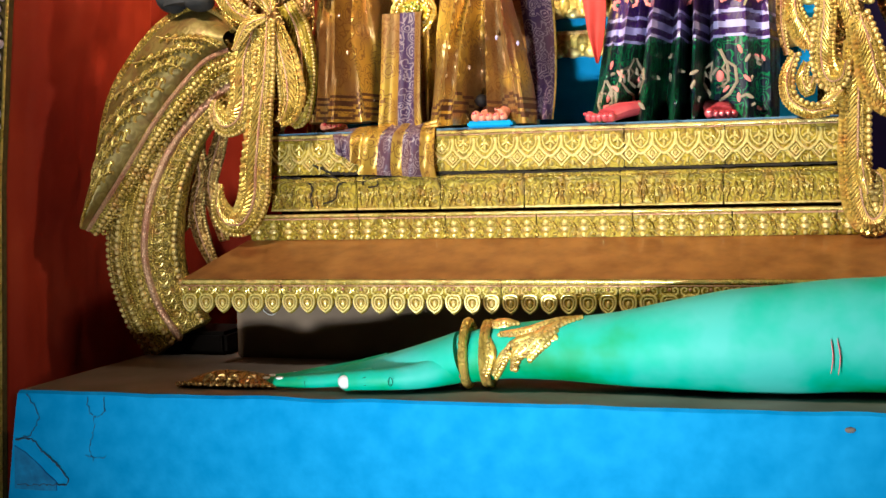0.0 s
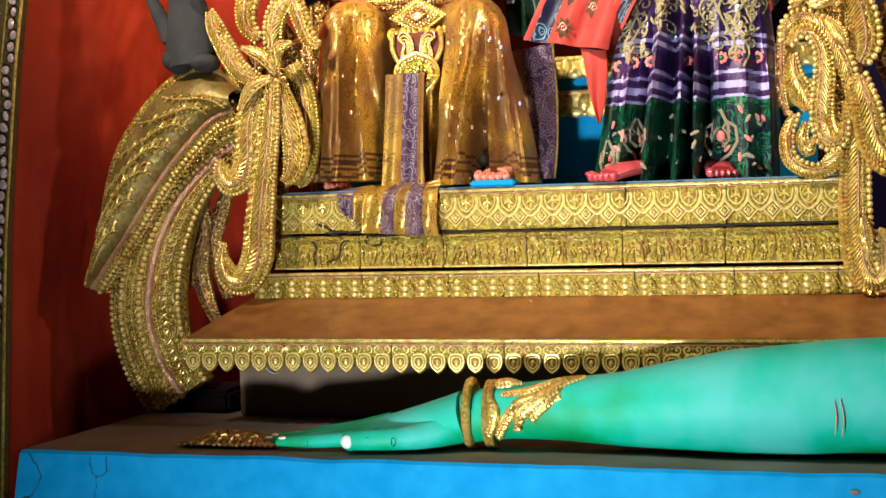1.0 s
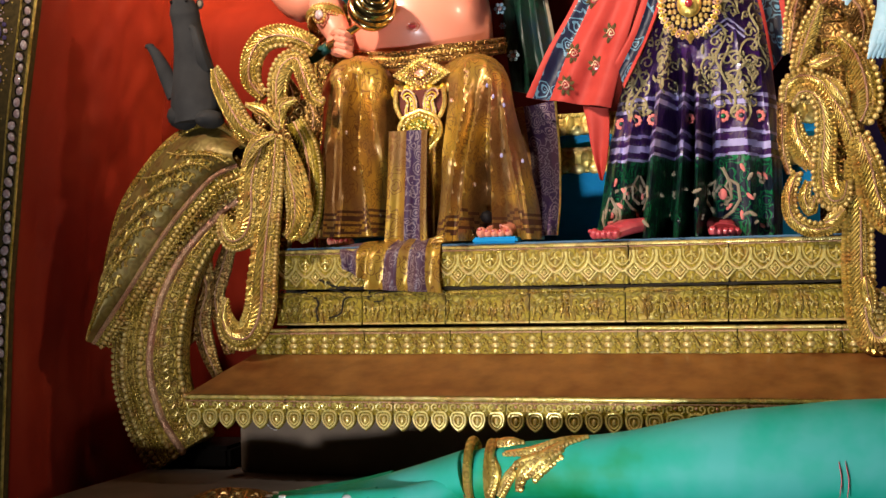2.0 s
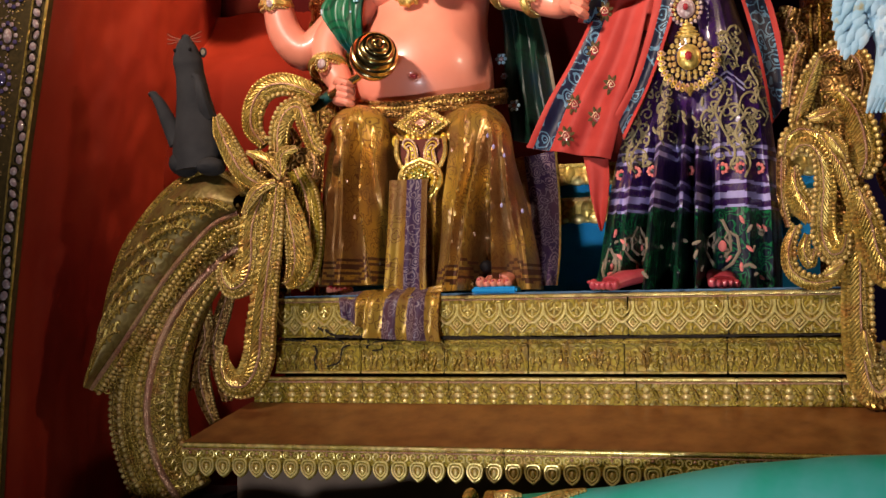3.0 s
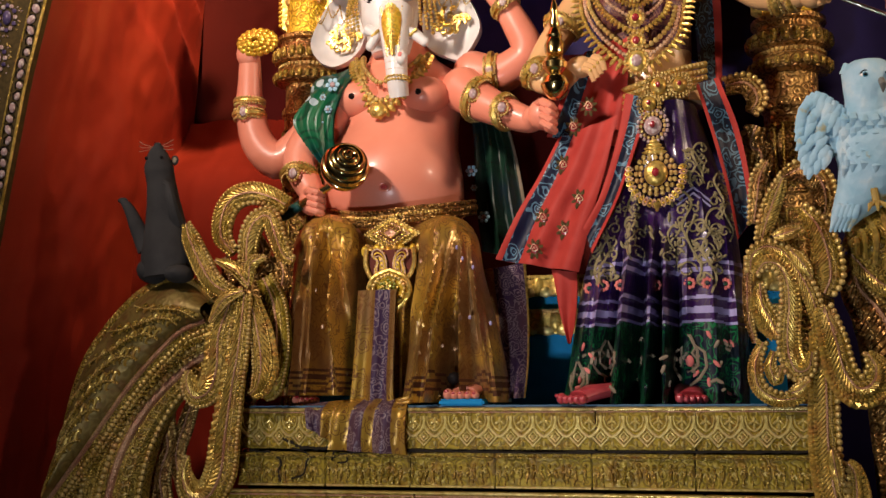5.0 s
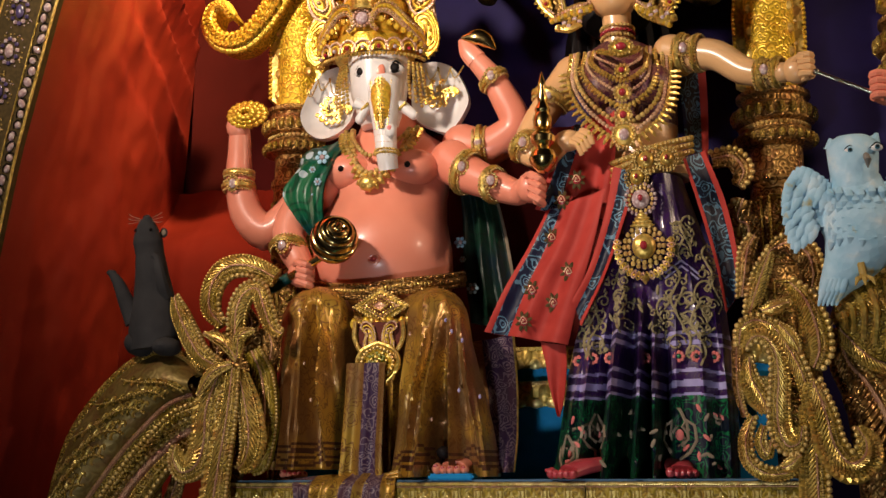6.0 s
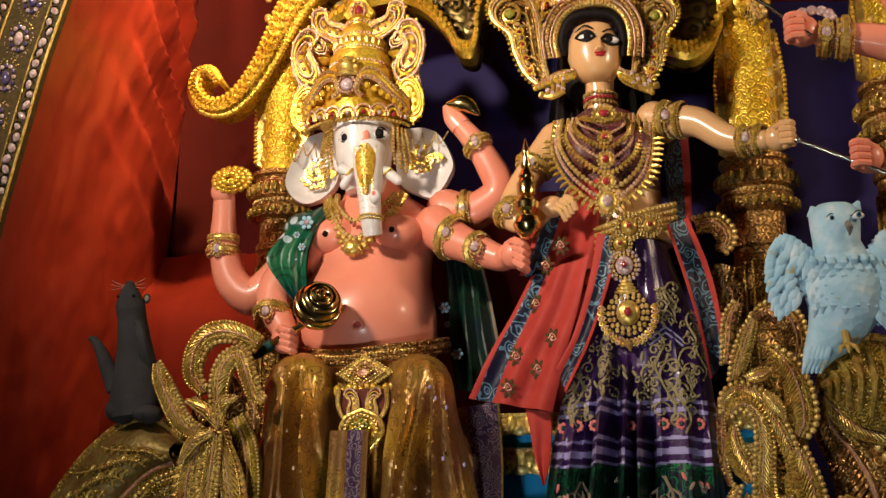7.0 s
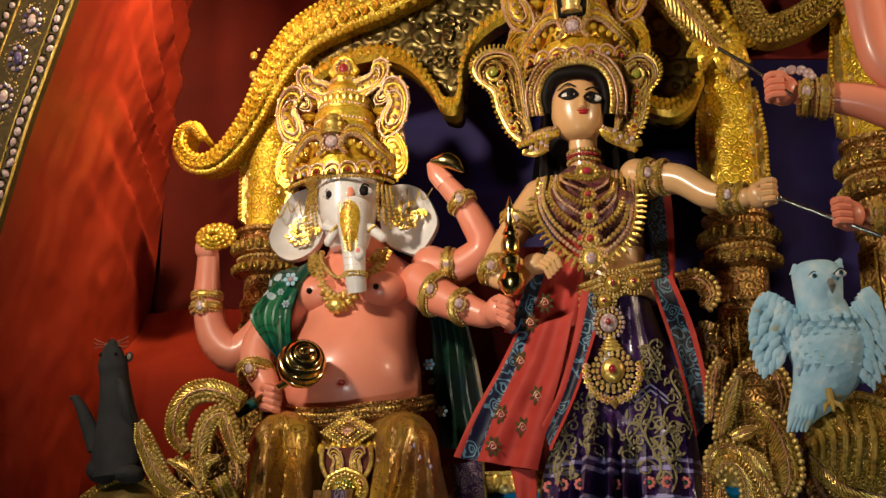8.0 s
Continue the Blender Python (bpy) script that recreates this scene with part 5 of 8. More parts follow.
def build_arch():
    base = thing("arch_canopy", (-0.63, 4.05, 3.2), "yellow gilt arch canopy with scalloped edge and curled end", "arch")
    line = curve(xz([(-1.760, 3.400), (-1.796, 3.442), (-1.838, 3.431), (-1.850, 3.370), (-1.805, 3.304), (-1.726, 3.292), (-1.648, 3.347), (-1.574, 3.450), (-1.519, 3.558), (-1.452, 3.690), (-1.348, 3.807), (-1.173, 3.886), (-0.987, 3.948)] + [(-0.55, 4.12), (-0.25, 4.08), (0.0, 3.95), (0.17, 3.72), (0.30, 3.50)], 4.03), 64)
    g = Geo(GOLD_YELLOW)
    scalloped(g, line, [0.008, 0.014, 0.020, 0.024, 0.028, 0.032, 0.034, 0.037, 0.045, 0.055, 0.068, 0.078, 0.082, 0.085, 0.085, 0.085, 0.085, 0.07], 3.98, 4.10, GOLD_YELLOW)
    part("ribbon", g, base, "bright scalloped ribbon ending in a curl")
    low = [(-1.42, 3.30), (-1.40, 3.48), (-1.28, 3.60), (-1.12, 3.655), (-0.99, 3.645), (-0.90, 3.58), (-0.83, 3.48), (-0.80, 3.415), (-0.745, 3.40), (-0.725, 3.45), (-0.715, 3.56), (-0.66, 3.68), (-0.55, 3.76), (-0.40, 3.80), (-0.2, 3.78), (-0.08, 3.66), (-0.08, 3.42), (-0.02, 3.34), (0.06, 3.315), (0.13, 3.36), (0.18, 3.46)]
    up = [(0.22, 3.55), (0.12, 3.74), (-0.02, 3.92), (-0.25, 4.05), (-0.55, 4.09), (-0.85, 4.02), (-1.1, 3.92), (-1.3, 3.80), (-1.42, 3.60)]
    lowc = [(p.x, p.z) for p in curve(xz(low, 0), 80)]
    g = Geo(GOLD_GREY).plate(lowc + up, 4.07, 4.13, GOLD_GREY, 0.006)
    rng = random.Random(8)
    for i in range(150):
        x, z = rng.uniform(-1.38, 0.18), rng.uniform(3.45, 4.0)
        if z > 3.97 - 0.9 * (x + 0.6) ** 2 or z < np.interp(x, [p[0] for p in low[1:]], [p[1] for p in low[1:]]) + 0.05:
            continue
        a = rng.uniform(0, 6.28)
        s = rng.uniform(0.7, 1.3)
        g.tube([(x + s * r * math.cos(a + q), 4.066 - 0.006, z + s * r * math.sin(a + q)) for r, q in ((0.005, 0), (0.014, 1.2), (0.022, 2.4), (0.028, 3.4), (0.034, 4.2))], [0.006, 0.009, 0.009, 0.008, 0.003], GOLD_GREY, 6)
        g.ball((x, 4.062, z), 0.009, GOLD_GREY, 7, 5)
    part("tympanum", g, base, "embossed field, shade put into its grey gilt")
    g = Geo(GOLD_YELLOW)
    edge = [Vector((x, 4.03, z + 0.03)) for x, z in lowc]
    g2 = [[Vector((p.x, yy, p.z + dz)) for yy, dz in ((4.12, -0.03), (4.0, -0.03), (3.985, -0.005), (4.0, 0.035), (4.06, 0.05), (4.12, 0.05))] for p in edge]
    g.grid(g2, GOLD_YELLOW, True, True)
    for i, p in enumerate(edge[::1]):
        g.ball((p.x, 3.99, p.z + 0.005), (0.012, 0.010, 0.016), GOLD_YELLOW, 7, 5)
        g.ball((p.x, 4.0, p.z + 0.036), (0.011, 0.012, 0.011), GOLD_YELLOW, 7, 5)
    part("cusped_edge", g, base, "bright cusped inner edge")
    # the neighbouring arch's curled end
    base = thing("arch_canopy", (0.75, 3.95, 3.6), "scalloped gilt end of a neighbouring arch", "arch")
    line = curve(xz([(0.310, 3.794), (0.339, 3.655), (0.389, 3.560), (0.487, 3.571), (0.588, 3.625), (0.675, 3.725), (0.783, 3.846)], 3.9), 36)
    g = Geo(GOLD)
    scalloped(g, line, [0.03, 0.04, 0.045, 0.045, 0.045, 0.045, 0.045], 3.86, 3.94, GOLD, -1)
    part("ribbon", g, base)
    g = Geo(RED_BACK).plate([(0.328, 3.502), (0.635, 3.469), (0.808, 3.668), (0.823, 3.801), (0.317, 3.866)], 3.97, 3.98, RED_BACK, 0.001)
    part("red_field", g, base, "red cloth field")
    # beaded festoon on the column head
    base = thing("beaded_bracket", (0.25, 3.95, 3.4), "gilt beaded bracket sweeping down to the column head", "bracket")
    g = ornate(Geo(GOLD), curve(xz([(0.010, 3.832), (0.103, 3.706), (0.185, 3.583), (0.256, 3.476), (0.298, 3.395)], 3.9), 24), [0.05, 0.055, 0.05, 0.045, 0.03], GOLD, BEAD, 0.6, 0.012)
    part("sweep", g, base)
    g = Geo(GOLD_YELLOW)
    leaf_spray(g, (0.24, 3.93, 3.56), [(0.12, 3.9, 3.50), (0.16, 3.88, 3.44), (0.24, 3.88, 3.42), (0.33, 3.9, 3.45), (0.36, 3.92, 3.53), (0.30, 3.93, 3.63)], 0.035, GOLD_YELLOW, GOLD_YELLOW)
    part("leaf", g, base, "bright leaf cluster")


def build_border():
    """The jewelled border that edges the side drape."""
    base = thing("jewelled_border", (-2.4, 3.2, 0.0), "ochre embroidered border strip set with silver and violet stones", "border trim")
    edge = border_edge
    y = 3.20
    g = Geo(EMBROID)
    zs = [0.0 + 5.2 * i / 60 for i in range(61)]
    g.grid([[(edge(z) - w, y + dy, z) for w, dy in ((0.0, 0.03), (0.0, 0.0), (0.30, 0.0), (0.30, 0.03))] for z in zs])
    part("band", g, base)
    g = Geo(GOLD_FINE)
    for w, r in ((0.0, 0.005), (0.052, 0.0035), (0.205, 0.0035)):
        g.tube([(edge(z) - w, y - 0.003, z) for z in zs], r, GOLD_FINE, 6)
    part("piping", g, base, "gold piping")
    rng = random.Random(3)
    n = int(3.2 / 0.036)
    for row, w0 in ((0, 0.026), (1, 0.23)):
        g = Geo(GEM)
        for i in range(n):
            z = 1.2 + i * 0.036
            x = edge(z) - w0 + rng.uniform(-0.009, 0.009)
            g.ball((x, y - 0.004, z), (rng.uniform(0.009, 0.014), 0.008, rng.uniform(0.012, 0.019)), GEM, 7, 5, Matrix.Rotation(rng.uniform(-0.8, 0.8), 3, "Y"))
            g.tube([(x + 0.018 * math.cos(a), y - 0.003, z + 0.02 * math.sin(a)) for a in (k * 0.9 for k in range(5))], 0.0022, INK, 4)
        part("stone_band", g, base, "irregular silvery stones")
    for i in range(24):
        z = 1.25 + i * 0.135
        x = edge(z) - 0.128
        g = Geo(GEM)
        g.ball((x, y - 0.004, z), (0.016, 0.011, 0.025), GEM if i % 2 else DARKGEM, 10, 7)
        for k in range(12):
            a = 2 * math.pi * k / 12
            g.ball((x + 0.030 * math.cos(a), y - 0.004, z + 0.042 * math.sin(a)), (0.0085, 0.006, 0.0085), DARKGEM if k % 2 else GEM, 6, 4)
        for k in range(30):
            a, r = rng.uniform(0, 6.28), rng.uniform(0.055, 0.07)
            g.ball((x + r * 0.8 * math.cos(a), y - 0.003, z + r * math.sin(a)), 0.0028, BEAD if k % 3 else GEM, 5, 4)
        part("jewel", g, base, "oval stone cluster")


# ---- the giant arm and what lies on the plinth ----
def build_giant_arm():
    g = Geo(GREEN_SKIN)
    y = 2.98
    axis = [(-0.84, 0.972), (-0.80, 0.980), (-0.765, 0.988), (-0.735, 0.995), (-0.627, 1.013), (-0.477, 1.021), (-0.331, 1.025), (-0.189, 1.037), (-0.050, 1.048), (0.086, 1.055), (0.192, 1.065), (0.306, 1.069), (0.411, 1.073), (0.535, 1.074)]
    rad = [0.050, 0.056, 0.062, 0.066, 0.070, 0.080, 0.094, 0.112, 0.128, 0.134, 0.136, 0.138, 0.15, 0.15]
    n = 52
    line = curve(xz(axis, y), n)
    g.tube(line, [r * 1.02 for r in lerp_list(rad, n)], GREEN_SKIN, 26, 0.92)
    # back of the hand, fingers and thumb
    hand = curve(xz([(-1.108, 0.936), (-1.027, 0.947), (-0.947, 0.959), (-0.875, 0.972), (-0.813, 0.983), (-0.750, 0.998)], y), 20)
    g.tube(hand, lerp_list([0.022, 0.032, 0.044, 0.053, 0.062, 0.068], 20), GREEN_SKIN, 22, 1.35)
    for k, (yy, pts, r0) in enumerate(((2.90, [(-1.249, 0.931), (-1.171, 0.935), (-1.074, 0.943), (-0.978, 0.951)], 0.0185), (2.965, [(-1.317, 0.917), (-1.232, 0.922), (-1.116, 0.934), (-1.002, 0.947)], 0.0185), (3.03, [(-1.326, 0.913), (-1.223, 0.922), (-1.121, 0.934), (-1.005, 0.952)], 0.0185), (3.08, [(-1.277, 0.912), (-1.191, 0.927), (-1.105, 0.941), (-0.988, 0.963)], 0.018))):
        f = curve(xz(pts, yy), 14)
        g.tube(f, lerp_list([r0 * 0.80, r0, r0 * 1.02, r0 * 1.1, r0 * 1.4], 14), GREEN_SKIN, 14)
        g.ball(f[0], r0 * 0.80, GREEN_SKIN, 12, 8)
        g.ball(f[0] + Vector((0.008, -0.005, r0 * 0.72)), (0.013, 0.010, 0.005), WHITE, 8, 5)
        for q in (5, 9):
            g.tube([f[q] + Vector((0, -r0 * 1.02 * math.cos(e), r0 * 1.02 * math.sin(e))) for e in (-0.6, -0.2, 0.2)], 0.0008, INK, 4)
    th = [Vector(p) for p in curve([(a[0], q, a[1]) for a, q in zip([(-1.038, 0.946), (-0.972, 0.950), (-0.909, 0.952), (-0.840, 0.959), (-0.771, 0.978)], (2.872, 2.872, 2.885, 2.91, 2.95))], 18)]
    g.tube(th, lerp_list([0.026, 0.028, 0.030, 0.036, 0.05], 18), GREEN_SKIN, 16)
    g.ball(th[0], 0.027, GREEN_SKIN, 14, 10)
    g.ball(th[0] + Vector((-0.004, -0.020, 0.0)), (0.018, 0.010, 0.018), WHITE, 12, 8)
    for q in (0.055, 0.125):
        c = th[0] + Vector((q, -0.025, 0.004))
        g.tube([c + Vector((0.006 * math.cos(a), -0.001, 0.011 * math.sin(a))) for a in (2 * math.pi * i / 10 for i in range(11))], 0.0008, INK, 4)
    # painted creases
    for x0, c in ((1.0, [(0.171, 1.076), (0.176, 1.036), (0.171, 0.993)]), (1.0, [(0.185, 1.079), (0.192, 1.033), (0.187, 0.989)]), (1.0, [(-0.758, 1.010), (-0.748, 0.981), (-0.742, 0.954)]), (1.0, [(-0.746, 1.015), (-0.736, 0.989), (-0.731, 0.963)])):
        yy = 2.846 if c[0][0] > 0 else 2.905
        g.tube(curve(xz(c, yy), 6), [0.0006, 0.0018, 0.0018, 0.0018, 0.0018, 0.0014, 0.0006], LIP, 5)
    # armlet and leafy guard
    for dx, r in ((0.0, 0.0125), (0.05, 0.008), (0.062, 0.008)):
        c = (-0.735, 1.005)
        ring = [(c[0] + dx, y + 0.073 * math.cos(a), c[1] + 0.002 + 0.083 * math.sin(a)) for a in (2 * math.pi * i / 30 for i in range(31))]
        g.tube(ring, r, GOLD_FINE, 8)
        if dx == 0:
            for i in range(30):
                g.ball(ring[i], (0.013, 0.014, 0.013), GOLD_FINE, 6, 4)
    def wrap(px, pz):
        """Lay a point of the guard on the arm's round front."""
        i = min(range(n + 1), key=lambda k: abs(line[k].x - px))
        r = lerp_list(rad, n)[i] * 1.0
        d = max(-0.99, min(0.99, (pz - line[i].z) / r))
        return Vector((px, y - 0.94 * r * math.sqrt(1 - d * d) - 0.006, pz))
    for pts, wd in (([(-0.679, 0.969), (-0.663, 1.014), (-0.669, 1.058)], 0.018), ([(-0.604, 0.978), (-0.588, 1.022), (-0.551, 1.052), (-0.485, 1.089), (-0.427, 1.109)], 0.016), ([(-0.639, 1.065), (-0.565, 1.073), (-0.499, 1.093), (-0.427, 1.109)], 0.015),
                    ([(-0.683, 1.079), (-0.639, 1.087), (-0.594, 1.090)], 0.016), ([(-0.567, 1.015), (-0.529, 1.052), (-0.485, 1.081)], 0.017), ([(-0.656, 0.962), (-0.633, 0.999), (-0.610, 1.041)], 0.013), ([(-0.610, 1.041), (-0.566, 1.052), (-0.522, 1.074)], 0.016)):
        ln = [wrap(p.x, p.z) for p in curve(xz(pts, 0), 10)]
        g.tube(ln, lerp_list([wd * 0.5, wd, wd, wd * 0.3], 10), GOLD_FINE, 8, 0.5)
        g.beads([p - Vector((0, wd * 0.45, 0)) for p in ln], 0.0055, 0.011, BEAD)
        for i in range(1, 10, 1):
            g.ball(ln[i] + Vector((0.004, -0.002, -wd)), (0.008, 0.005, 0.010), GOLD_FINE, 6, 4)
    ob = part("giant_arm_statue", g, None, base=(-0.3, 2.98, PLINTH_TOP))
    tagged(ob, "giant sea-green painted arm statue with gilt armlet on the plinth", "statue")
    base = thing("gilt_crest", (-1.38, 2.95, PLINTH_TOP), "small tarnished gilt crest lying on the plinth", "ornament")
    g = Geo(GOLD_DARK)
    rows = []
    for i in range(17):
        u = i / 16
        x = -1.545 + 0.29 * u
        hgt = 0.008 + 0.036 * math.sin(math.pi * min(1, u * 1.15)) ** 0.8
        rows.append([(x, 2.90 + 0.02 * abs(2 * u - 1), PLINTH_TOP + 0.004), (x, 2.90, PLINTH_TOP + 0.006 + 0.1 * hgt), (x, 2.95, PLINTH_TOP + hgt), (x, 3.02, PLINTH_TOP + hgt * 0.7), (x, 3.08, PLINTH_TOP + 0.003)])
    g.grid(rows)
    part("plate", g, base)
    g = Geo(GOLD_DARK)
    g.beads([(r[0][0], 2.895, PLINTH_TOP + 0.012) for r in rows], 0.008, 0.017, GOLD_DARK)
    for u in (0.28, 0.42, 0.56, 0.7):
        i = int(u * 16)
        p = Vector(rows[i][1])
        g.tube(curve([p, p + Vector((0.008, 0.012, 0.022)), p + Vector((0.024, 0.02, 0.024)), p + Vector((0.028, 0.01, 0.010))], 6), 0.006, GOLD_DARK, 6)
    part("curl", g, base, "beaded rim and curls")


# ---- statues: one mesh each ----
def limb(g, pts, radii, mat, n=18, seg=16, flat=1.0):
    g.tube(curve(pts, n), lerp_list(radii, n), mat, seg, flat)
    g.ball(pts[0], radii[0], mat, seg, 10)
    g.ball(pts[-1], radii[-1], mat, seg, 10)


def bangle(g, c, d, r, w, stones=True):
    """An armlet round a limb at c with axis d: two bead rings, a band and stones."""
    c, d = Vector(c), Vector(d).normalized()
    s = d.cross(Vector((0.1, 0.97, 0.2))).normalized()
    t = s.cross(d)
    for o, rr in ((-w, 0.0065), (0, 0.008), (w, 0.0065)):
        ring = [c + d * o + (r + 0.003) * (math.cos(a) * s + math.sin(a) * t) for a in (2 * math.pi * i / 20 for i in range(21))]
        if o == 0:
            g.tube(ring, w * 0.7, GOLD_FINE, 6)
        g.beads(ring, rr * 0.8, rr * 1.7, BEAD if o else BLUSH, 6, 4)
    if stones:
        f = c + Vector((0, -1, 0)) * (r + 0.008)
        g.ball(f, (0.014, 0.008, 0.018), GEM, 10, 6)
        g.beads([f + Vector((0.021 * math.cos(a), 0.002, 0.027 * math.sin(a))) for a in (2 * math.pi * i / 14 for i in range(15))], 0.0055, 0.011, BEAD, 6, 4)


def fist(g, c, r, mat, d=(1, 0, 0), back=1):
    """A closed hand: palm, four bent fingers and a thumb."""
    c, d = Vector(c), Vector(d).normalized()
    u = Vector((0, 0, 1))
    g.ball(c, (r * 0.95, r * 0.8, r * 0.95), mat, 12, 8)
    for k in range(4):
        o = u * (0.62 - 0.42 * k) * r
        p = c + o + d * r * 0.15
        g.tube(curve([p + d * r * 0.2 + Vector((0, 0, 0)), p + d * r * 0.85 + Vector((0, -r * 0.35, 0)), p + d * r * 0.65 + Vector((0, -r * 0.95, 0)), p - d * r * 0.05 + Vector((0, -r * 0.95, 0))], 9), r * 0.24, mat, 8)
    g.tube(curve([c - d * r * 0.3 + Vector((0, -r * 0.5, r * 0.4)), c + d * r * 0.1 + Vector((0, -r * 0.95, r * 0.55)), c + d * r * 0.55 + Vector((0, -r * 1.0, r * 0.5))], 6), r * 0.23, mat, 8)


def foot(g, toe, length, w, mat, turn=0.0):
    """A bare foot pointing forwards, toes in a row."""
    t = Vector(toe)
    a = Vector((math.sin(turn), math.cos(turn), 0))
    b = Vector((math.cos(turn), -math.sin(turn), 0))
    g.tube([t + a * 0.02 + Vector((0, 0, 0.018)), t + a * length * 0.4 + Vector((0, 0, 0.032)), t + a * length + Vector((0, 0, 0.045))], [w * 0.9, w, w * 0.8], mat, 14, 0.55, up=(0, 0, 1))
    for k in range(5):
        o = (k - 2) * w * 0.42
        r = w * (0.27 if k else 0.34)
        p = t + b * o - a * (0.012 - 0.004 * k * k * 0.3)
        g.ball(p + Vector((0, 0, r * 1.0)), (r, r * 1.5, r * 1.1), mat, 9, 7)
        g.ball(p - a * r * 1.1 + Vector((0, 0, r * 1.5)), (r * 0.5, r * 0.4, r * 0.4), LIP, 6, 4)


def drape(g, left, right, y0, waves, amp, mats, n=26, m=24, back=0.012):
    """A hanging cloth between two edge lines; mats are (fraction, material) from left to right."""
    a, b = curve(left, n), curve(right, n)
    rows = []
    for i in range(n + 1):
        row = []
        for j in range(m + 1):
            u = j / m
            p = a[i].lerp(b[i], u)
            row.append(p + Vector((0, -amp * math.sin(u * waves * 6.283 + i * 0.06) * (0.4 + 0.6 * i / n), 0)))
        rows.append(row)
    f0 = len(g.f)
    g.grid(rows, mats[0][1])
    for i in range(n):
        for j in range(m):
            u = (j + 0.5) / m
            g.m[f0 + i * m + j] = next(q for lim, q in mats if u <= lim)
    g.grid([[p + Vector((0, back, 0)) for p in r] for r in rows], mats[-1][1])
    return rows


def crest(d, w):
    d = abs(d) / w
    return (1 - d) ** 1.4 if d < 1 else 0.0


def folded(g, edge_l, edge_r, yc, depth, ridges, mat, stripe=None, n=70, seg=120, dome=0.0, wrinkle=0.02):
    """A cloth tube between two edge lines (x, z) from top to hem, with folds running along given lines.

    ridges: (x_top, z_top, x_low, z_low, height, width); stripe(x, z) names a band's material or None."""
    a, b = curve([(p[0], 0, p[1]) for p in edge_l], n), curve([(p[0], 0, p[1]) for p in edge_r], n)
    rows = []
    for i in range(n + 1):
        u = i / n
        rx, mx, z = (b[i].x - a[i].x) / 2, (a[i].x + b[i].x) / 2, (a[i].z + b[i].z) / 2
        ry = depth[0] + (depth[1] - depth[0]) * u
        k = math.sqrt(max(0.0, 1 - (1 - u / dome) ** 2)) if dome and u < dome else 1.0
        row = []
        for j in range(seg):
            t = 2 * math.pi * j / seg
            x, d = mx + rx * k * math.cos(t), 0.0
            for x0, z0, x1, z1, h, w in ridges:
                v = (z0 - z) / (z0 - z1)
                if v > 0:
                    d += 2.3 * h * min(1.0, v * 2.2) * crest(x - (x0 + (x1 - x0) * v), w * 1.3 * (0.6 + 0.6 * min(v, 1.2)))
            d += 0.006 * noise.noise((x * 9, z * 5, yc)) + 0.010 * u * noise.noise((x * 24, z * 3, yc + 3))
            d += wrinkle * min(1.0, 0.35 + u) * (0.5 - min(0.5, abs(noise.noise((x * 10 + 1.5 * (z - 1.6) * (x - mx) / rx, z * 1.2, yc + 7))))) ** 2 * 4
            row.append((x, yc + ry * k * math.sin(t) - (d if math.sin(t) < 0 else 0) * min(1.0, 2.2 * abs(math.sin(t))) * k, z))
        rows.append(row)
    f0 = len(g.f)
    g.grid(rows, mat, True, True)
    if stripe:
        for i in range(f0, len(g.f) - 2):
            q = [g.v[e] for e in g.f[i]]
            m = stripe(sum(e[0] for e in q) / 4, sum(e[2] for e in q) / 4)
            if m:
                g.m[i] = m
    return rows


def on_cloth(rows, x, z, lift=0.003):
    """The front point of a folded cloth at x and z."""
    row = min(rows, key=lambda r: abs(r[0][2] - z))
    p = min((q for q in row[len(row) // 2:]), key=lambda q: abs(q[0] - x))
    return Vector((x, p[1] - lift, z))


def flower(g, p, r, mat, heart, petals=8):
    p = Vector(p)
    for k in range(petals):
        a = 2 * math.pi * k / petals
        g.ball(p + Vector((r * 0.62 * math.cos(a), 0, r * 0.62 * math.sin(a))), (r * 0.30, 0.0035, r * 0.30), mat, 6, 4)
    g.ball(p - Vector((0, 0.002, 0)), (r * 0.34, 0.004, r * 0.34), heart, 7, 5)


def necklace(g, pts, r, mat=BEAD, n=30, fringe=0.0, second=None):
    line = curve(pts, n)
    g.beads(line, r, r * 1.95, mat, 7, 5)
    if fringe:
        for i in range(1, n):
            p = line[i]
            d = (line[i + 1] - line[i - 1]).normalized()
            s = d.cross(Vector((0, 1, 0))).normalized()
            s = -s if s.z > 0 else s
            g.tube([p, p + s * fringe * 0.6 - Vector((0, 0.004, 0)), p + s * fringe], [r * 0.7, r * 0.9, r * 0.25], second or GOLD_FINE, 6)
    return line


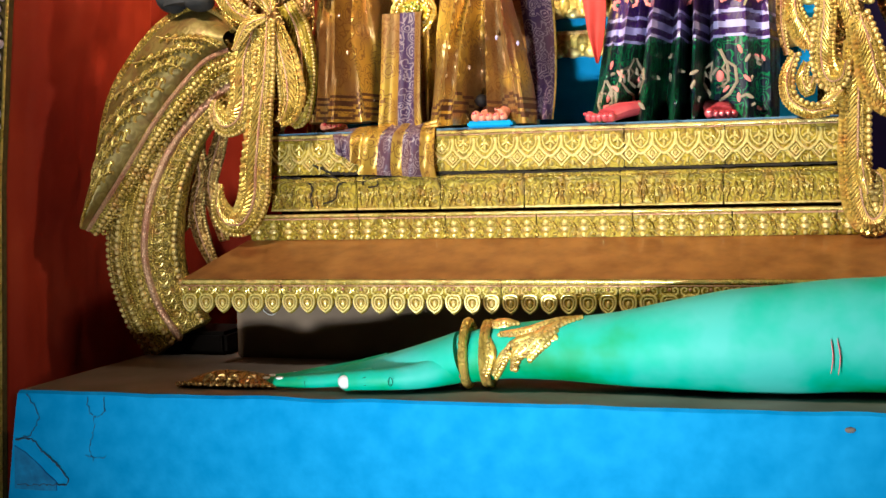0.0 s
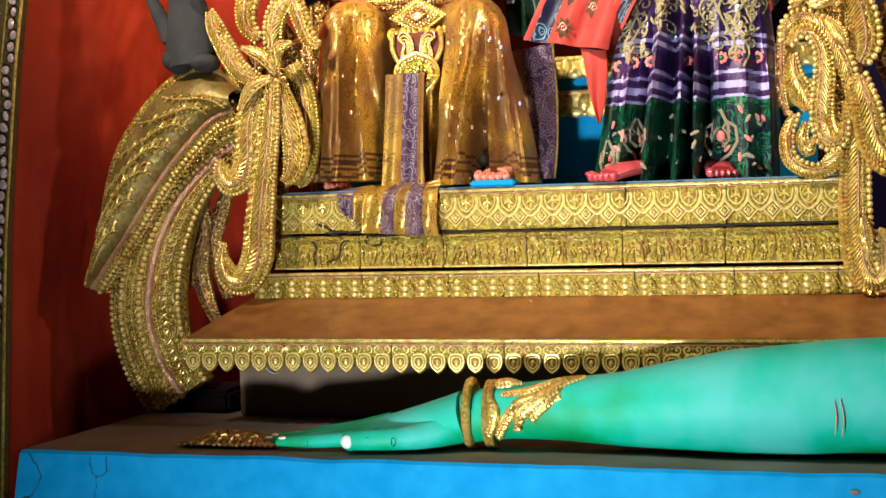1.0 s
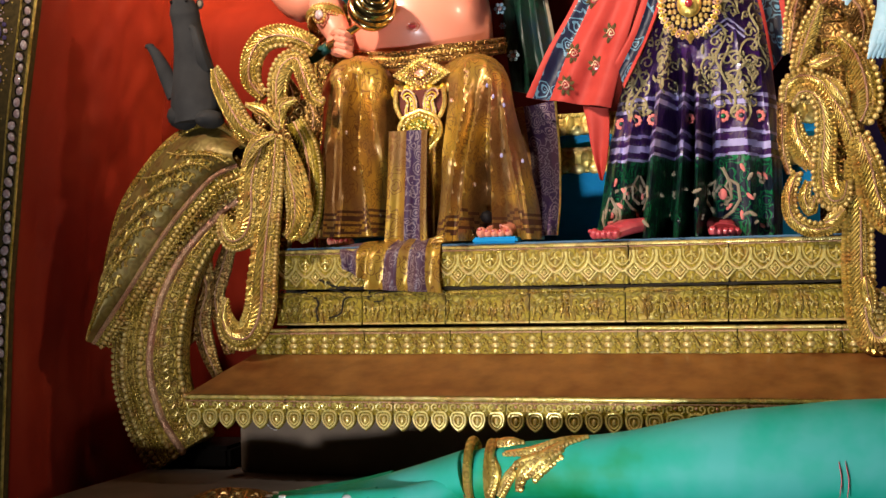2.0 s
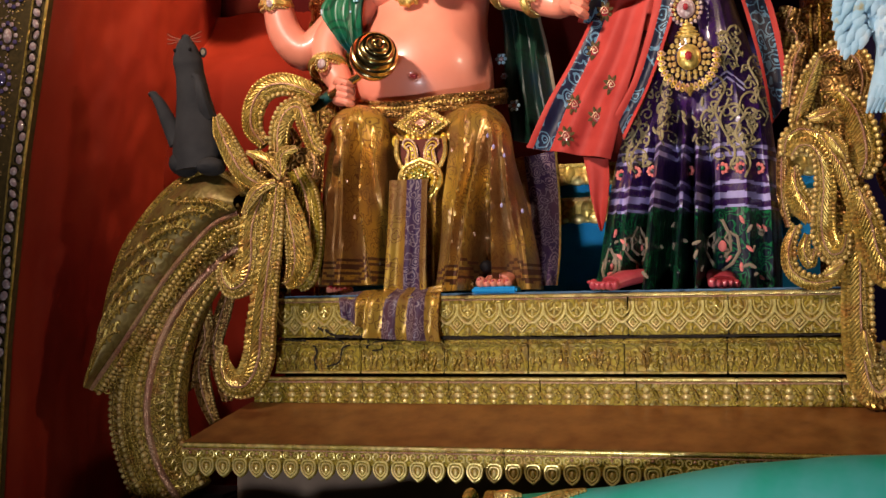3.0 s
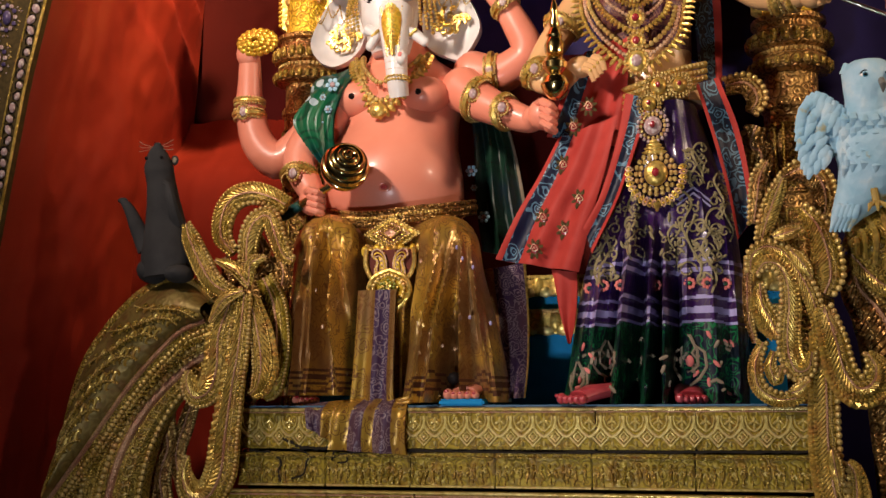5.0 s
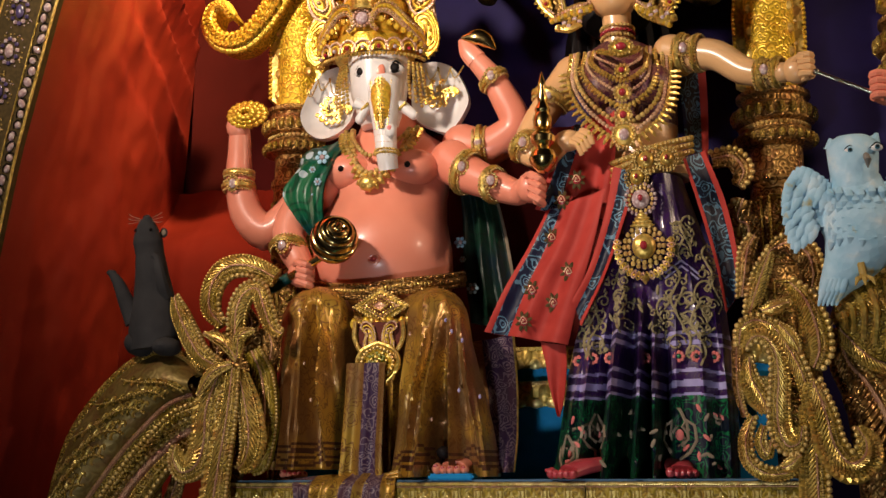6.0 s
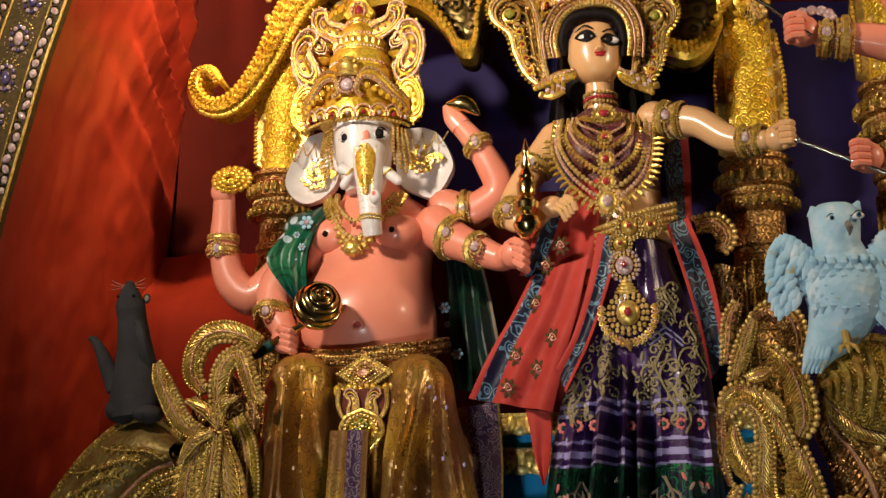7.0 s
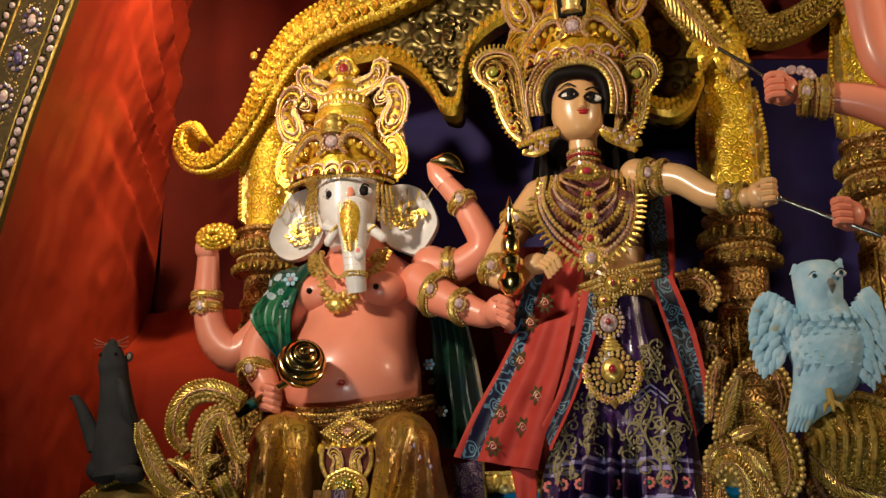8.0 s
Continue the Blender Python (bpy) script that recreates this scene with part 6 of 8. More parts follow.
def paisley(g, c, size, flip, mat=GOLD_FINE, stone=BLUSH, lean=0.0, fill=None):
    """A comma-shaped crown plate: a filled ground, a raised double rim, an inner drop and a beaded edge."""
    c = Vector(c)
    rot = Matrix.Rotation(lean, 3, "Y")
    loc = [(0.0, -0.5), (0.30, -0.32), (0.36, 0.05), (0.22, 0.36), (-0.08, 0.52), (-0.32, 0.46), (-0.36, 0.30), (-0.18, 0.26), (-0.12, 0.10), (-0.22, -0.15), (-0.20, -0.38), (0.0, -0.5)]
    line = curve([c + rot @ Vector((flip * x * size * 0.80, 0, z * size * 1.22)) for x, z in loc], 30)
    g.plate([(p.x, p.z) for p in line[:-1]], c.y, c.y + 0.008, fill or MAROON, 0.001)
    g.tube(line, size * 0.036, stone, 6)
    mid = c + rot @ Vector((flip * 0.06 * size, 0, -0.02 * size))
    g.tube([mid + (p - mid) * 0.78 - Vector((0, 0.003, 0)) for p in line], size * 0.03, mat, 6)
    g.tube([mid + (p - mid) * 0.58 - Vector((0, 0.004, 0)) for p in line], size * 0.024, stone, 6)
    drop = [c + rot @ Vector((flip * x * size, 0, z * size)) for x, z in ((0.02, -0.34), (0.10, -0.12), (0.10, 0.12), (-0.02, 0.32))]
    g.tube(curve(drop, 8), [size * f for f in (0.04, 0.07, 0.09, 0.10, 0.10, 0.09, 0.07, 0.05, 0.03)], mat, 8, 0.5)
    for k in range(3):
        q = curve(drop, 8)[2 + 2 * k]
        g.ball(q - Vector((0, size * 0.06, 0)), size * 0.045, stone, 7, 5)
    for i in range(0, 28, 2):
        p = line[i]
        g.ball(mid + (p - mid) * 1.09, (size * 0.035, 0.005, size * 0.035), mat, 6, 4)


def crown(g, c, w, h, shrine=False):
    """A tiered crown: a ringed cone, bead columns on a maroon board, flanking plates, scrolled brow and a finial."""
    c = Vector(c)
    prof = [(0.275, 0.0), (0.285, 0.06), (0.275, 0.14), (0.255, 0.16), (0.268, 0.22), (0.268, 0.30), (0.240, 0.32), (0.250, 0.36), (0.245, 0.42), (0.215, 0.44), (0.222, 0.49), (0.212, 0.55),
            (0.185, 0.57), (0.190, 0.62), (0.175, 0.67), (0.145, 0.69), (0.150, 0.74), (0.130, 0.79), (0.105, 0.81), (0.110, 0.85), (0.070, 0.91), (0.02, 0.96)]
    g.lathe([(a * w * 1.08, b * h) for a, b in prof], c, GOLD_YELLOW, 32)
    for zz, rr, n, mt in ((0.26, 0.268, 30, GOLD_FINE), (0.34, 0.242, 60, BLUSH), (0.465, 0.216, 56, BLUSH), (0.595, 0.186, 50, BLUSH), (0.645, 0.184, 24, GOLD_FINE), (0.715, 0.146, 40, BLUSH), (0.83, 0.106, 30, BLUSH)):
        for i in range(n):
            a = 2 * math.pi * i / n
            r = math.pi * rr * w / n
            g.ball(c + Vector((1.08 * rr * w * math.cos(a), 1.08 * rr * w * math.sin(a), zz * h)), (r * 0.9, r * 0.9, r if mt is BLUSH else r * 1.5), mt, 6, 4)
    # board behind, and the columns of turned beads
    back = curve([c + Vector((x * w, 0.03, z * h)) for x, z in ((-0.44, 0.05), (-0.45, 0.35), (-0.41, 0.62), (-0.24, 0.84), (0, 0.95), (0.24, 0.84), (0.41, 0.62), (0.45, 0.35), (0.44, 0.05))], 30)
    g.plate([(p.x, p.z) for p in back], c.y + 0.03, c.y + 0.05, GOLD_DARK, 0.004)
    for s in (-1, 1):
        for k in range(6):
            q = c + Vector((s * (0.335 - 0.012 * k) * w, 0.0, (0.16 + 0.105 * k) * h))
            g.lathe([(0.002, 0.042), (0.018, 0.034), (0.013, 0.026), (0.030, 0.014), (0.034, 0.0), (0.026, -0.016), (0.013, -0.024), (0.020, -0.032), (0.002, -0.042)], q, GOLD_YELLOW, 12, Matrix.Diagonal((w * 2.0, w * 1.4, h * 1.15)))
            g.beads([q + Vector((s * 0.045 * w, 0.0, -0.03 * h)), q + Vector((s * 0.045 * w, 0.0, 0.03 * h))], 0.0055, 0.011, BLUSH, 6, 4)
        for x, z, size, lean, mt, st, fl in ((0.42, 0.17, 0.31, 0.10, GOLD_YELLOW, GOLD_YELLOW, GOLD_FINE), (0.39, 0.36, 0.24, 0.5, GOLD_FINE, BLUSH, ROSY), (0.40, 0.55, 0.40, -0.22, GOLD_YELLOW, BLUSH, GOLD_DARK), (0.33, 0.72, 0.22, -0.5, GOLD_FINE, BLUSH, MAROON), (0.20, 0.80, 0.33, -1.0, GOLD_YELLOW, BLUSH, GOLD_DARK)):
            paisley(g, c + Vector((s * x * w, -0.03 - 0.012 * (size > 0.3), z * h)), size * w, s, mt, st, s * -lean, fl)
    # brow: a band of lotus arcs, scrolled swags on both sides, and a stone in a turned boss
    def ring(u, z, out=0.0):
        return c + Vector(((0.41 * w + out) * math.sin(u), -(0.31 * w + out) * math.cos(u), z))
    for i in range(9):
        u = (i - 4) * 0.29
        for r, mt in ((0.030, BLUSH), (0.019, GOLD_YELLOW)):
            g.tube([ring(u + r / (0.36 * w) * math.cos(a), r * 1.4 * math.sin(a) - 0.012 + 0.012 * abs(i - 4) * 0.3, 0.004) for a in (math.pi * k / 10 for k in range(11))], 0.0048, mt, 6)
        g.ball(ring(u, 0.004, 0.006), 0.008, RUBY if i % 2 else GEM, 8, 6)
    g.beads([ring(u, -0.020, 0.004) for u in (-1.35 + 0.09 * k for k in range(31))], 0.0072, 0.0145, GOLD_FINE, 7, 5)
    for s in (-1, 1):
        for off, mt, r in ((0.0, BLUSH, 0.0085), (0.020, GOLD_YELLOW, 0.0075), (0.037, BLUSH, 0.006)):
            arc = curve([ring(s * 1.45, 0.02 + off * 0.3, 0.0), ring(s * 1.15, 0.035 + off, 0.012), ring(s * 0.80, 0.075 + off, 0.012), ring(s * 0.50, 0.125 + off, 0.010), ring(s * 0.26, 0.130 + off * 0.7, 0.010), ring(s * 0.16, 0.085 + off * 0.4, 0.012), ring(s * 0.26, 0.062, 0.012)], 26)
            g.tube(arc, r, mt, 7)
            if mt is BLUSH:
                g.beads([p - Vector((0, r, 0)) for p in arc], 0.0052, 0.0125, BEAD, 6, 4)
        for k in range(7):
            p = ring(s * (0.34 + 0.13 * k), 0.100 - 0.012 * k, 0.012)
            g.ball(p, (0.011, 0.010, 0.013), GOLD_YELLOW, 7, 5)
    f = ring(0, 0.105, 0.014)
    g.ball(f, (0.024, 0.016, 0.024), GEM, 14, 10)
    g.beads([f + Vector((0.031 * math.cos(a), -0.002, 0.031 * math.sin(a))) for a in (2 * math.pi * i / 16 for i in range(17))], 0.0062, 0.012, BLUSH, 6, 4)
    if shrine:
        q = f + Vector((0, -0.004, 0.095))
        g.plate([(q.x + x, q.z + z) for x, z in ((-0.048, -0.06), (0.048, -0.06), (0.052, 0.0), (0.032, 0.06), (0.0, 0.105), (-0.032, 0.06), (-0.052, 0.0))], q.y, q.y + 0.012, INK, 0.002)
        g.tube(curve(xz([(q.x + x, q.z + z) for x, z in ((-0.055, -0.07), (-0.060, 0.0), (-0.036, 0.065), (0.0, 0.112), (0.036, 0.065), (0.060, 0.0), (0.055, -0.07))], q.y), 20), 0.008, GOLD_FINE, 7)
        g.lathe([(0.036, -0.05), (0.038, -0.035), (0.028, -0.03), (0.033, -0.012), (0.034, 0.005), (0.024, 0.012), (0.027, 0.028), (0.018, 0.042), (0.008, 0.058), (0.002, 0.066)], q, MOTIF, 16)
    else:
        g.lathe([(0.046, 0.0), (0.050, 0.012), (0.038, 0.018), (0.046, 0.034), (0.044, 0.046), (0.032, 0.05), (0.036, 0.064), (0.020, 0.078), (0.004, 0.084)], f + Vector((0, 0.02, 0.030)), GOLD_FINE, 18)
    q = c + Vector((0, -0.03, h * 0.93))
    g.plate([(q.x + x * w, q.z + z * w) for x, z in ((-0.13, -0.02), (-0.06, -0.10), (0.06, -0.10), (0.13, -0.02), (0.07, 0.08), (0.0, 0.13), (-0.07, 0.08))], q.y, q.y + 0.02, GOLD_YELLOW, 0.005)
    g.ball(q - Vector((0, 0.004, 0)), (0.016, 0.010, 0.022), RUBY, 10, 6)
    g.beads([q + Vector((0.026 * math.cos(a), -0.004, 0.034 * math.sin(a))) for a in (2 * math.pi * i / 16 for i in range(17))], 0.006, 0.012, BLUSH, 6, 4)


def build_seated_statue():
    g = Geo(SKIN_PINK)
    cx = -1.085
    # torso and belly
    g.loft([(cx, 3.86, 2.16, 0.20, 0.15), (cx, 3.84, 2.22, 0.225, 0.185), (cx - 0.005, 3.82, 2.30, 0.245, 0.22), (cx - 0.005, 3.81, 2.40, 0.243, 0.23), (cx - 0.005, 3.83, 2.50, 0.222, 0.20),
            (cx, 3.86, 2.58, 0.212, 0.17), (cx, 3.87, 2.66, 0.222, 0.165), (cx, 3.88, 2.73, 0.228, 0.155), (cx, 3.90, 2.79, 0.20, 0.13), (cx, 3.91, 2.84, 0.13, 0.10), (cx, 3.90, 2.92, 0.09, 0.085)], SKIN_PINK, 36)
    for s in (-1, 1):
        g.ball((cx + s * 0.112, 3.755, 2.672), (0.10, 0.075, 0.068), SKIN_PINK, 18, 12)
        g.ball((cx + s * 0.118, 3.682, 2.668), 0.011, INK, 8, 6)
    g.ball((-1.058, 3.590, 2.328), (0.012, 0.014, 0.007), FOOT_RED, 10, 7)
    g.tube([(-1.058 + 0.019 * math.cos(e), 3.597, 2.330 + 0.014 * math.sin(e)) for e in (2 * math.pi * i / 14 for i in range(15))], 0.005, SKIN_PINK, 8)
    # legs in printed satin, folds running down from the knees
    for s, kx in ((-1, -1.275), (1, -0.855)):
        limb(g, [(cx + s * 0.10, 3.88, 2.10), ((cx + kx) / 2 + s * 0.03, 3.74, 2.13), (kx, 3.63, 2.125)], [0.15, 0.135, 0.105], DHOTI, 12, 20)

    def hem(zs):
        def pick(x, z):
            q = z + 0.010 * math.sin(x * 38) + 0.006 * math.sin(x * 90)
            return STRIPE if any(abs(q - e) < w for e, w in zs) else None
        return pick
    left_l = [(-1.322, 2.251), (-1.356, 2.175), (-1.369, 2.074), (-1.377, 1.925), (-1.387, 1.777), (-1.397, 1.661)]
    left_r = [(-1.166, 2.240), (-1.134, 2.160), (-1.123, 2.059), (-1.122, 1.912), (-1.137, 1.767), (-1.148, 1.642)]
    lo = [(-1.279, 2.176), (-1.323, 1.661), (-1.244, 2.183), (-1.271, 1.656), (-1.202, 2.189), (-1.156, 1.655), (-1.165, 2.159), (-1.102, 1.725), (-1.220, 2.217), (-1.214, 1.784)]
    folded(g, left_l, left_r, 3.605, (0.105, 0.088), [(*lo[0], *lo[1], 0.030, 0.018), (*lo[2], *lo[3], 0.024, 0.016), (*lo[4], *lo[5], 0.040, 0.024), (*lo[6], *lo[7], 0.026, 0.020), (*lo[8], *lo[9], -0.03, 0.03)], DHOTI,
           hem([(1.672, 0.005), (1.694, 0.005), (1.716, 0.006), (1.735, 0.004)]), dome=0.2, wrinkle=0.06)
    right_l = [(-0.924, 2.222), (-0.943, 2.147), (-0.945, 2.048), (-0.959, 1.904), (-0.974, 1.760), (-0.993, 1.624)]
    right_r = [(-0.780, 2.211), (-0.747, 2.134), (-0.730, 2.035), (-0.694, 1.891), (-0.662, 1.747), (-0.643, 1.631)]
    ro = [(-0.836, 2.137), (-0.918, 1.665), (-0.800, 2.143), (-0.862, 1.716), (-0.775, 2.147), (-0.776, 1.704), (-0.752, 2.122), (-0.692, 1.692), (-0.816, 2.083), (-0.817, 1.714), (-0.735, 2.095), (-0.640, 1.682)]
    folded(g, right_l, right_r, 3.605, (0.105, 0.088), [(*ro[0], *ro[1], 0.030, 0.020), (*ro[2], *ro[3], 0.045, 0.024), (*ro[4], *ro[5], 0.030, 0.017), (*ro[6], *ro[7], 0.028, 0.018), (*ro[8], *ro[9], -0.03, 0.03), (*ro[10], *ro[11], 0.03, 0.016)], DHOTI,
           hem([(1.655, 0.006), (1.680, 0.006), (1.703, 0.005)]), dome=0.2, wrinkle=0.06)
    foot(g, (-0.772, 3.475, 1.635), 0.16, 0.048, SKIN_PINK, 0.1)
    foot(g, (-1.295, 3.53, 1.625), 0.14, 0.04, SKIN_PINK, -0.5)
    g.box((-0.84, 3.45, 1.617), (-0.70, 3.6, 1.637), BLUE, 0.006)
    g.ball((-0.80, 3.49, 1.70), (0.022, 0.02, 0.02), INK, 10, 7)
    # belt, buckle and the hanging sash
    for dz, r, mt in ((0.0, 0.014, GOLD_DARK), (0.019, 0.009, GOLD_DARK), (-0.019, 0.009, GOLD_DARK)):
        ln = curve([(-1.325, 3.78, 2.285 + dz), (-1.25, 3.65, 2.245 + dz), (-1.15, 3.59, 2.225 + dz), (-1.06, 3.575, 2.222 + dz), (-0.96, 3.59, 2.235 + dz), (-0.87, 3.65, 2.25 + dz), (-0.80, 3.80, 2.285 + dz)], 34)
        g.tube(ln, r, mt, 8)
        g.beads([p - Vector((0, r, 0)) for p in ln], 0.0052, 0.012, GOLD_DARK if dz else GOLD_FINE, 6, 4)
    bx, bz = (-1.019, 2.166)
    for k, mt, yy in ((1.0, GOLD_FINE, 3.555), (0.72, BLUSH, 3.548), (0.52, MAROON, 3.542), (0.3, BLUSH, 3.536)):
        dia = [(bx - 0.092 * k, bz), (bx, bz + 0.058 * k), (bx + 0.092 * k, bz), (bx, bz - 0.058 * k)]
        g.plate(dia[::-1], yy, yy + 0.012, mt, 0.003)
        g.beads(xz(dia + dia[:1], yy), 0.0048, 0.0105, GOLD_FINE if k < 1 else BEAD, 6, 4)
    for k in range(10):
        g.ball((bx - 0.09 + 0.02 * k, 3.552, bz - 0.055 - 0.006 * math.sin(k * 2)), (0.013, 0.012, 0.020), GOLD_FINE if k % 2 else GOLD_YELLOW, 8, 6)
    pz = 2.062
    g.plate([(bx - 0.078, pz + 0.052), (bx + 0.078, pz + 0.052), (bx + 0.066, pz - 0.04), (bx, pz - 0.06), (bx - 0.066, pz - 0.04)][::-1], 3.540, 3.555, MAROON, 0.003)
    for s in (-1, 1):
        paisley(g, (bx + s * 0.035, 3.530, pz), 0.082, -s, GOLD_YELLOW, BLUSH, 0.0, MAROON)
        g.tube(curve(xz([(bx + s * 0.078, pz + 0.055), (bx + s * 0.080, pz), (bx + s * 0.058, pz - 0.045), (bx + s * 0.03, pz - 0.06)], 3.53), 12), 0.0075, GOLD_FINE, 7)
    mz = 1.983
    shape = curve(xz([(bx, mz + 0.062), (bx + 0.05, mz + 0.04), (bx + 0.068, mz), (bx + 0.048, mz - 0.042), (bx, mz - 0.072), (bx - 0.048, mz - 0.042), (bx - 0.068, mz), (bx - 0.05, mz + 0.04), (bx, mz + 0.062)], 3.522), 36)
    g.plate([(p.x, p.z) for p in shape[:-1]], 3.524, 3.545, GOLD_YELLOW, 0.004)
    g.tube(shape, 0.0075, GOLD_FINE, 7)
    g.beads([Vector((bx, 3.516, mz)) + (p - Vector((bx, 3.522, mz))) * 0.76 for p in shape], 0.006, 0.0125, BEAD, 6, 4)
    for k in range(26):
        a, r = k * 2.4, 0.0065 * math.sqrt(k)
        g.ball((bx + r * math.cos(a), 3.520 - 0.0003 * (26 - k), mz + r * math.sin(a)), (0.0062, 0.006, 0.0062), JADE if k % 3 else GOLD_FINE, 6, 4)
    for k in range(9):
        g.ball((bx + 0.062 * math.sin((k - 4) * 0.45), 3.52, mz - 0.076 * math.cos((k - 4) * 0.45)), (0.008, 0.006, 0.010), GOLD_FINE, 6, 4)
    # sewn drops on the satin
    for x, z in [(-1.255, 2.087), (-1.248, 1.982), (-1.303, 1.821), (-1.153, 1.718), (-0.831, 1.954), (-0.855, 1.950), (-0.769, 2.068), (-0.736, 2.039), (-0.775, 1.855), (-0.682, 1.866), (-0.747, 1.886), (-0.792, 2.106), (-0.902, 2.064), (-1.274, 2.156), (-1.188, 1.913), (-0.833, 1.801), (-0.684, 1.707), (-1.223, 1.866)]:
        g.ball((x, 3.475 + 0.03 * (z < 1.75) + (0.02 if z > 2.1 else 0), z), (0.0048, 0.005, 0.0075), LILAC if x > -0.8 else BLUSH, 7, 5)
    # sash between the knees and over the seat's edge
    drape(g, xz([(-1.115, 1.98), (-1.12, 1.85), (-1.13, 1.70), (-1.135, 1.625)], 3.50), xz([(-0.985, 1.98), (-0.99, 1.85), (-0.995, 1.70), (-0.99, 1.62)], 3.49), 0, 2.2, 0.010, [(0.45, DHOTI), (0.85, DHOTI_BAND), (1.0, DHOTI)])
    drape(g, [(-1.13, 3.50, 1.64), (-1.16, 3.43, 1.60), (-1.175, 3.425, 1.52), (-1.18, 3.43, 1.485)], [(-0.95, 3.50, 1.64), (-0.935, 3.43, 1.60), (-0.935, 3.42, 1.52), (-0.93, 3.425, 1.47)], 0, 3.0, 0.016, [(0.2, DHOTI), (0.42, DHOTI_BAND), (0.55, DHOTI), (0.8, DHOTI_BAND), (1.0, DHOTI)])
    drape(g, [(-1.30, 3.52, 1.625), (-1.26, 3.43, 1.60), (-1.25, 3.425, 1.55)], [(-1.12, 3.50, 1.64), (-1.15, 3.43, 1.60), (-1.16, 3.425, 1.50)], 0, 2.0, 0.012, [(0.5, DHOTI_BAND), (1.0, DHOTI)])
    # satin gathered between the legs and the loose side panel
    drape(g, xz([(-1.24, 2.08), (-1.22, 1.92), (-1.20, 1.75), (-1.19, 1.63)], 3.74), xz([(-0.90, 2.08), (-0.92, 1.92), (-0.93, 1.75), (-0.93, 1.63)], 3.74), 0, 5.0, 0.035, [(1.0, DHOTI)], 20, 40)
    drape(g, [(-0.76, 3.72, 2.06), (-0.73, 3.68, 1.9), (-0.70, 3.62, 1.74), (-0.66, 3.56, 1.64)], [(-0.63, 3.80, 2.09), (-0.61, 3.74, 1.92), (-0.60, 3.66, 1.76), (-0.60, 3.58, 1.64)], 0, 1.5, 0.012, [(0.25, DHOTI), (0.95, DHOTI_BAND), (1.0, GOLD_FINE)])
    # hem trailing by the foot
    drape(g, [(-1.00, 3.50, 1.635), (-0.93, 3.50, 1.66), (-0.86, 3.51, 1.70)], [(-0.98, 3.46, 1.622), (-0.88, 3.47, 1.628), (-0.84, 3.48, 1.635)], 0, 2.0, 0.008, [(1.0, DHOTI)], 12, 12)
    # arms
    ul = [(-1.327, 2.672), (-1.389, 2.593), (-1.461, 2.519)] + [(-1.522, 2.484), (-1.591, 2.555), (-1.617, 2.680), (-1.615, 2.774), (-1.611, 2.844)]
    limb(g, [(p[0], 3.84 - 0.012 * i, p[1]) for i, p in enumerate(ul)], [0.075, 0.07, 0.066, 0.066, 0.06, 0.05, 0.042, 0.038], SKIN_PINK, 26)
    hc = ul[-1]
    g.ball((hc[0], 3.74, hc[1] + 0.02), (0.045, 0.035, 0.045), SKIN_PINK, 12, 8)
    bangle(g, (ul[5][0], 3.775, ul[5][1] - 0.03), (0, 0, 1), 0.05, 0.016)
    bangle(g, (ul[5][0], 3.775, ul[5][1] + 0.015), (0, 0, 1), 0.05, 0.010, False)
    lot = (-1.564, 2.896)
    for k in range(3):
        for i in range(18 - 4 * k):
            a = 2 * math.pi * i / (18 - 4 * k)
            rr = 0.066 - 0.019 * k
            g.ball((lot[0] + rr * math.cos(a), 3.71 - 0.010 * k, lot[1] + rr * 0.62 * math.sin(a)), (0.014, 0.012, 0.012), GOLD_YELLOW, 7, 5)
    g.ball((lot[0], 3.715, lot[1]), (0.062, 0.016, 0.038), GOLD_YELLOW, 14, 8)
    ll = [(-1.272, 2.660), (-1.338, 2.573), (-1.388, 2.495), (-1.386, 2.425)] + [(-1.336, 2.337), (-1.321, 2.304)]
    limb(g, [(p[0], 3.78 - 0.03 * i, p[1]) for i, p in enumerate(ll)], [0.078, 0.07, 0.064, 0.056, 0.044, 0.038], SKIN_PINK, 22)
    fist(g, (ll[-1][0] + 0.02, 3.58, ll[-1][1] - 0.015), 0.05, SKIN_PINK, (0.8, -0.2, -0.3))
    bangle(g, (ll[3][0] + 0.002, 3.672, ll[3][1] - 0.03), (0.1, -0.5, -1), 0.055, 0.018)
    ur = [(-0.812, 2.773), (-0.722, 2.756), (-0.638, 2.801), (-0.621, 2.847)] + [(-0.652, 2.919), (-0.695, 2.994), (-0.745, 3.057)]
    limb(g, [(p[0], 3.86 - 0.01 * i, p[1]) for i, p in enumerate(ur)], [0.075, 0.068, 0.06, 0.055, 0.05, 0.042, 0.036], SKIN_PINK, 24)
    bangle(g, (ur[1][0] - 0.02, 3.85, ur[1][1]), (1, 0, 0.05), 0.068, 0.02)
    bangle(g, (ur[5][0] + 0.006, 3.805, ur[5][1] - 0.01), (-0.6, 0, 0.8), 0.046, 0.016)
    hp = [(-0.775, 3.095), (-0.795, 3.139), (-0.724, 3.133), (-0.674, 3.086)]
    g.tube(curve(xz([ur[-1]] + hp[:2], 3.79), 8), lerp_list([0.038, 0.034, 0.018], 8), SKIN_PINK, 10, 0.7)
    g.tube(curve(xz(hp[1:], 3.775), 10), lerp_list([0.006, 0.030, 0.026, 0.004], 10), BRASS, 10, 0.6)
    lr = [(-0.839, 2.698), (-0.790, 2.655), (-0.741, 2.622), (-0.673, 2.585)] + [(-0.592, 2.546), (-0.568, 2.550)]
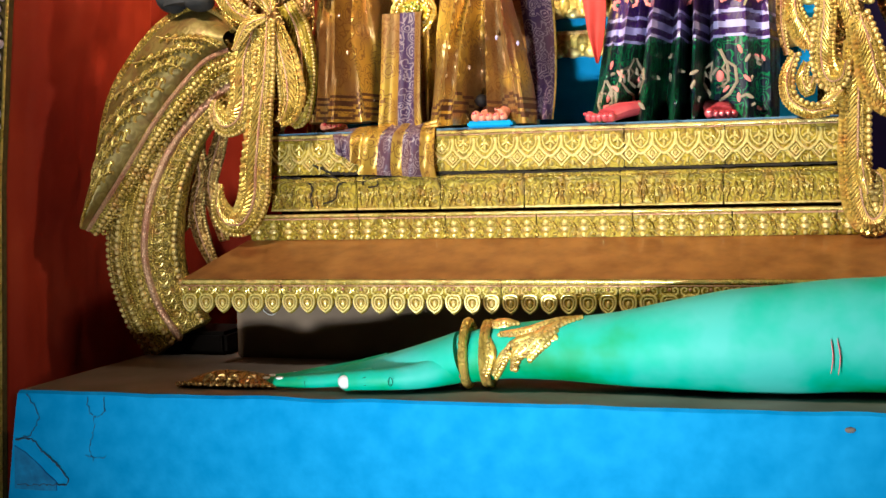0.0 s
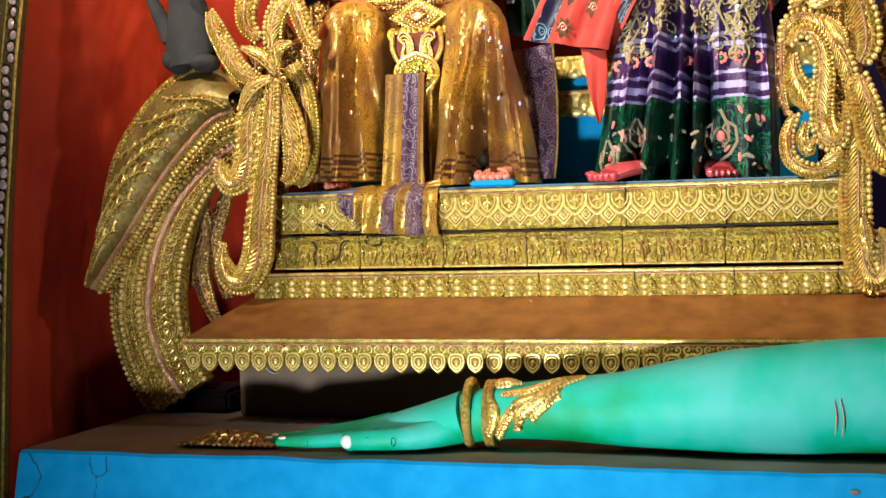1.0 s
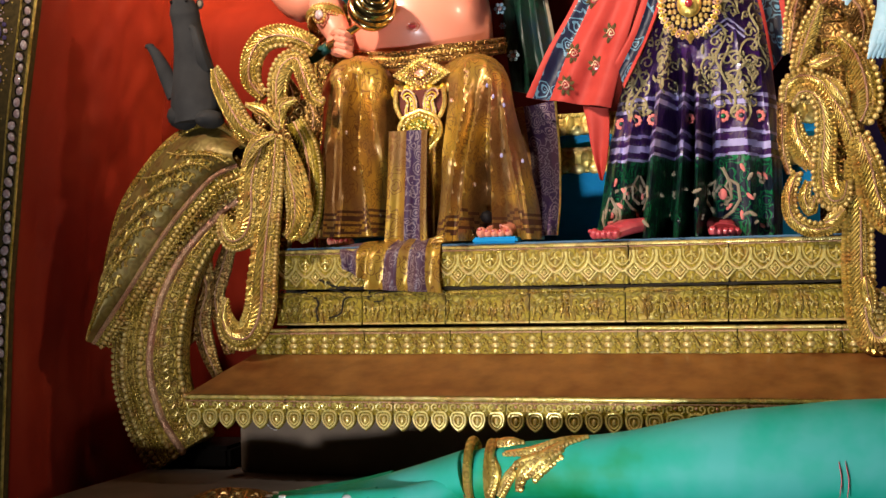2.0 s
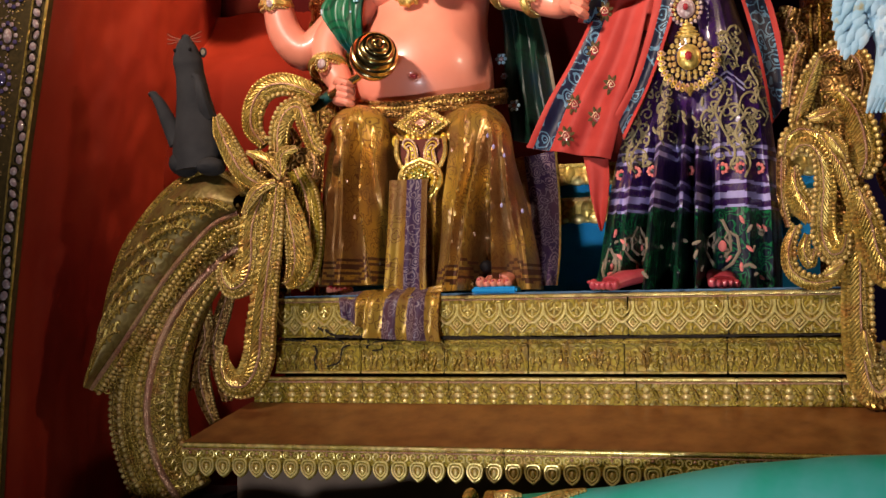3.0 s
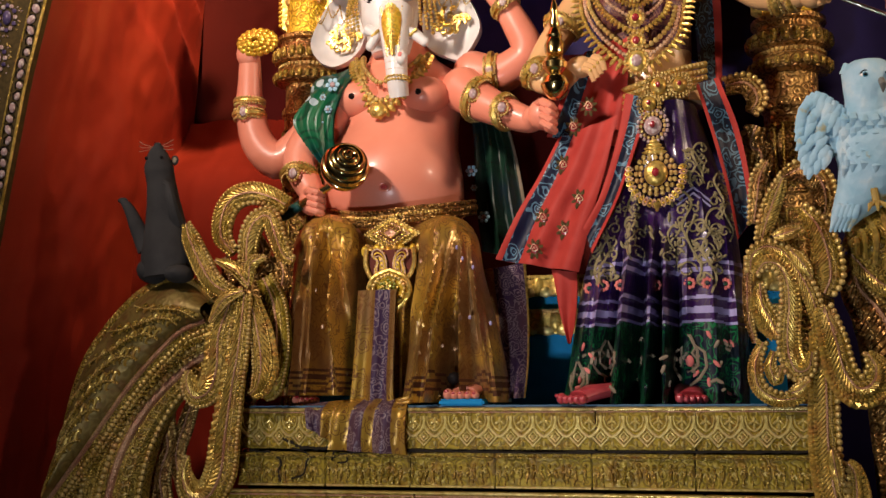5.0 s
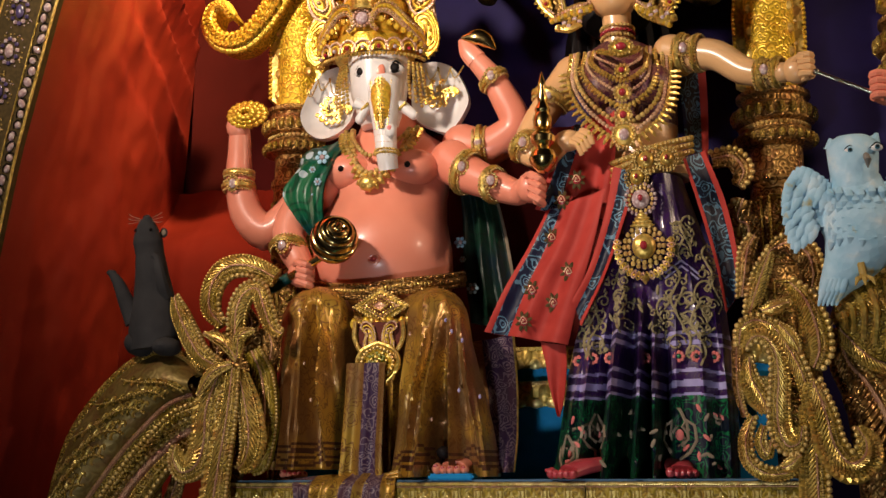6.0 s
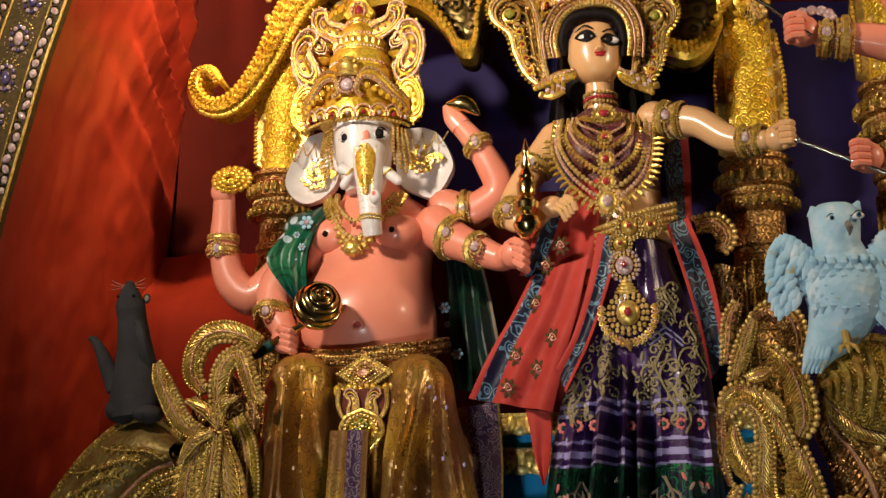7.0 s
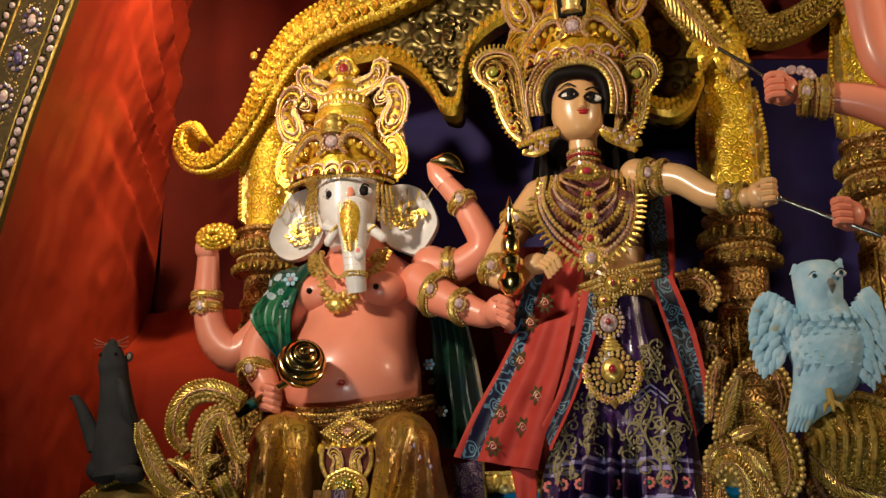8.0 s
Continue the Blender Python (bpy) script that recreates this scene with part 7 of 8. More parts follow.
    limb(g, [(p[0], 3.80 - 0.028 * i, p[1]) for i, p in enumerate(lr)], [0.078, 0.07, 0.062, 0.054, 0.042, 0.038], SKIN_PINK, 22)
    fist(g, (lr[-1][0] + 0.03, 3.64, lr[-1][1]), 0.055, SKIN_PINK, (0.7, -0.3, -0.5))
    bangle(g, (lr[1][0] + 0.01, 3.765, lr[1][1] - 0.005), (1, -0.3, -0.5), 0.07, 0.018)
    bangle(g, (lr[3][0], 3.70, lr[3][1] - 0.002), (1, -0.6, -0.2), 0.052, 0.018)
    # green shawl over the shoulder and behind the hip
    ya = (3.76, 3.68, 3.65, 3.66, 3.70)
    drape(g, [(p[0], q, p[1]) for p, q in zip([(-1.321, 2.766), (-1.368, 2.661), (-1.399, 2.582), (-1.354, 2.499), (-1.296, 2.417)], ya)], [(p[0], q + 0.01, p[1]) for p, q in zip([(-1.178, 2.811), (-1.229, 2.702), (-1.256, 2.594), (-1.257, 2.484), (-1.251, 2.382)], ya)], 0, 2.0, 0.014, [(1.0, SHAWL)])
    g.ball((-1.31, 3.80, 2.715), (0.08, 0.10, 0.062), SHAWL, 16, 10)
    for q, yy, rr in zip([(-1.268, 2.710), (-1.300, 2.666), (-1.279, 2.621), (-1.307, 2.577)] + [(-0.900, 2.492), (-0.839, 2.438), (-0.793, 2.270), (-0.829, 2.376)], (3.672, 3.665, 3.66, 3.66, 3.925, 3.925, 3.915, 3.92), (0.028, 0.014, 0.016, 0.014, 0.022, 0.024, 0.024, 0.014)):
        flower(g, (q[0], yy, q[1]), rr, OWL, GEM, 6)
    # This hanging part takes the darker shawl colour in place of real shade.
    drape(g, [(-0.86, 3.98, 2.70), (-0.84, 3.98, 2.55), (-0.83, 3.96, 2.35), (-0.80, 3.94, 2.15)], [(-0.74, 4.0, 2.70), (-0.69, 4.0, 2.5), (-0.65, 3.98, 2.30), (-0.60, 3.96, 2.13)], 0, 3.0, 0.02, [(0.92, SHAWL_SHADED), (1.0, VINE)])
    # necklaces
    for w, d, r, f in ((0.10, 0.10, 0.009, 0.0), (0.125, 0.15, 0.010, 0.028), (0.10, 0.18, 0.012, 0.03)):
        necklace(g, [(cx - w - 0.01, 3.79, 2.83), (cx - w * 0.85, 3.72, 2.83 - d * 0.55), (cx - 0.01, 3.67, 2.83 - d * 1.25), (cx + w * 0.85, 3.72, 2.83 - d * 0.55), (cx + w, 3.79, 2.83)], r, BEAD, 28, f)
    g.ball((cx - 0.015, 3.66, 2.605), (0.032, 0.016, 0.028), GOLD_FINE, 12, 8)
    # the elephant's head
    (hx, hz), hy = (-1.102, 3.042), 3.80
    g.loft([(hx, hy + 0.02, hz - 0.20, 0.066, 0.08), (hx, hy, hz - 0.14, 0.082, 0.105), (hx, hy - 0.005, hz - 0.09, 0.096, 0.125), (hx, hy, hz - 0.04, 0.104, 0.125), (hx, hy, hz + 0.01, 0.110, 0.13), (hx, hy, hz + 0.06, 0.112, 0.125), (hx, hy, hz + 0.10, 0.104, 0.115)], WHITE, 32)
    tr = [(-1.052, 2.957), (-1.044, 2.891), (-1.034, 2.816), (-1.025, 2.752), (-1.019, 2.688), (-1.016, 2.638)]
    tl = curve([(p[0], q, p[1]) for p, q in zip(tr, (3.70, 3.665, 3.635, 3.615, 3.61, 3.625))], 26)
    tw = lerp_list([0.060, 0.054, 0.044, 0.038, 0.036, 0.033], 26)
    g.tube(tl, tw, WHITE, 20)
    for i in range(14, 26, 2):
        g.tube([tl[i] + Vector((q * tw[i], -tw[i] * math.sqrt(1 - q * q), 0)) for q in (-0.85, -0.45, 0, 0.45, 0.85)], 0.0013, BLUSH, 4)
    # gilt sheath over the trunk's root, and its rings
    g.tube([tl[i] - Vector((0, tw[i] - 0.010, 0)) for i in range(16)], lerp_list([0.026, 0.036, 0.036, 0.031, 0.026, 0.020, 0.012], 15), GOLD_YELLOW, 14, 0.5)
    for i in range(0, 15):
        k = 0.034 * (1 - 0.035 * i)
        for e in (-1, 1):
            q = tl[i] + Vector((e * k * 0.55, -tw[i] - 0.003, 0))
            g.tube([q, q + Vector((-e * k * 0.4, -0.004, 0.010)), q + Vector((-e * k * 0.5, -0.002, -0.004))], 0.0042, GOLD_FINE, 6)
            g.ball(tl[i] + Vector((e * k * 1.02, -tw[i] * 0.80, 0)), (0.006, 0.006, 0.007), GOLD_FINE, 6, 4)
    for i in (20, 21):
        g.beads([tl[i] + Vector(((tw[i] + 0.002) * math.cos(a), (tw[i] + 0.002) * math.sin(a), 0)) for a in (2 * math.pi * k / 18 for k in range(19))], 0.005, 0.010, GOLD_FINE, 6, 4)
    nose = Vector((-0.996, 3.575, 2.756))
    g.ball(nose, (0.020, 0.018, 0.024), WHITE, 12, 8)
    g.ball(nose + Vector((0.0, -0.014, 0.006)), (0.008, 0.006, 0.010), PINKPRINT, 8, 6)
    mark = (-1.071, 3.012)
    g.ball((mark[0], 3.688, mark[1]), (0.022, 0.010, 0.032), SKIN_PINK, 14, 10)
    for s, e in ((-1, (-1.137, 3.013)), (1, (-1.011, 3.017))):
        g.ball((e[0], 3.705, e[1]), (0.029, 0.024, 0.020), WHITE, 16, 10)
        g.ball((e[0] - s * 0.002, 3.686, e[1]), (0.017, 0.009, 0.017), INK, 12, 8)
        # A small white ball makes the glint on each pupil.
        g.ball((e[0] - 0.003, 3.681, e[1] + 0.004), (0.003, 0.002, 0.003), WHITE, 6, 5)
        for dz, r in ((0.023, 0.0036), (-0.019, 0.0022)):
            g.tube(curve([(e[0] - 0.027, 3.702, e[1] - 0.002), (e[0], 3.683, e[1] + dz), (e[0] + 0.027, 3.702, e[1] + 0.002)], 8), r, INK, 6)
        tusk = [(-1.109, 2.874), (-1.133, 2.834)] if s < 0 else [(-0.976, 2.866), (-0.941, 2.836)]
        g.tube(xz([(hx + s * 0.045, tusk[0][1] + 0.02)] + tusk, 3.67), [0.022, 0.021, 0.017], WHITE, 12)
        g.ball((tusk[-1][0], 3.67, tusk[-1][1]), 0.017, WHITE, 10, 7)
        g.tube([(tusk[0][0] - 0.014, 3.655, tusk[0][1] - 0.012), (tusk[0][0] + 0.014, 3.650, tusk[0][1] + 0.010)], 0.006, GOLD_FINE, 7)
        # strands of gilt beads beside the face
        top, low = ([(-1.200, 3.057), (-1.191, 2.907)] if s < 0 else [(-0.972, 3.048), (-0.965, 2.904)])
        for k in range(4):
            o = s * 0.011 * k
            g.beads(curve([(top[0] + o, 3.72 + 0.012 * k, top[1]), ((top[0] + low[0]) / 2 + o * 1.4, 3.705 + 0.012 * k, (top[1] + low[1]) / 2), (low[0] + o * 1.6, 3.72 + 0.012 * k, low[1] - 0.012 * (k % 3))], 12), 0.0068, 0.0135, GOLD_FINE, 6, 4)
    for pts, fl, mid in (([(-1.280, 3.101), (-1.339, 3.078), (-1.390, 2.998), (-1.418, 2.921), (-1.390, 2.860), (-1.338, 2.829), (-1.279, 2.842), (-1.226, 2.887), (-1.203, 2.964), (-1.214, 3.049)], -1, (-1.294, 2.935)), ([(-0.956, 3.087), (-0.893, 3.085), (-0.834, 3.048), (-0.788, 2.952), (-0.802, 2.890), (-0.858, 2.821), (-0.918, 2.836), (-0.978, 2.874), (-0.999, 2.958), (-0.990, 3.046)], 1, (-0.898, 2.968))):
        edge = curve(xz(pts + pts[:1], 3.86), 40)[:-1]
        c = sum(edge, Vector()) / len(edge)
        rows = []
        for q, dy in ((0.98, 0.03), (1.02, 0.004), (0.985, -0.012), (0.93, -0.008), (0.80, 0.010), (0.5, 0.022), (0.25, 0.020), (0.02, 0.016)):
            rows.append([c + (p - c) * q + Vector((0, dy, 0)) for p in edge])
        g.grid(rows, WHITE, True, True)
        rng = random.Random(5)
        for k in range(34):
            a, r = rng.uniform(0, 6.28), 0.062 * math.sqrt(rng.uniform(0.0, 1.0))
            p = Vector((mid[0] + 1.15 * r * math.cos(a), 3.852, mid[1] + 0.75 * r * math.sin(a)))
            g.tube([p + Vector((0.016 * q * math.cos(a + 2.2 * q), -0.004 * q, 0.014 * q * math.sin(a + 2.2 * q))) for q in (0, 0.4, 0.8, 1.2)], [0.008, 0.007, 0.006, 0.003], GOLD_FINE if k % 3 else GOLD_YELLOW, 6)
        for k in range(4):
            x0 = c.x - 0.085 + 0.045 * k
            sw = curve([(x0, 3.838, c.z + 0.105 - 0.01 * abs(k - 1.5)), (x0 + 0.02, 3.832, c.z + 0.035 + 0.02 * (k % 2)), (x0 + 0.05, 3.838, c.z + 0.10)], 12)
            g.beads(sw, 0.0036, 0.0078, GOLD_FINE, 6, 4)
    crown(g, (-1.119, 3.80, 3.085), 0.475, 0.475)
    ob = part("seated_statue", g, None, base=(cx, 3.8, 1.62))
    tagged(ob, "painted elephant-headed seated statue in mustard satin with gilt jewellery", "statue")
    # the mace in its fist
    base = thing("mace", (-1.25, 3.52, 2.35), "polished brass mace with ringed head and green handle", "mace")
    m = (-1.152, 2.374)
    ax = Vector((0.45, -0.80, 0.36))
    turn = ax.normalized().to_track_quat("Z", "X").to_matrix()
    prof = []
    for i in range(61):
        a = radians(14 + 164 * i / 60)
        dent = 0.0
        if a > radians(80):
            dent = 0.006 * max(0.0, math.cos((a - radians(80)) / radians(100) * 5.0 * 2 * math.pi + math.pi)) ** 0.5 if math.cos((a - radians(80)) / radians(100) * 10 * math.pi + math.pi) > 0 else 0.0
        prof.append(((0.078 - dent) * math.sin(a), -(0.078 - dent) * math.cos(a)))
    prof += [(0.010, 0.080), (0.009, 0.090), (0.001, 0.100)]
    g = Geo(BRASS).lathe(prof, (m[0], 3.47, m[1]), BRASS, 36, turn)
    part("head", g, base, "ringed brass head")
    a = Vector((m[0], 3.47, m[1])) - ax.normalized() * 0.07
    b = Vector((ll[-1][0] - 0.01, 3.55, ll[-1][1] - 0.03))
    ax = a - b
    g = Geo(BRASS).tube([a, b], 0.013, BRASS, 12)
    part("shaft", g, base)
    c = b - ax.normalized() * 0.12
    part("grip", Geo(SHAWL).tube([b, b.lerp(c, 0.5), c], [0.018, 0.02, 0.008], SHAWL, 12), base, "green wrapped grip")


def build_standing_statue():
    g = Geo(SKIN_CREAM)
    cx = -0.215
    # skirt with deep folds, banded by height
    def band(z):
        if z < 1.86:
            return GREENHEM
        if z < 1.868 or 1.888 < z < 1.908 or 1.932 < z < 1.942 or 2.015 < z < 2.028 or 2.046 < z < 2.058:
            return LILAC
        return PURPLE
    edge_l = [(-0.220, 2.573), (-0.287, 2.390), (-0.365, 2.219), (-0.407, 2.104), (-0.439, 1.977), (-0.465, 1.827), (-0.486, 1.701), (-0.506, 1.623)]
    edge_r = [(-0.057, 2.561), (-0.001, 2.372), (0.048, 2.198), (0.063, 2.084), (0.073, 1.960), (0.080, 1.815), (0.079, 1.693), (0.077, 1.618)]
    pleats = [(-0.227, 2.361), (-0.317, 1.629), (-0.190, 2.212), (-0.221, 1.628), (-0.157, 2.166), (-0.168, 1.628), (-0.336, 2.175), (-0.397, 1.630), (-0.384, 2.008), (-0.452, 1.636), (0.041, 2.124), (0.052, 1.626), (-0.212, 2.214), (-0.267, 1.629), (-0.173, 2.178), (-0.193, 1.628), (-0.123, 2.153), (-0.134, 1.627), (-0.274, 2.217), (-0.353, 1.630), (-0.019, 2.237), (-0.021, 1.626)]
    shape = [(0.050, 0.026), (0.050, 0.015), (0.050, 0.015), (0.036, 0.024), (0.030, 0.022), (0.020, 0.02), (-0.060, 0.018), (-0.060, 0.014), (-0.055, 0.014), (-0.035, 0.018), (0.012, 0.06)]
    skirt = folded(g, edge_l, edge_r, 3.74, (0.12, 0.185),
                   [(*pleats[2 * i], *pleats[2 * i + 1], *e) for i, e in enumerate(shape)], PURPLE, lambda x, z: band(z + 0.005 * math.sin(x * 30)), 240, 220)
    def front(x, z):
        return on_cloth(skirt, x, z)
    for k in range(9):
        x = -0.40 + 0.052 * k
        if -0.30 < x < -0.12 and k % 2:
            continue
        flower(g, front(x, 1.982), 0.021, PINKPRINT, GREENHEM)
    rng = random.Random(11)
    def vine(p, s, mat, r):
        for e in (-1, 1):
            g.tube([Vector((p[0] + e * s * a, front(p[0] + e * s * a, p[1] + s * b).y, p[1] + s * b)) for a, b in ((0.0, -1.0), (0.35, -0.75), (0.62, -0.3), (0.55, 0.25), (0.25, 0.45), (0.10, 0.2), (0.25, 0.0), (0.36, 0.12))], r, mat, 5, 0.5)
            g.tube([Vector((p[0] + e * s * a, front(p[0] + e * s * a, p[1] + s * b).y, p[1] + s * b)) for a, b in ((0.05, -0.5), (0.3, -0.25), (0.28, 0.3), (0.02, 0.9))], r, mat, 5, 0.5)
        g.ball(front(p[0], p[1] - 0.1 * s), (s * 0.16, 0.004, s * 0.22), PINKPRINT if mat is VINE else mat, 8, 5)
    def stem(pts, r, mat):
        g.tube([front(p.x, p.z) for p in curve([(q[0], 0, q[1]) for q in pts], 26)], r, mat, 5, 0.5)

    def scroll_vine(c, s, flip, mat, r):
        """A tall curling vine: a stem, opposed spirals and leaves."""
        at = lambda a, b: (c[0] + flip * s * a, c[1] + s * b)
        stem([at(0.1, -1.6), at(0.35, -0.9), at(0.05, -0.2), at(-0.25, 0.5), at(0.0, 1.1), at(0.4, 1.25), at(0.6, 0.95), at(0.42, 0.72), at(0.28, 0.9)], r * 1.5, mat)
        for ox, oz, q, e in ((-0.25, -1.0, 0.42, 1), (0.35, 0.1, 0.36, -1), (-0.45, 0.2, 0.28, 1), (0.42, -0.55, 0.26, -1)):
            stem([at(ox + e * q * (1 - 0.75 * k / 13) * math.cos(0.55 * k), oz + q * (1 - 0.75 * k / 13) * math.sin(0.55 * k)) for k in range(14)], r * 1.2, mat)
        for k in range(13):
            a, b = rng.uniform(-0.7, 0.7), rng.uniform(-1.5, 1.4)
            g.ball(front(*at(a, b)), (s * 0.075, 0.003, s * 0.17), mat, 6, 4, Matrix.Rotation(rng.uniform(-1.2, 1.2), 3, "Y"))

    for x, z, q in ((-0.095, 1.755, 0.080), (-0.345, 1.76, 0.06), (-0.43, 1.70, 0.055)):
        vine((x, z), q, VINE, 0.0052)
    for k in range(46):
        x = rng.uniform(-0.46, 0.03)
        g.ball(front(x, rng.uniform(1.65, 1.83)), (0.006, 0.003, 0.015), rng.choice((VINE, VINE, PINKPRINT)), 6, 4, Matrix.Rotation(rng.uniform(-1.2, 1.2), 3, "Y"))
    for c, q, e in zip([(-0.031, 2.057), (-0.345, 2.071), (-0.089, 2.205), (-0.260, 2.215), (0.030, 2.190), (-0.300, 2.348), (-0.064, 2.350)], (0.066, 0.058, 0.05, 0.042, 0.045, 0.04, 0.045), (1, -1, -1, 1, 1, 1, -1)):
        scroll_vine(c, q, e, VINE_GOLD, 0.0027)
    for (x, z), q in zip([(-0.357, 2.105), (-0.252, 2.134), (-0.076, 2.093), (-0.021, 2.145), (-0.327, 2.216), (-0.058, 2.368), (0.004, 2.287), (-0.139, 2.107)], (0.075, 0.05, 0.07, 0.06, 0.05, 0.05, 0.045, 0.045)):
        scroll_vine((x, z), q, 1 if x > -0.15 else -1, VINE_GOLD, 0.0026)
    for k in range(24):
        x, z = rng.uniform(-0.30, -0.13), rng.uniform(2.08, 2.4)
        g.ball(front(x, z), (0.005, 0.003, 0.016), VINE_GOLD, 6, 4, Matrix.Rotation(rng.uniform(-0.7, 0.7), 3, "Y"))
    for dz in (0, 0.018):
        for x0 in (-0.07,):
            g.tube([front(x0 - 0.05, 2.225 + dz), front(x0, 2.265 + dz), front(x0 + 0.05, 2.225 + dz)], 0.004, LILAC, 5)
    foot(g, (-0.43, 3.44, 1.622), 0.17, 0.045, FOOT_RED, 0.75)
    foot(g, (-0.09, 3.515, 1.622), 0.13, 0.044, FOOT_RED, -0.2)
    # body
    g.loft([(-0.155, 3.76, 2.58, 0.14, 0.10), (-0.165, 3.77, 2.64, 0.122, 0.09), (-0.185, 3.78, 2.72, 0.118, 0.09), (-0.20, 3.78, 2.79, 0.135, 0.10)], SKIN_CREAM, 26)
    g.loft([(-0.20, 3.78, 2.76, 0.135, 0.105), (-0.215, 3.775, 2.84, 0.150, 0.12), (-0.225, 3.78, 2.92, 0.160, 0.115), (-0.235, 3.79, 2.99, 0.165, 0.10), (-0.245, 3.80, 3.04, 0.12, 0.075), (-0.25, 3.80, 3.07, 0.07, 0.06)], BLOUSE, 28)
    for s in (-1, 1):
        g.ball((-0.222 + s * 0.075, 3.69, 2.885), (0.075, 0.07, 0.07), BLOUSE, 16, 10)
    g.loft([(-0.25, 3.79, 3.03, 0.055, 0.055), (-0.255, 3.78, 3.10, 0.046, 0.046), (-0.255, 3.775, 3.17, 0.05, 0.05)], SKIN_CREAM, 18)
    for k in range(3):
        g.beads([(-0.254 + 0.054 * math.cos(a), 3.782 + 0.054 * math.sin(a), 3.085 + 0.017 * k) for a in (2 * math.pi * i / 24 for i in range(25))], 0.007, 0.0135, BEAD if k != 1 else RUBY, 6, 4)
    # face
    f = (-0.254, 3.251)
    fx, fz = f
    fy = 3.755
    hd = fx - 0.012
    g.loft([(hd + 0.008, fy - 0.004, fz - 0.098, 0.020, 0.026), (hd + 0.007, fy - 0.008, fz - 0.090, 0.042, 0.052), (hd + 0.005, fy - 0.004, fz - 0.072, 0.064, 0.076), (hd + 0.002, fy, fz - 0.04, 0.083, 0.086), (hd, fy, fz - 0.005, 0.091, 0.092), (hd, fy, fz + 0.03, 0.091, 0.092), (hd, fy, fz + 0.06, 0.088, 0.09), (hd, fy, fz + 0.10, 0.072, 0.075), (hd, fy + 0.01, fz + 0.125, 0.04, 0.04)], SKIN_CREAM, 36)
    yf = fy - 0.088
    for s, (ex, ez) in ((-1, (-0.283, 3.295)), (1, (-0.207, 3.283))):
        def skin(x, z, lift):
            """A point on the face's front at x and z."""
            return (x, fy - 0.092 * math.sqrt(max(0.05, 1 - ((x - hd) / 0.092) ** 2)) - lift, z)
        g.ball(skin(ex, ez, -0.008), (0.030, 0.014, 0.0135), WHITE, 14, 8)
        g.ball(skin(ex - s * 0.002, ez + 0.001, 0.004), (0.0125, 0.005, 0.0125), INK, 10, 7)
        g.tube(curve([skin(ex - s * 0.030, ez - 0.003, 0.001), skin(ex - s * 0.008, ez + 0.014, 0.003), skin(ex + s * 0.016, ez + 0.013, 0.003), skin(ex + s * 0.040, ez + 0.006, 0.001)], 14), lerp_list([0.004, 0.0085, 0.0085, 0.004], 14), INK, 8, 0.5)
        g.tube(curve([skin(ex - s * 0.030, ez - 0.003, 0.001), skin(ex - s * 0.006, ez - 0.013, 0.003), skin(ex + s * 0.016, ez - 0.010, 0.003), skin(ex + s * 0.040, ez + 0.006, 0.001)], 14), lerp_list([0.004, 0.0085, 0.007, 0.004], 14), INK, 8, 0.5)
        g.tube(curve([skin(ex - s * 0.022, ez + 0.026, 0.0), skin(ex + s * 0.006, ez + 0.040, 0.0), skin(ex + s * 0.042, ez + 0.026, 0.0)], 10), lerp_list([0.003, 0.004, 0.0015], 10), INK, 6, 0.6)
    nx, nz = (-0.241, 3.248)
    g.tube(curve([(nx - 0.002, yf + 0.012, nz + 0.060), (nx, yf + 0.0, nz + 0.022), (nx, yf - 0.013, nz), (nx, yf + 0.002, nz - 0.010)], 10), lerp_list([0.006, 0.008, 0.011, 0.006], 10), SKIN_CREAM, 10)
    for s in (-1, 1):
        g.ball((nx + s * 0.010, yf - 0.002, nz - 0.002), (0.0075, 0.008, 0.006), SKIN_CREAM, 8, 6)
    lx, lz = (-0.241, 3.235)
    g.ball((lx, yf + 0.004, lz), (0.023, 0.011, 0.0055), LIP, 12, 6)
    g.ball((lx, yf + 0.005, lz - 0.008), (0.017, 0.011, 0.006), LIP, 12, 6)
    tx, tz = (-0.244, 3.314)
    g.ball((tx, yf + 0.008, tz), (0.0055, 0.004, 0.007), LIP, 8, 5)
    # hair swept back under a gilt brow arch
    brow = [(-0.365, 3.259), (-0.371, 3.317), (-0.349, 3.373), (-0.310, 3.393), (-0.249, 3.393), (-0.196, 3.379), (-0.168, 3.338), (-0.161, 3.286), (-0.167, 3.240)]
    g.tube(curve([(p[0], 3.735 - 0.03 * math.sin(math.pi * i / 8), p[1]) for i, p in enumerate(brow)], 30), lerp_list([0.014, 0.021, 0.021, 0.019, 0.018, 0.018, 0.019, 0.018, 0.012], 30), INK, 10)
    rim = [(-0.386, 3.251), (-0.394, 3.320), (-0.368, 3.385), (-0.320, 3.417), (-0.247, 3.424), (-0.184, 3.403), (-0.148, 3.352), (-0.139, 3.289), (-0.146, 3.233)]
    for o, mt, r in ((0.0, GOLD_FINE, 0.010), (0.017, BLUSH, 0.005), (0.030, GOLD_DARK, 0.009), (0.046, BLUSH, 0.005)):
        c = Vector((fx, 0, fz))
        ln = curve([Vector((p[0], 3.72 - 0.03 * math.sin(math.pi * i / 8), p[1])) + (Vector((p[0], 0, p[1])) - c).normalized() * o for i, p in enumerate(rim)], 40)
        g.tube(ln, r, mt, 8)
        g.beads([p - Vector((0, r, 0)) for p in ln], r * 0.62, r * 1.4, BEAD if mt is not BLUSH else BLUSH, 6, 4)
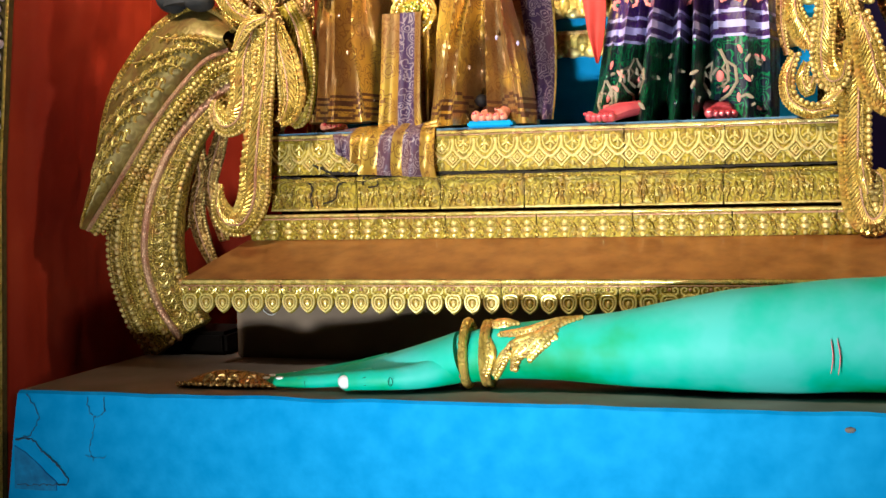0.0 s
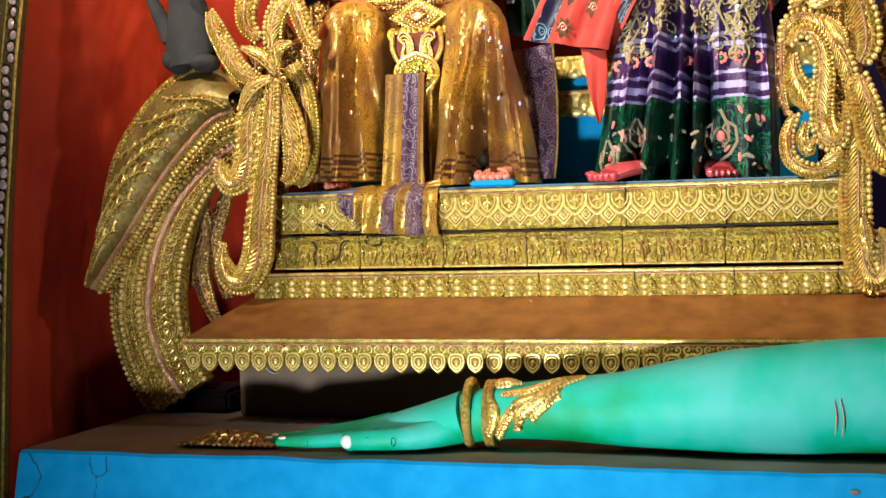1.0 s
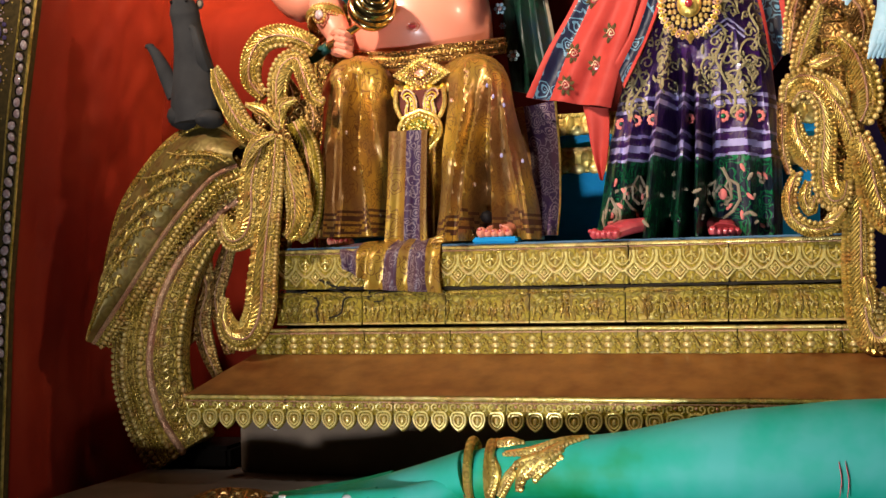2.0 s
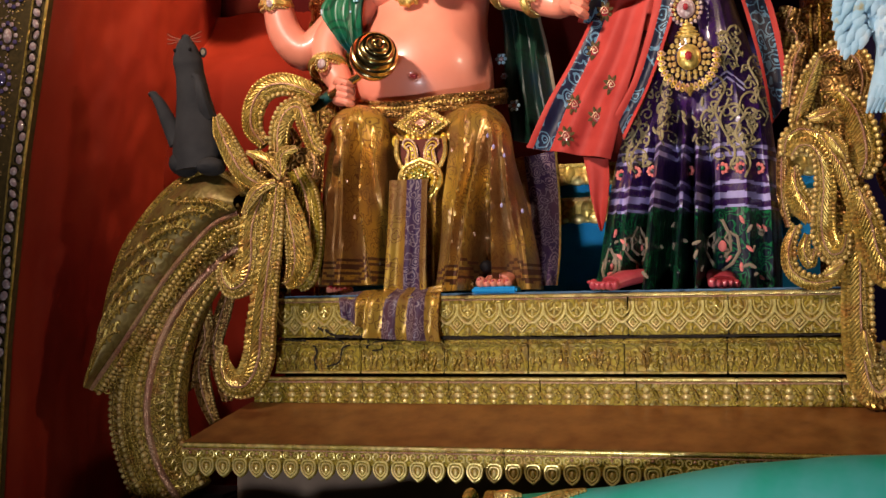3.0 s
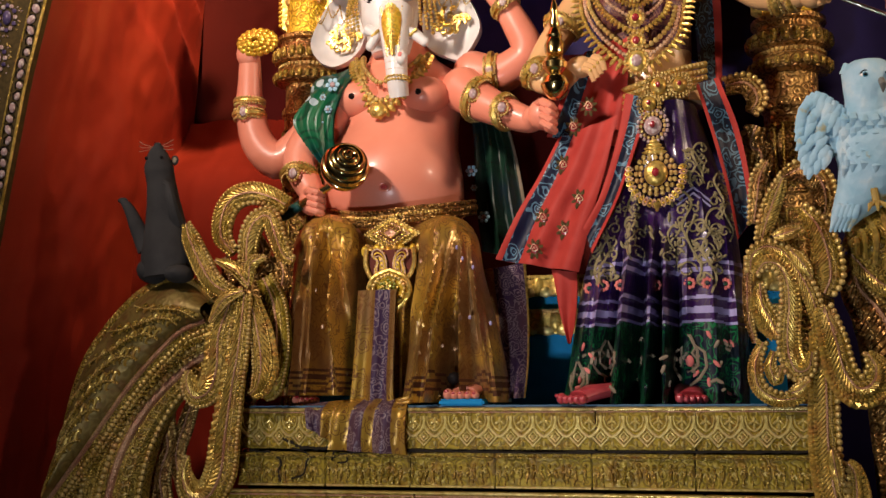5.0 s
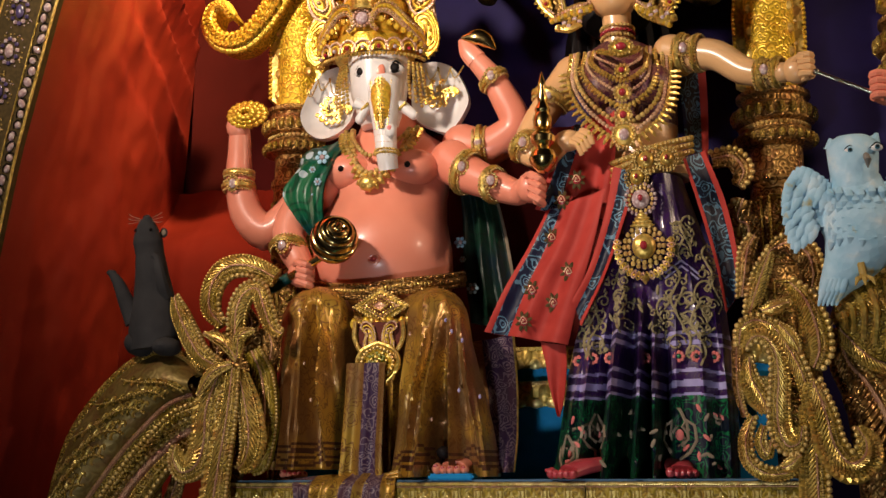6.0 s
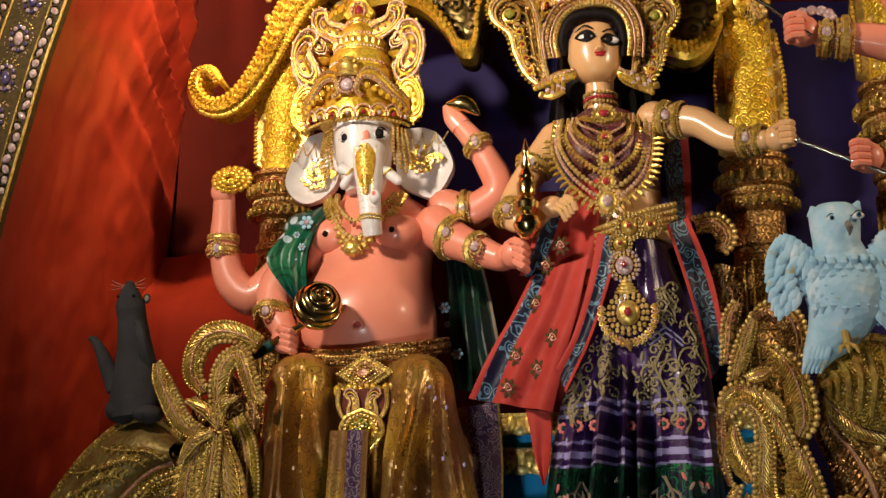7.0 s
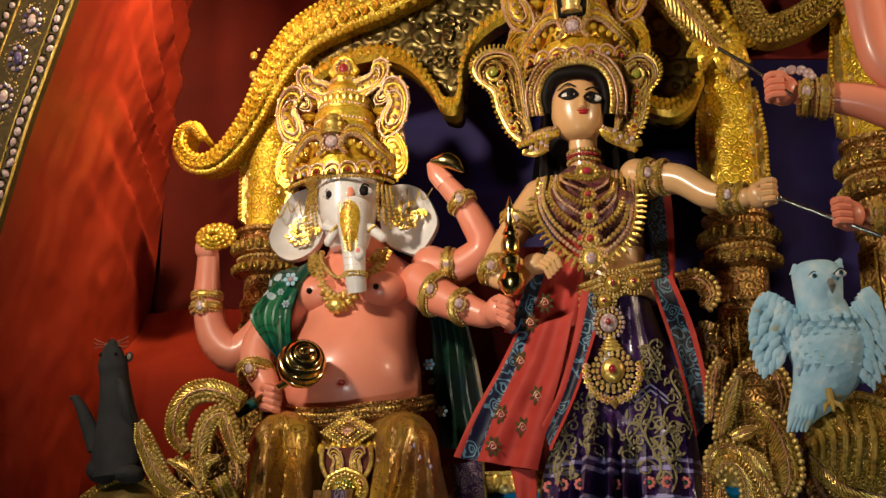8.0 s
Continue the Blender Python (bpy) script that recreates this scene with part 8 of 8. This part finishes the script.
    for s in (-1, 1):
        drape(g, xz([(fx + s * 0.02, fz + 0.10), (fx + s * 0.03, fz - 0.10), (fx + s * 0.03, fz - 0.20)], 3.93), xz([(fx + s * 0.14, fz + 0.10), (fx + s * 0.19, fz - 0.09), (fx + s * 0.20, fz - 0.17)], 3.94), 0, 3, 0.012, [(1.0, INK)])
    g.ball((fx - 0.01, fy + 0.09, fz + 0.0), (0.145, 0.07, 0.15), INK, 20, 12)
    kx, kz = (-0.263, 3.445)
    crown(g, (kx, 3.84, kz + 0.005), 0.50, 0.50, True)
    # winged ear plates, curled outwards at the top
    for s, pts, eye, tip in ((-1, [(-0.459, 3.167), (-0.507, 3.219), (-0.541, 3.296), (-0.560, 3.373), (-0.615, 3.427), (-0.628, 3.483), (-0.595, 3.526), (-0.539, 3.533), (-0.486, 3.506), (-0.458, 3.435), (-0.447, 3.340), (-0.437, 3.244), (-0.424, 3.180)], (-0.556, 3.441), [(-0.327, 3.188), (-0.399, 3.174), (-0.476, 3.143)]),
                             (1, [(-0.099, 3.129), (-0.056, 3.192), (-0.035, 3.257), (-0.026, 3.318), (0.008, 3.362), (0.014, 3.411), (-0.014, 3.454), (-0.056, 3.464), (-0.094, 3.436), (-0.115, 3.369), (-0.127, 3.287), (-0.135, 3.204), (-0.145, 3.154)], (-0.054, 3.382), [(-0.186, 3.181), (-0.129, 3.137), (-0.069, 3.091)])):
        outer = curve(xz(pts, 3.76), 48)
        g.plate([(p.x, p.z) for p in outer], 3.765, 3.785, GOLD_DARK, 0.003)
        g.tube(outer, 0.0085, GOLD_FINE, 7)
        mid = sum(outer, Vector()) / len(outer)
        for k, mt, r in ((0.92, BLUSH, 0.0032), (0.82, GOLD_FINE, 0.0055), (0.66, GOLD_DARK, 0.0055), (0.50, GOLD_FINE, 0.005)):
            g.tube([mid.lerp(p, k) - Vector((0, 0.008, 0)) for p in outer], r, mt, 6)
        for i in range(0, 40, 1):
            p = outer[i]
            q = (outer[i + 1] - outer[max(0, i - 1)]).normalized().cross(Vector((0, 1, 0))).normalized()
            q = q if (p - mid).dot(q) > 0 else -q
            g.tube(curve([p, p + q * 0.012 - Vector((0, 0.004, 0)), p + q * 0.017 + Vector((0, 0, 0.006)), p + q * 0.010 + Vector((0, 0, 0.009))], 5), 0.0042, GOLD_FINE if i % 2 else GOLD_YELLOW, 5)
        g.tube(spiral(eye[0], eye[1], 0.040, 0.010, 90, 1.3 * s, 3.745, 20), 0.0075, GOLD_FINE, 7)
        g.ball((eye[0], 3.742, eye[1]), (0.016, 0.010, 0.016), JADE, 10, 7)
        for k in range(8):
            u = k / 7
            p = mid.lerp(outer[24], 0.15).lerp(outer[2], u * 0.85) - Vector((0, 0.012, 0))
            g.tube(spiral(p.x, p.z, 0.017, 0.005, 60 * k, 1.1 * s, p.y, 10), 0.0046, GOLD_YELLOW if k % 2 else GOLD_FINE, 6)
            g.ball(p - Vector((0, 0.004, 0)), 0.0065, RUBY if k % 2 else BLUSH, 7, 5)
        leaf = curve(xz(tip, 3.72), 14)
        g.tube(leaf, lerp_list([0.014, 0.026, 0.024, 0.018, 0.006], 14), GOLD_FINE, 10, 0.5)
        for i in range(1, 14):
            g.ball(leaf[i] + Vector((0, -0.012, -0.016 + 0.0008 * i)), (0.009, 0.008, 0.011), GOLD_YELLOW if i % 2 else BEAD, 7, 5)
            g.ball(leaf[i] + Vector((0, -0.010, 0.012 - 0.0006 * i)), (0.006, 0.006, 0.007), BLUSH, 6, 4)
        # earrings: pyramids of beads
        c = Vector((fx + s * 0.115, 3.71, fz - 0.085))
        for r in range(5):
            for q in range(r + 1):
                g.ball(c + Vector((s * (0.010 * r + 0.0) + (q - r / 2) * 0.017, -0.004, -0.012 * r)), 0.0095, GOLD_FINE if (r + q) % 3 else GEM, 7, 5)
        g.tube(curve([c + Vector((s * 0.0, 0, -0.04)), c + Vector((s * 0.04, 0, -0.058)), c + Vector((s * 0.085, 0.01, -0.045))], 8), 0.012, GOLD_FINE, 7)
    # necklaces
    for w, d, r, fr, mt in ((0.06, 0.06, 0.006, 0.014, GOLD_FINE), (0.075, 0.10, 0.0055, 0.0, BLUSH), (0.088, 0.14, 0.006, 0.014, GOLD_FINE), (0.102, 0.18, 0.0062, 0.0, BLUSH), (0.118, 0.22, 0.0068, 0.016, GOLD_FINE), (0.140, 0.275, 0.0090, 0.0, BEAD), (0.152, 0.305, 0.0075, 0.0, BLUSH), (0.165, 0.33, 0.0078, 0.034, GOLD_FINE)):
        x0 = -0.245
        necklace(g, [(x0 - w, 3.75, 3.045 - 0.1 * w), (x0 - w * 0.98, 3.655, 3.03 - d * 0.45), (x0 - w * 0.62 + 0.01, 3.605, 3.03 - d * 0.85), (x0 + 0.02, 3.60, 3.03 - d * 1.08), (x0 + w * 0.68 + 0.02, 3.605, 3.03 - d * 0.85), (x0 + w, 3.655, 3.03 - d * 0.45), (x0 + w, 3.75, 3.045 - 0.1 * w)], r, mt, 40, fr)
    for z, sx, sz in ((2.985, 0.036, 0.026), (2.905, 0.02, 0.02), (2.83, 0.024, 0.026), (2.755, 0.024, 0.026), (2.69, 0.034, 0.040)):
        g.ball((-0.23, 3.595, z), (sx, 0.016, sz), GOLD_FINE, 12, 8)
        g.ball((-0.23, 3.580, z), (sx * 0.5, 0.010, sz * 0.5), RUBY if sz < 0.03 else GEM, 10, 7)
        g.beads([(-0.23 + sx * 1.05 * math.cos(a), 3.588, z + sz * 1.05 * math.sin(a)) for a in (2 * math.pi * i / 14 for i in range(15))], 0.006, 0.012, BEAD, 6, 4)
    # belt and the long pendant
    for k in range(4):
        ln = curve([(-0.31, 3.72, 2.56 + 0.022 * k), (-0.22, 3.61, 2.555 + 0.022 * k), (-0.12, 3.60, 2.58 + 0.024 * k), (-0.02, 3.66, 2.62 + 0.022 * k)], 20)
        g.tube(ln, 0.010, GOLD_FINE, 7)
        g.beads([p - Vector((0, 0.008, 0)) for p in ln], 0.0075, 0.015, BEAD, 6, 4)
    for x, z, r, st in ((-0.165, 2.60, 0.042, GOLD_FINE), (-0.10, 2.60, 0.036, GOLD_FINE), (-0.195, 2.545, 0.036, GOLD_FINE), (-0.185, 2.475, 0.046, GEM), (-0.18, 2.325, 0.060, GOLD_FINE)):
        g.ball((x, 3.575, z), (r * 0.62, 0.018, r * 0.68), st, 14, 8)
        for q, n in ((0.78, 16), (1.0, 20)):
            for i in range(n):
                a = 2 * math.pi * i / n
                g.ball((x + r * q * math.cos(a), 3.578, z + r * q * 1.08 * math.sin(a)), (r * 0.13, 0.008, r * 0.15), BEAD if st is not GEM or q < 0.9 else GEM, 6, 4)
        g.ball((x, 3.555, z), (r * 0.2, 0.010, r * 0.24), GEM if st is GOLD_YELLOW else RUBY, 9, 6)
    for i in range(22):
        a = math.pi * (0.94 + 1.12 * i / 21)
        p = Vector((-0.18 + 0.070 * math.cos(a), 3.58, 2.325 + 0.080 * math.sin(a)))
        d, q = Vector((math.cos(a), 0, 1.1 * math.sin(a))), Vector((-math.sin(a), 0, math.cos(a)))
        g.tube(curve([p, p + d * 0.014 + q * 0.007 - Vector((0, 0.003, 0)), p + d * 0.024, p + d * 0.014 - q * 0.007 - Vector((0, 0.003, 0)), p], 10), 0.0030, GOLD_FINE if i % 2 else BLUSH, 6)
        g.ball(p + d * 0.014 - Vector((0, 0.003, 0)), 0.0045, GOLD_YELLOW, 6, 4)
    for k in range(4):
        g.ball((-0.183, 3.578, 2.425 - 0.011 * k), (0.018 + 0.007 * k, 0.010, 0.008), GOLD_FINE, 10, 6)
    g.tube([(-0.18, 3.575, 2.23), (-0.178, 3.572, 2.205)], [0.014, 0.003], GOLD_FINE, 8)
    # arms
    ra = [(-0.080, 3.021), (-0.007, 2.994), (0.071, 2.968)] + [(0.151, 2.898), (0.220, 2.869), (0.266, 2.858)]
    limb(g, [(p[0], 3.77 - 0.035 * i, p[1]) for i, p in enumerate(ra)], [0.058, 0.055, 0.050, 0.045, 0.036, 0.032], SKIN_CREAM, 22)
    fist(g, (ra[-1][0] + 0.04, 3.58, ra[-1][1]), 0.047, SKIN_CREAM, (0.75, -0.45, -0.1))
    bangle(g, (ra[1][0] - 0.03, 3.745, ra[1][1] + 0.005), (1, -0.4, -0.1), 0.058, 0.018)
    bangle(g, (ra[1][0] + 0.02, 3.725, ra[1][1] - 0.003), (1, -0.4, -0.1), 0.056, 0.010, False)
    bangle(g, (ra[4][0] - 0.012, 3.64, ra[4][1] + 0.003), (1, -0.4, -0.1), 0.042, 0.018)
    bangle(g, (ra[4][0] + 0.032, 3.62, ra[4][1] + 0.0), (1, -0.4, -0.1), 0.042, 0.012, False)
    la = [(-0.414, 2.982), (-0.481, 2.877), (-0.541, 2.772), (-0.562, 2.694)] + [(-0.499, 2.654), (-0.443, 2.679)]
    limb(g, [(p[0], 3.79 - 0.03 * i, p[1]) for i, p in enumerate(la)], [0.058, 0.054, 0.048, 0.044, 0.036, 0.030], SKIN_CREAM, 22)
    bangle(g, (la[3][0] - 0.002, 3.69, la[3][1] + 0.01), (0.6, -0.3, -0.6), 0.048, 0.020)
    bangle(g, (la[4][0], 3.665, la[4][1]), (1, -0.5, 0.3), 0.042, 0.012, False)
    bangle(g, (la[1][0], 3.75, la[1][1]), (-0.4, -0.1, -0.9), 0.058, 0.02)
    hd = [(-0.413, 2.696), (-0.367, 2.674)]
    g.ball((hd[0][0], 3.63, hd[0][1]), (0.048, 0.034, 0.036), SKIN_CREAM, 12, 8)
    for k in range(4):
        p = Vector((hd[0][0] + 0.012 + 0.012 * k, 3.61 - 0.004 * k, hd[0][1] - 0.010 + 0.010 * k))
        g.tube(curve([p, p + Vector((0.024, -0.02, -0.018)), p + Vector((0.036, -0.018, -0.052))], 7), lerp_list([0.0125, 0.0115, 0.008], 7), SKIN_CREAM, 8)
        g.beads([p + Vector((0.026, -0.03, -0.018)), p + Vector((0.026, -0.025, -0.014))], 0.006, 0.02, GOLD_FINE, 6, 4)
    # coral sash with teal borders
    lft = [(p[0], 3.66, p[1]) for p in [(-0.492, 2.475), (-0.558, 2.349), (-0.633, 2.223), (-0.700, 2.085)]]
    rgt = [(p[0], 3.60, p[1]) for p in [(-0.295, 2.521), (-0.334, 2.360), (-0.377, 2.219), (-0.428, 2.030)]]
    drape(g, [(p[0], 3.70, p[1]) for p in [(-0.408, 2.763), (-0.451, 2.679), (-0.495, 2.585), (-0.534, 2.488)]], [(p[0], 3.68, p[1]) for p in [(-0.256, 2.813), (-0.263, 2.698), (-0.277, 2.566), (-0.293, 2.436)]], 0, 2.3, 0.016, [(0.08, CORAL), (0.30, TEAL), (1.0, CORAL)], 20, 40)
    rows = drape(g, lft, rgt, 0, 2.3, 0.016, [(0.08, CORAL), (0.28, TEAL), (1.0, CORAL)], 30, 40)
    for x, z in [(-0.440, 2.503), (-0.474, 2.380), (-0.471, 2.166), (-0.386, 2.560), (-0.539, 2.209), (-0.420, 2.262), (-0.566, 2.109)]:
        near = min((q for r in rows for q in r), key=lambda q: (q.x - x) ** 2 + (q.z - z) ** 2)
        p = Vector((x, near.y - 0.010, z))
        for k in range(8):
            a = 2 * math.pi * k / 8 + 0.3
            g.tube([p + Vector((0.006 * math.cos(a), 0.004, 0.007 * math.sin(a))), p + Vector((0.020 * math.cos(a), 0.004, 0.024 * math.sin(a))), p + Vector((0.028 * math.cos(a), 0.005, 0.034 * math.sin(a)))], [0.005, 0.006, 0.002], EMBROID, 6, 0.3)
        g.ball(p + Vector((0, 0.003, 0)), (0.014, 0.003, 0.016), RUBY, 10, 6)
        g.tube(curve([p + Vector((r * math.cos(q), -0.003, 1.15 * r * math.sin(q))) for r, q in ((0.002, 0), (0.005, 2), (0.008, 4), (0.011, 6), (0.013, 8), (0.014, 9.5))], 24), 0.0019, BLUSH, 5)
    drape(g, [(p[0], 3.60, p[1]) for p in [(-0.268, 2.591), (-0.297, 2.448), (-0.353, 2.272), (-0.408, 2.167)]], [(p[0], 3.58, p[1]) for p in [(-0.188, 2.562), (-0.235, 2.422), (-0.299, 2.248), (-0.381, 2.083)]], 0, 1.0, 0.010, [(0.35, CORAL), (0.85, TEAL), (1.0, CORAL)])
    drape(g, [(p[0], 3.62, p[1]) for p in [(-0.051, 2.608), (-0.005, 2.435), (0.032, 2.273), (0.057, 2.115)]], [(p[0], 3.66, p[1]) for p in [(0.017, 2.641), (0.072, 2.475), (0.100, 2.313), (0.105, 2.189)]], 0, 1.0, 0.010, [(0.14, CORAL), (0.78, TEAL), (1.0, CORAL)])
    drape(g, [(p[0], 3.78, p[1]) for p in [(-0.063, 3.013), (-0.052, 2.862), (-0.042, 2.685)]], [(p[0], 3.86, p[1]) for p in [(0.030, 3.033), (0.034, 2.861), (0.028, 2.663)]], 0, 1.0, 0.012, [(0.7, TEAL), (1.0, CORAL)])
    # sash tail over the seat
    drape(g, [(p[0], 3.66, p[1]) for p in [(-0.521, 2.047), (-0.507, 1.984), (-0.496, 1.911), (-0.471, 1.812)]], [(p[0], 3.64, p[1]) for p in [(-0.438, 2.033), (-0.437, 1.961), (-0.446, 1.873), (-0.461, 1.807)]], 0, 1.0, 0.012, [(1.0, CORAL)])
    ob = part("standing_statue", g, None, base=(cx, 3.74, 1.62))
    tagged(ob, "painted standing goddess statue in purple brocade with coral sash and crown", "statue")
    # the jar-topped staff at her hand
    base = thing("ceremonial_jar", (-0.5, 3.6, 2.55), "small polished brass jar with pointed lid held between statues", "jar")
    c = (-0.485, 2.624)
    prof = [(0.005, -0.05), (0.02, -0.045), (0.04, -0.02), (0.046, 0.0), (0.036, 0.022), (0.020, 0.03), (0.024, 0.036), (0.038, 0.05), (0.040, 0.07), (0.030, 0.085), (0.016, 0.09)]
    part("bowl", Geo(BRASS).lathe(prof, (c[0], 3.56, c[1]), BRASS, 28), base)
    top = [(0.016, 0.09), (0.03, 0.10), (0.032, 0.13), (0.022, 0.15), (0.026, 0.16), (0.014, 0.185), (0.018, 0.20), (0.010, 0.225), (0.013, 0.235), (0.012, 0.25), (0.001, 0.29)]
    part("lid", Geo(BRASS).lathe(top, (c[0], 3.56, c[1]), BRASS, 28), base, "tiered pointed lid")


def build_third_statue():
    """Arms of the neighbouring statue that reach into view."""
    g = Geo(SKIN_PINK)
    a = [(0.391, 3.140), (0.448, 3.129), (0.530, 3.113), (0.626, 3.088), (0.734, 3.041), (0.885, 2.972)]
    limb(g, [(p[0], 3.45, p[1]) for p in a[1:]], [0.036, 0.045, 0.055, 0.065, 0.07], SKIN_PINK, 18)
    fist(g, (a[0][0], 3.43, a[0][1]), 0.052, SKIN_PINK, (-0.8, -0.3, -0.1))
    bangle(g, (a[2][0] - 0.02, 3.45, a[2][1]), (1, 0, -0.1), 0.055, 0.022)
    bangle(g, (a[2][0] - 0.075, 3.45, a[2][1] + 0.004), (1, 0, -0.1), 0.048, 0.018)
    for k in range(7):
        ang = math.pi * k / 6
        g.ball((a[0][0] + 0.03 + 0.055 * math.cos(ang), 3.43, a[0][1] + 0.035 + 0.03 * math.sin(ang)), (0.018, 0.014, 0.016), GEM, 8, 6)
    b = [(0.531, 2.722), (0.587, 2.718), (0.695, 2.697), (0.846, 2.660)]
    limb(g, [(p[0], 3.45, p[1]) for p in b[1:]], [0.034, 0.05, 0.06], SKIN_PINK, 14)
    fist(g, (b[0][0] + 0.01, 3.42, b[0][1]), 0.05, SKIN_PINK, (-0.8, -0.4, 0.0))
    bangle(g, (b[1][0] + 0.035, 3.45, b[1][1]), (1, 0, -0.05), 0.046, 0.022)
    c = [(0.649, 3.518), (0.656, 3.401), (0.665, 3.286), (0.687, 3.190), (0.752, 3.127)]
    limb(g, [(p[0], 3.42, p[1]) for p in c], [0.06, 0.06, 0.058, 0.055, 0.05], SKIN_PINK, 16)
    ob = part("many_armed_statue", g, None, base=(0.7, 3.45, 2.6))
    tagged(ob, "painted arms of a neighbouring statue with gilt bangles", "statue")
    for pts, lab in (([(0.344, 2.779), (0.619, 2.642)], "thin steel spear shaft held in a painted fist"), ([(0.205, 3.280), (0.302, 3.202), (0.410, 3.101)], "thin steel dart held in a painted fist")):
        g = Geo(STEEL).tube(xz(pts, 3.38), 0.006, STEEL, 10)
        if len(pts) == 2:
            g.ball((pts[0][0], 3.38, pts[0][1]), 0.010, STEEL, 10, 7)
        ob = part("spear", g, None, base=(pts[0][0], 3.38, pts[0][1]))
        tagged(ob, lab, "spear")


build_setting()
build_plinth()
build_throne()
build_wing("throne_wing", "swept gilt wing with veined shell and beaded crescent")
build_left_scroll()
build_right_scroll()
build_rat()
build_owl()
build_column("column", -1.53, 4.12, 0.085, 2.84, 3.03, "gilt column with ringed capital half hidden by the seated statue", 1.0, 3.48)
build_column("column", 0.26, 4.12, 0.095, 2.75, 2.95, "brown gilt column with ringed capital before navy cloth")
build_column("column", 0.74, 3.95, 0.10, 2.92, 3.13, "gilt column with ringed capital of a neighbouring arch")
build_arch()
build_border()
build_giant_arm()
build_seated_statue()
build_standing_statue()
build_third_statue()
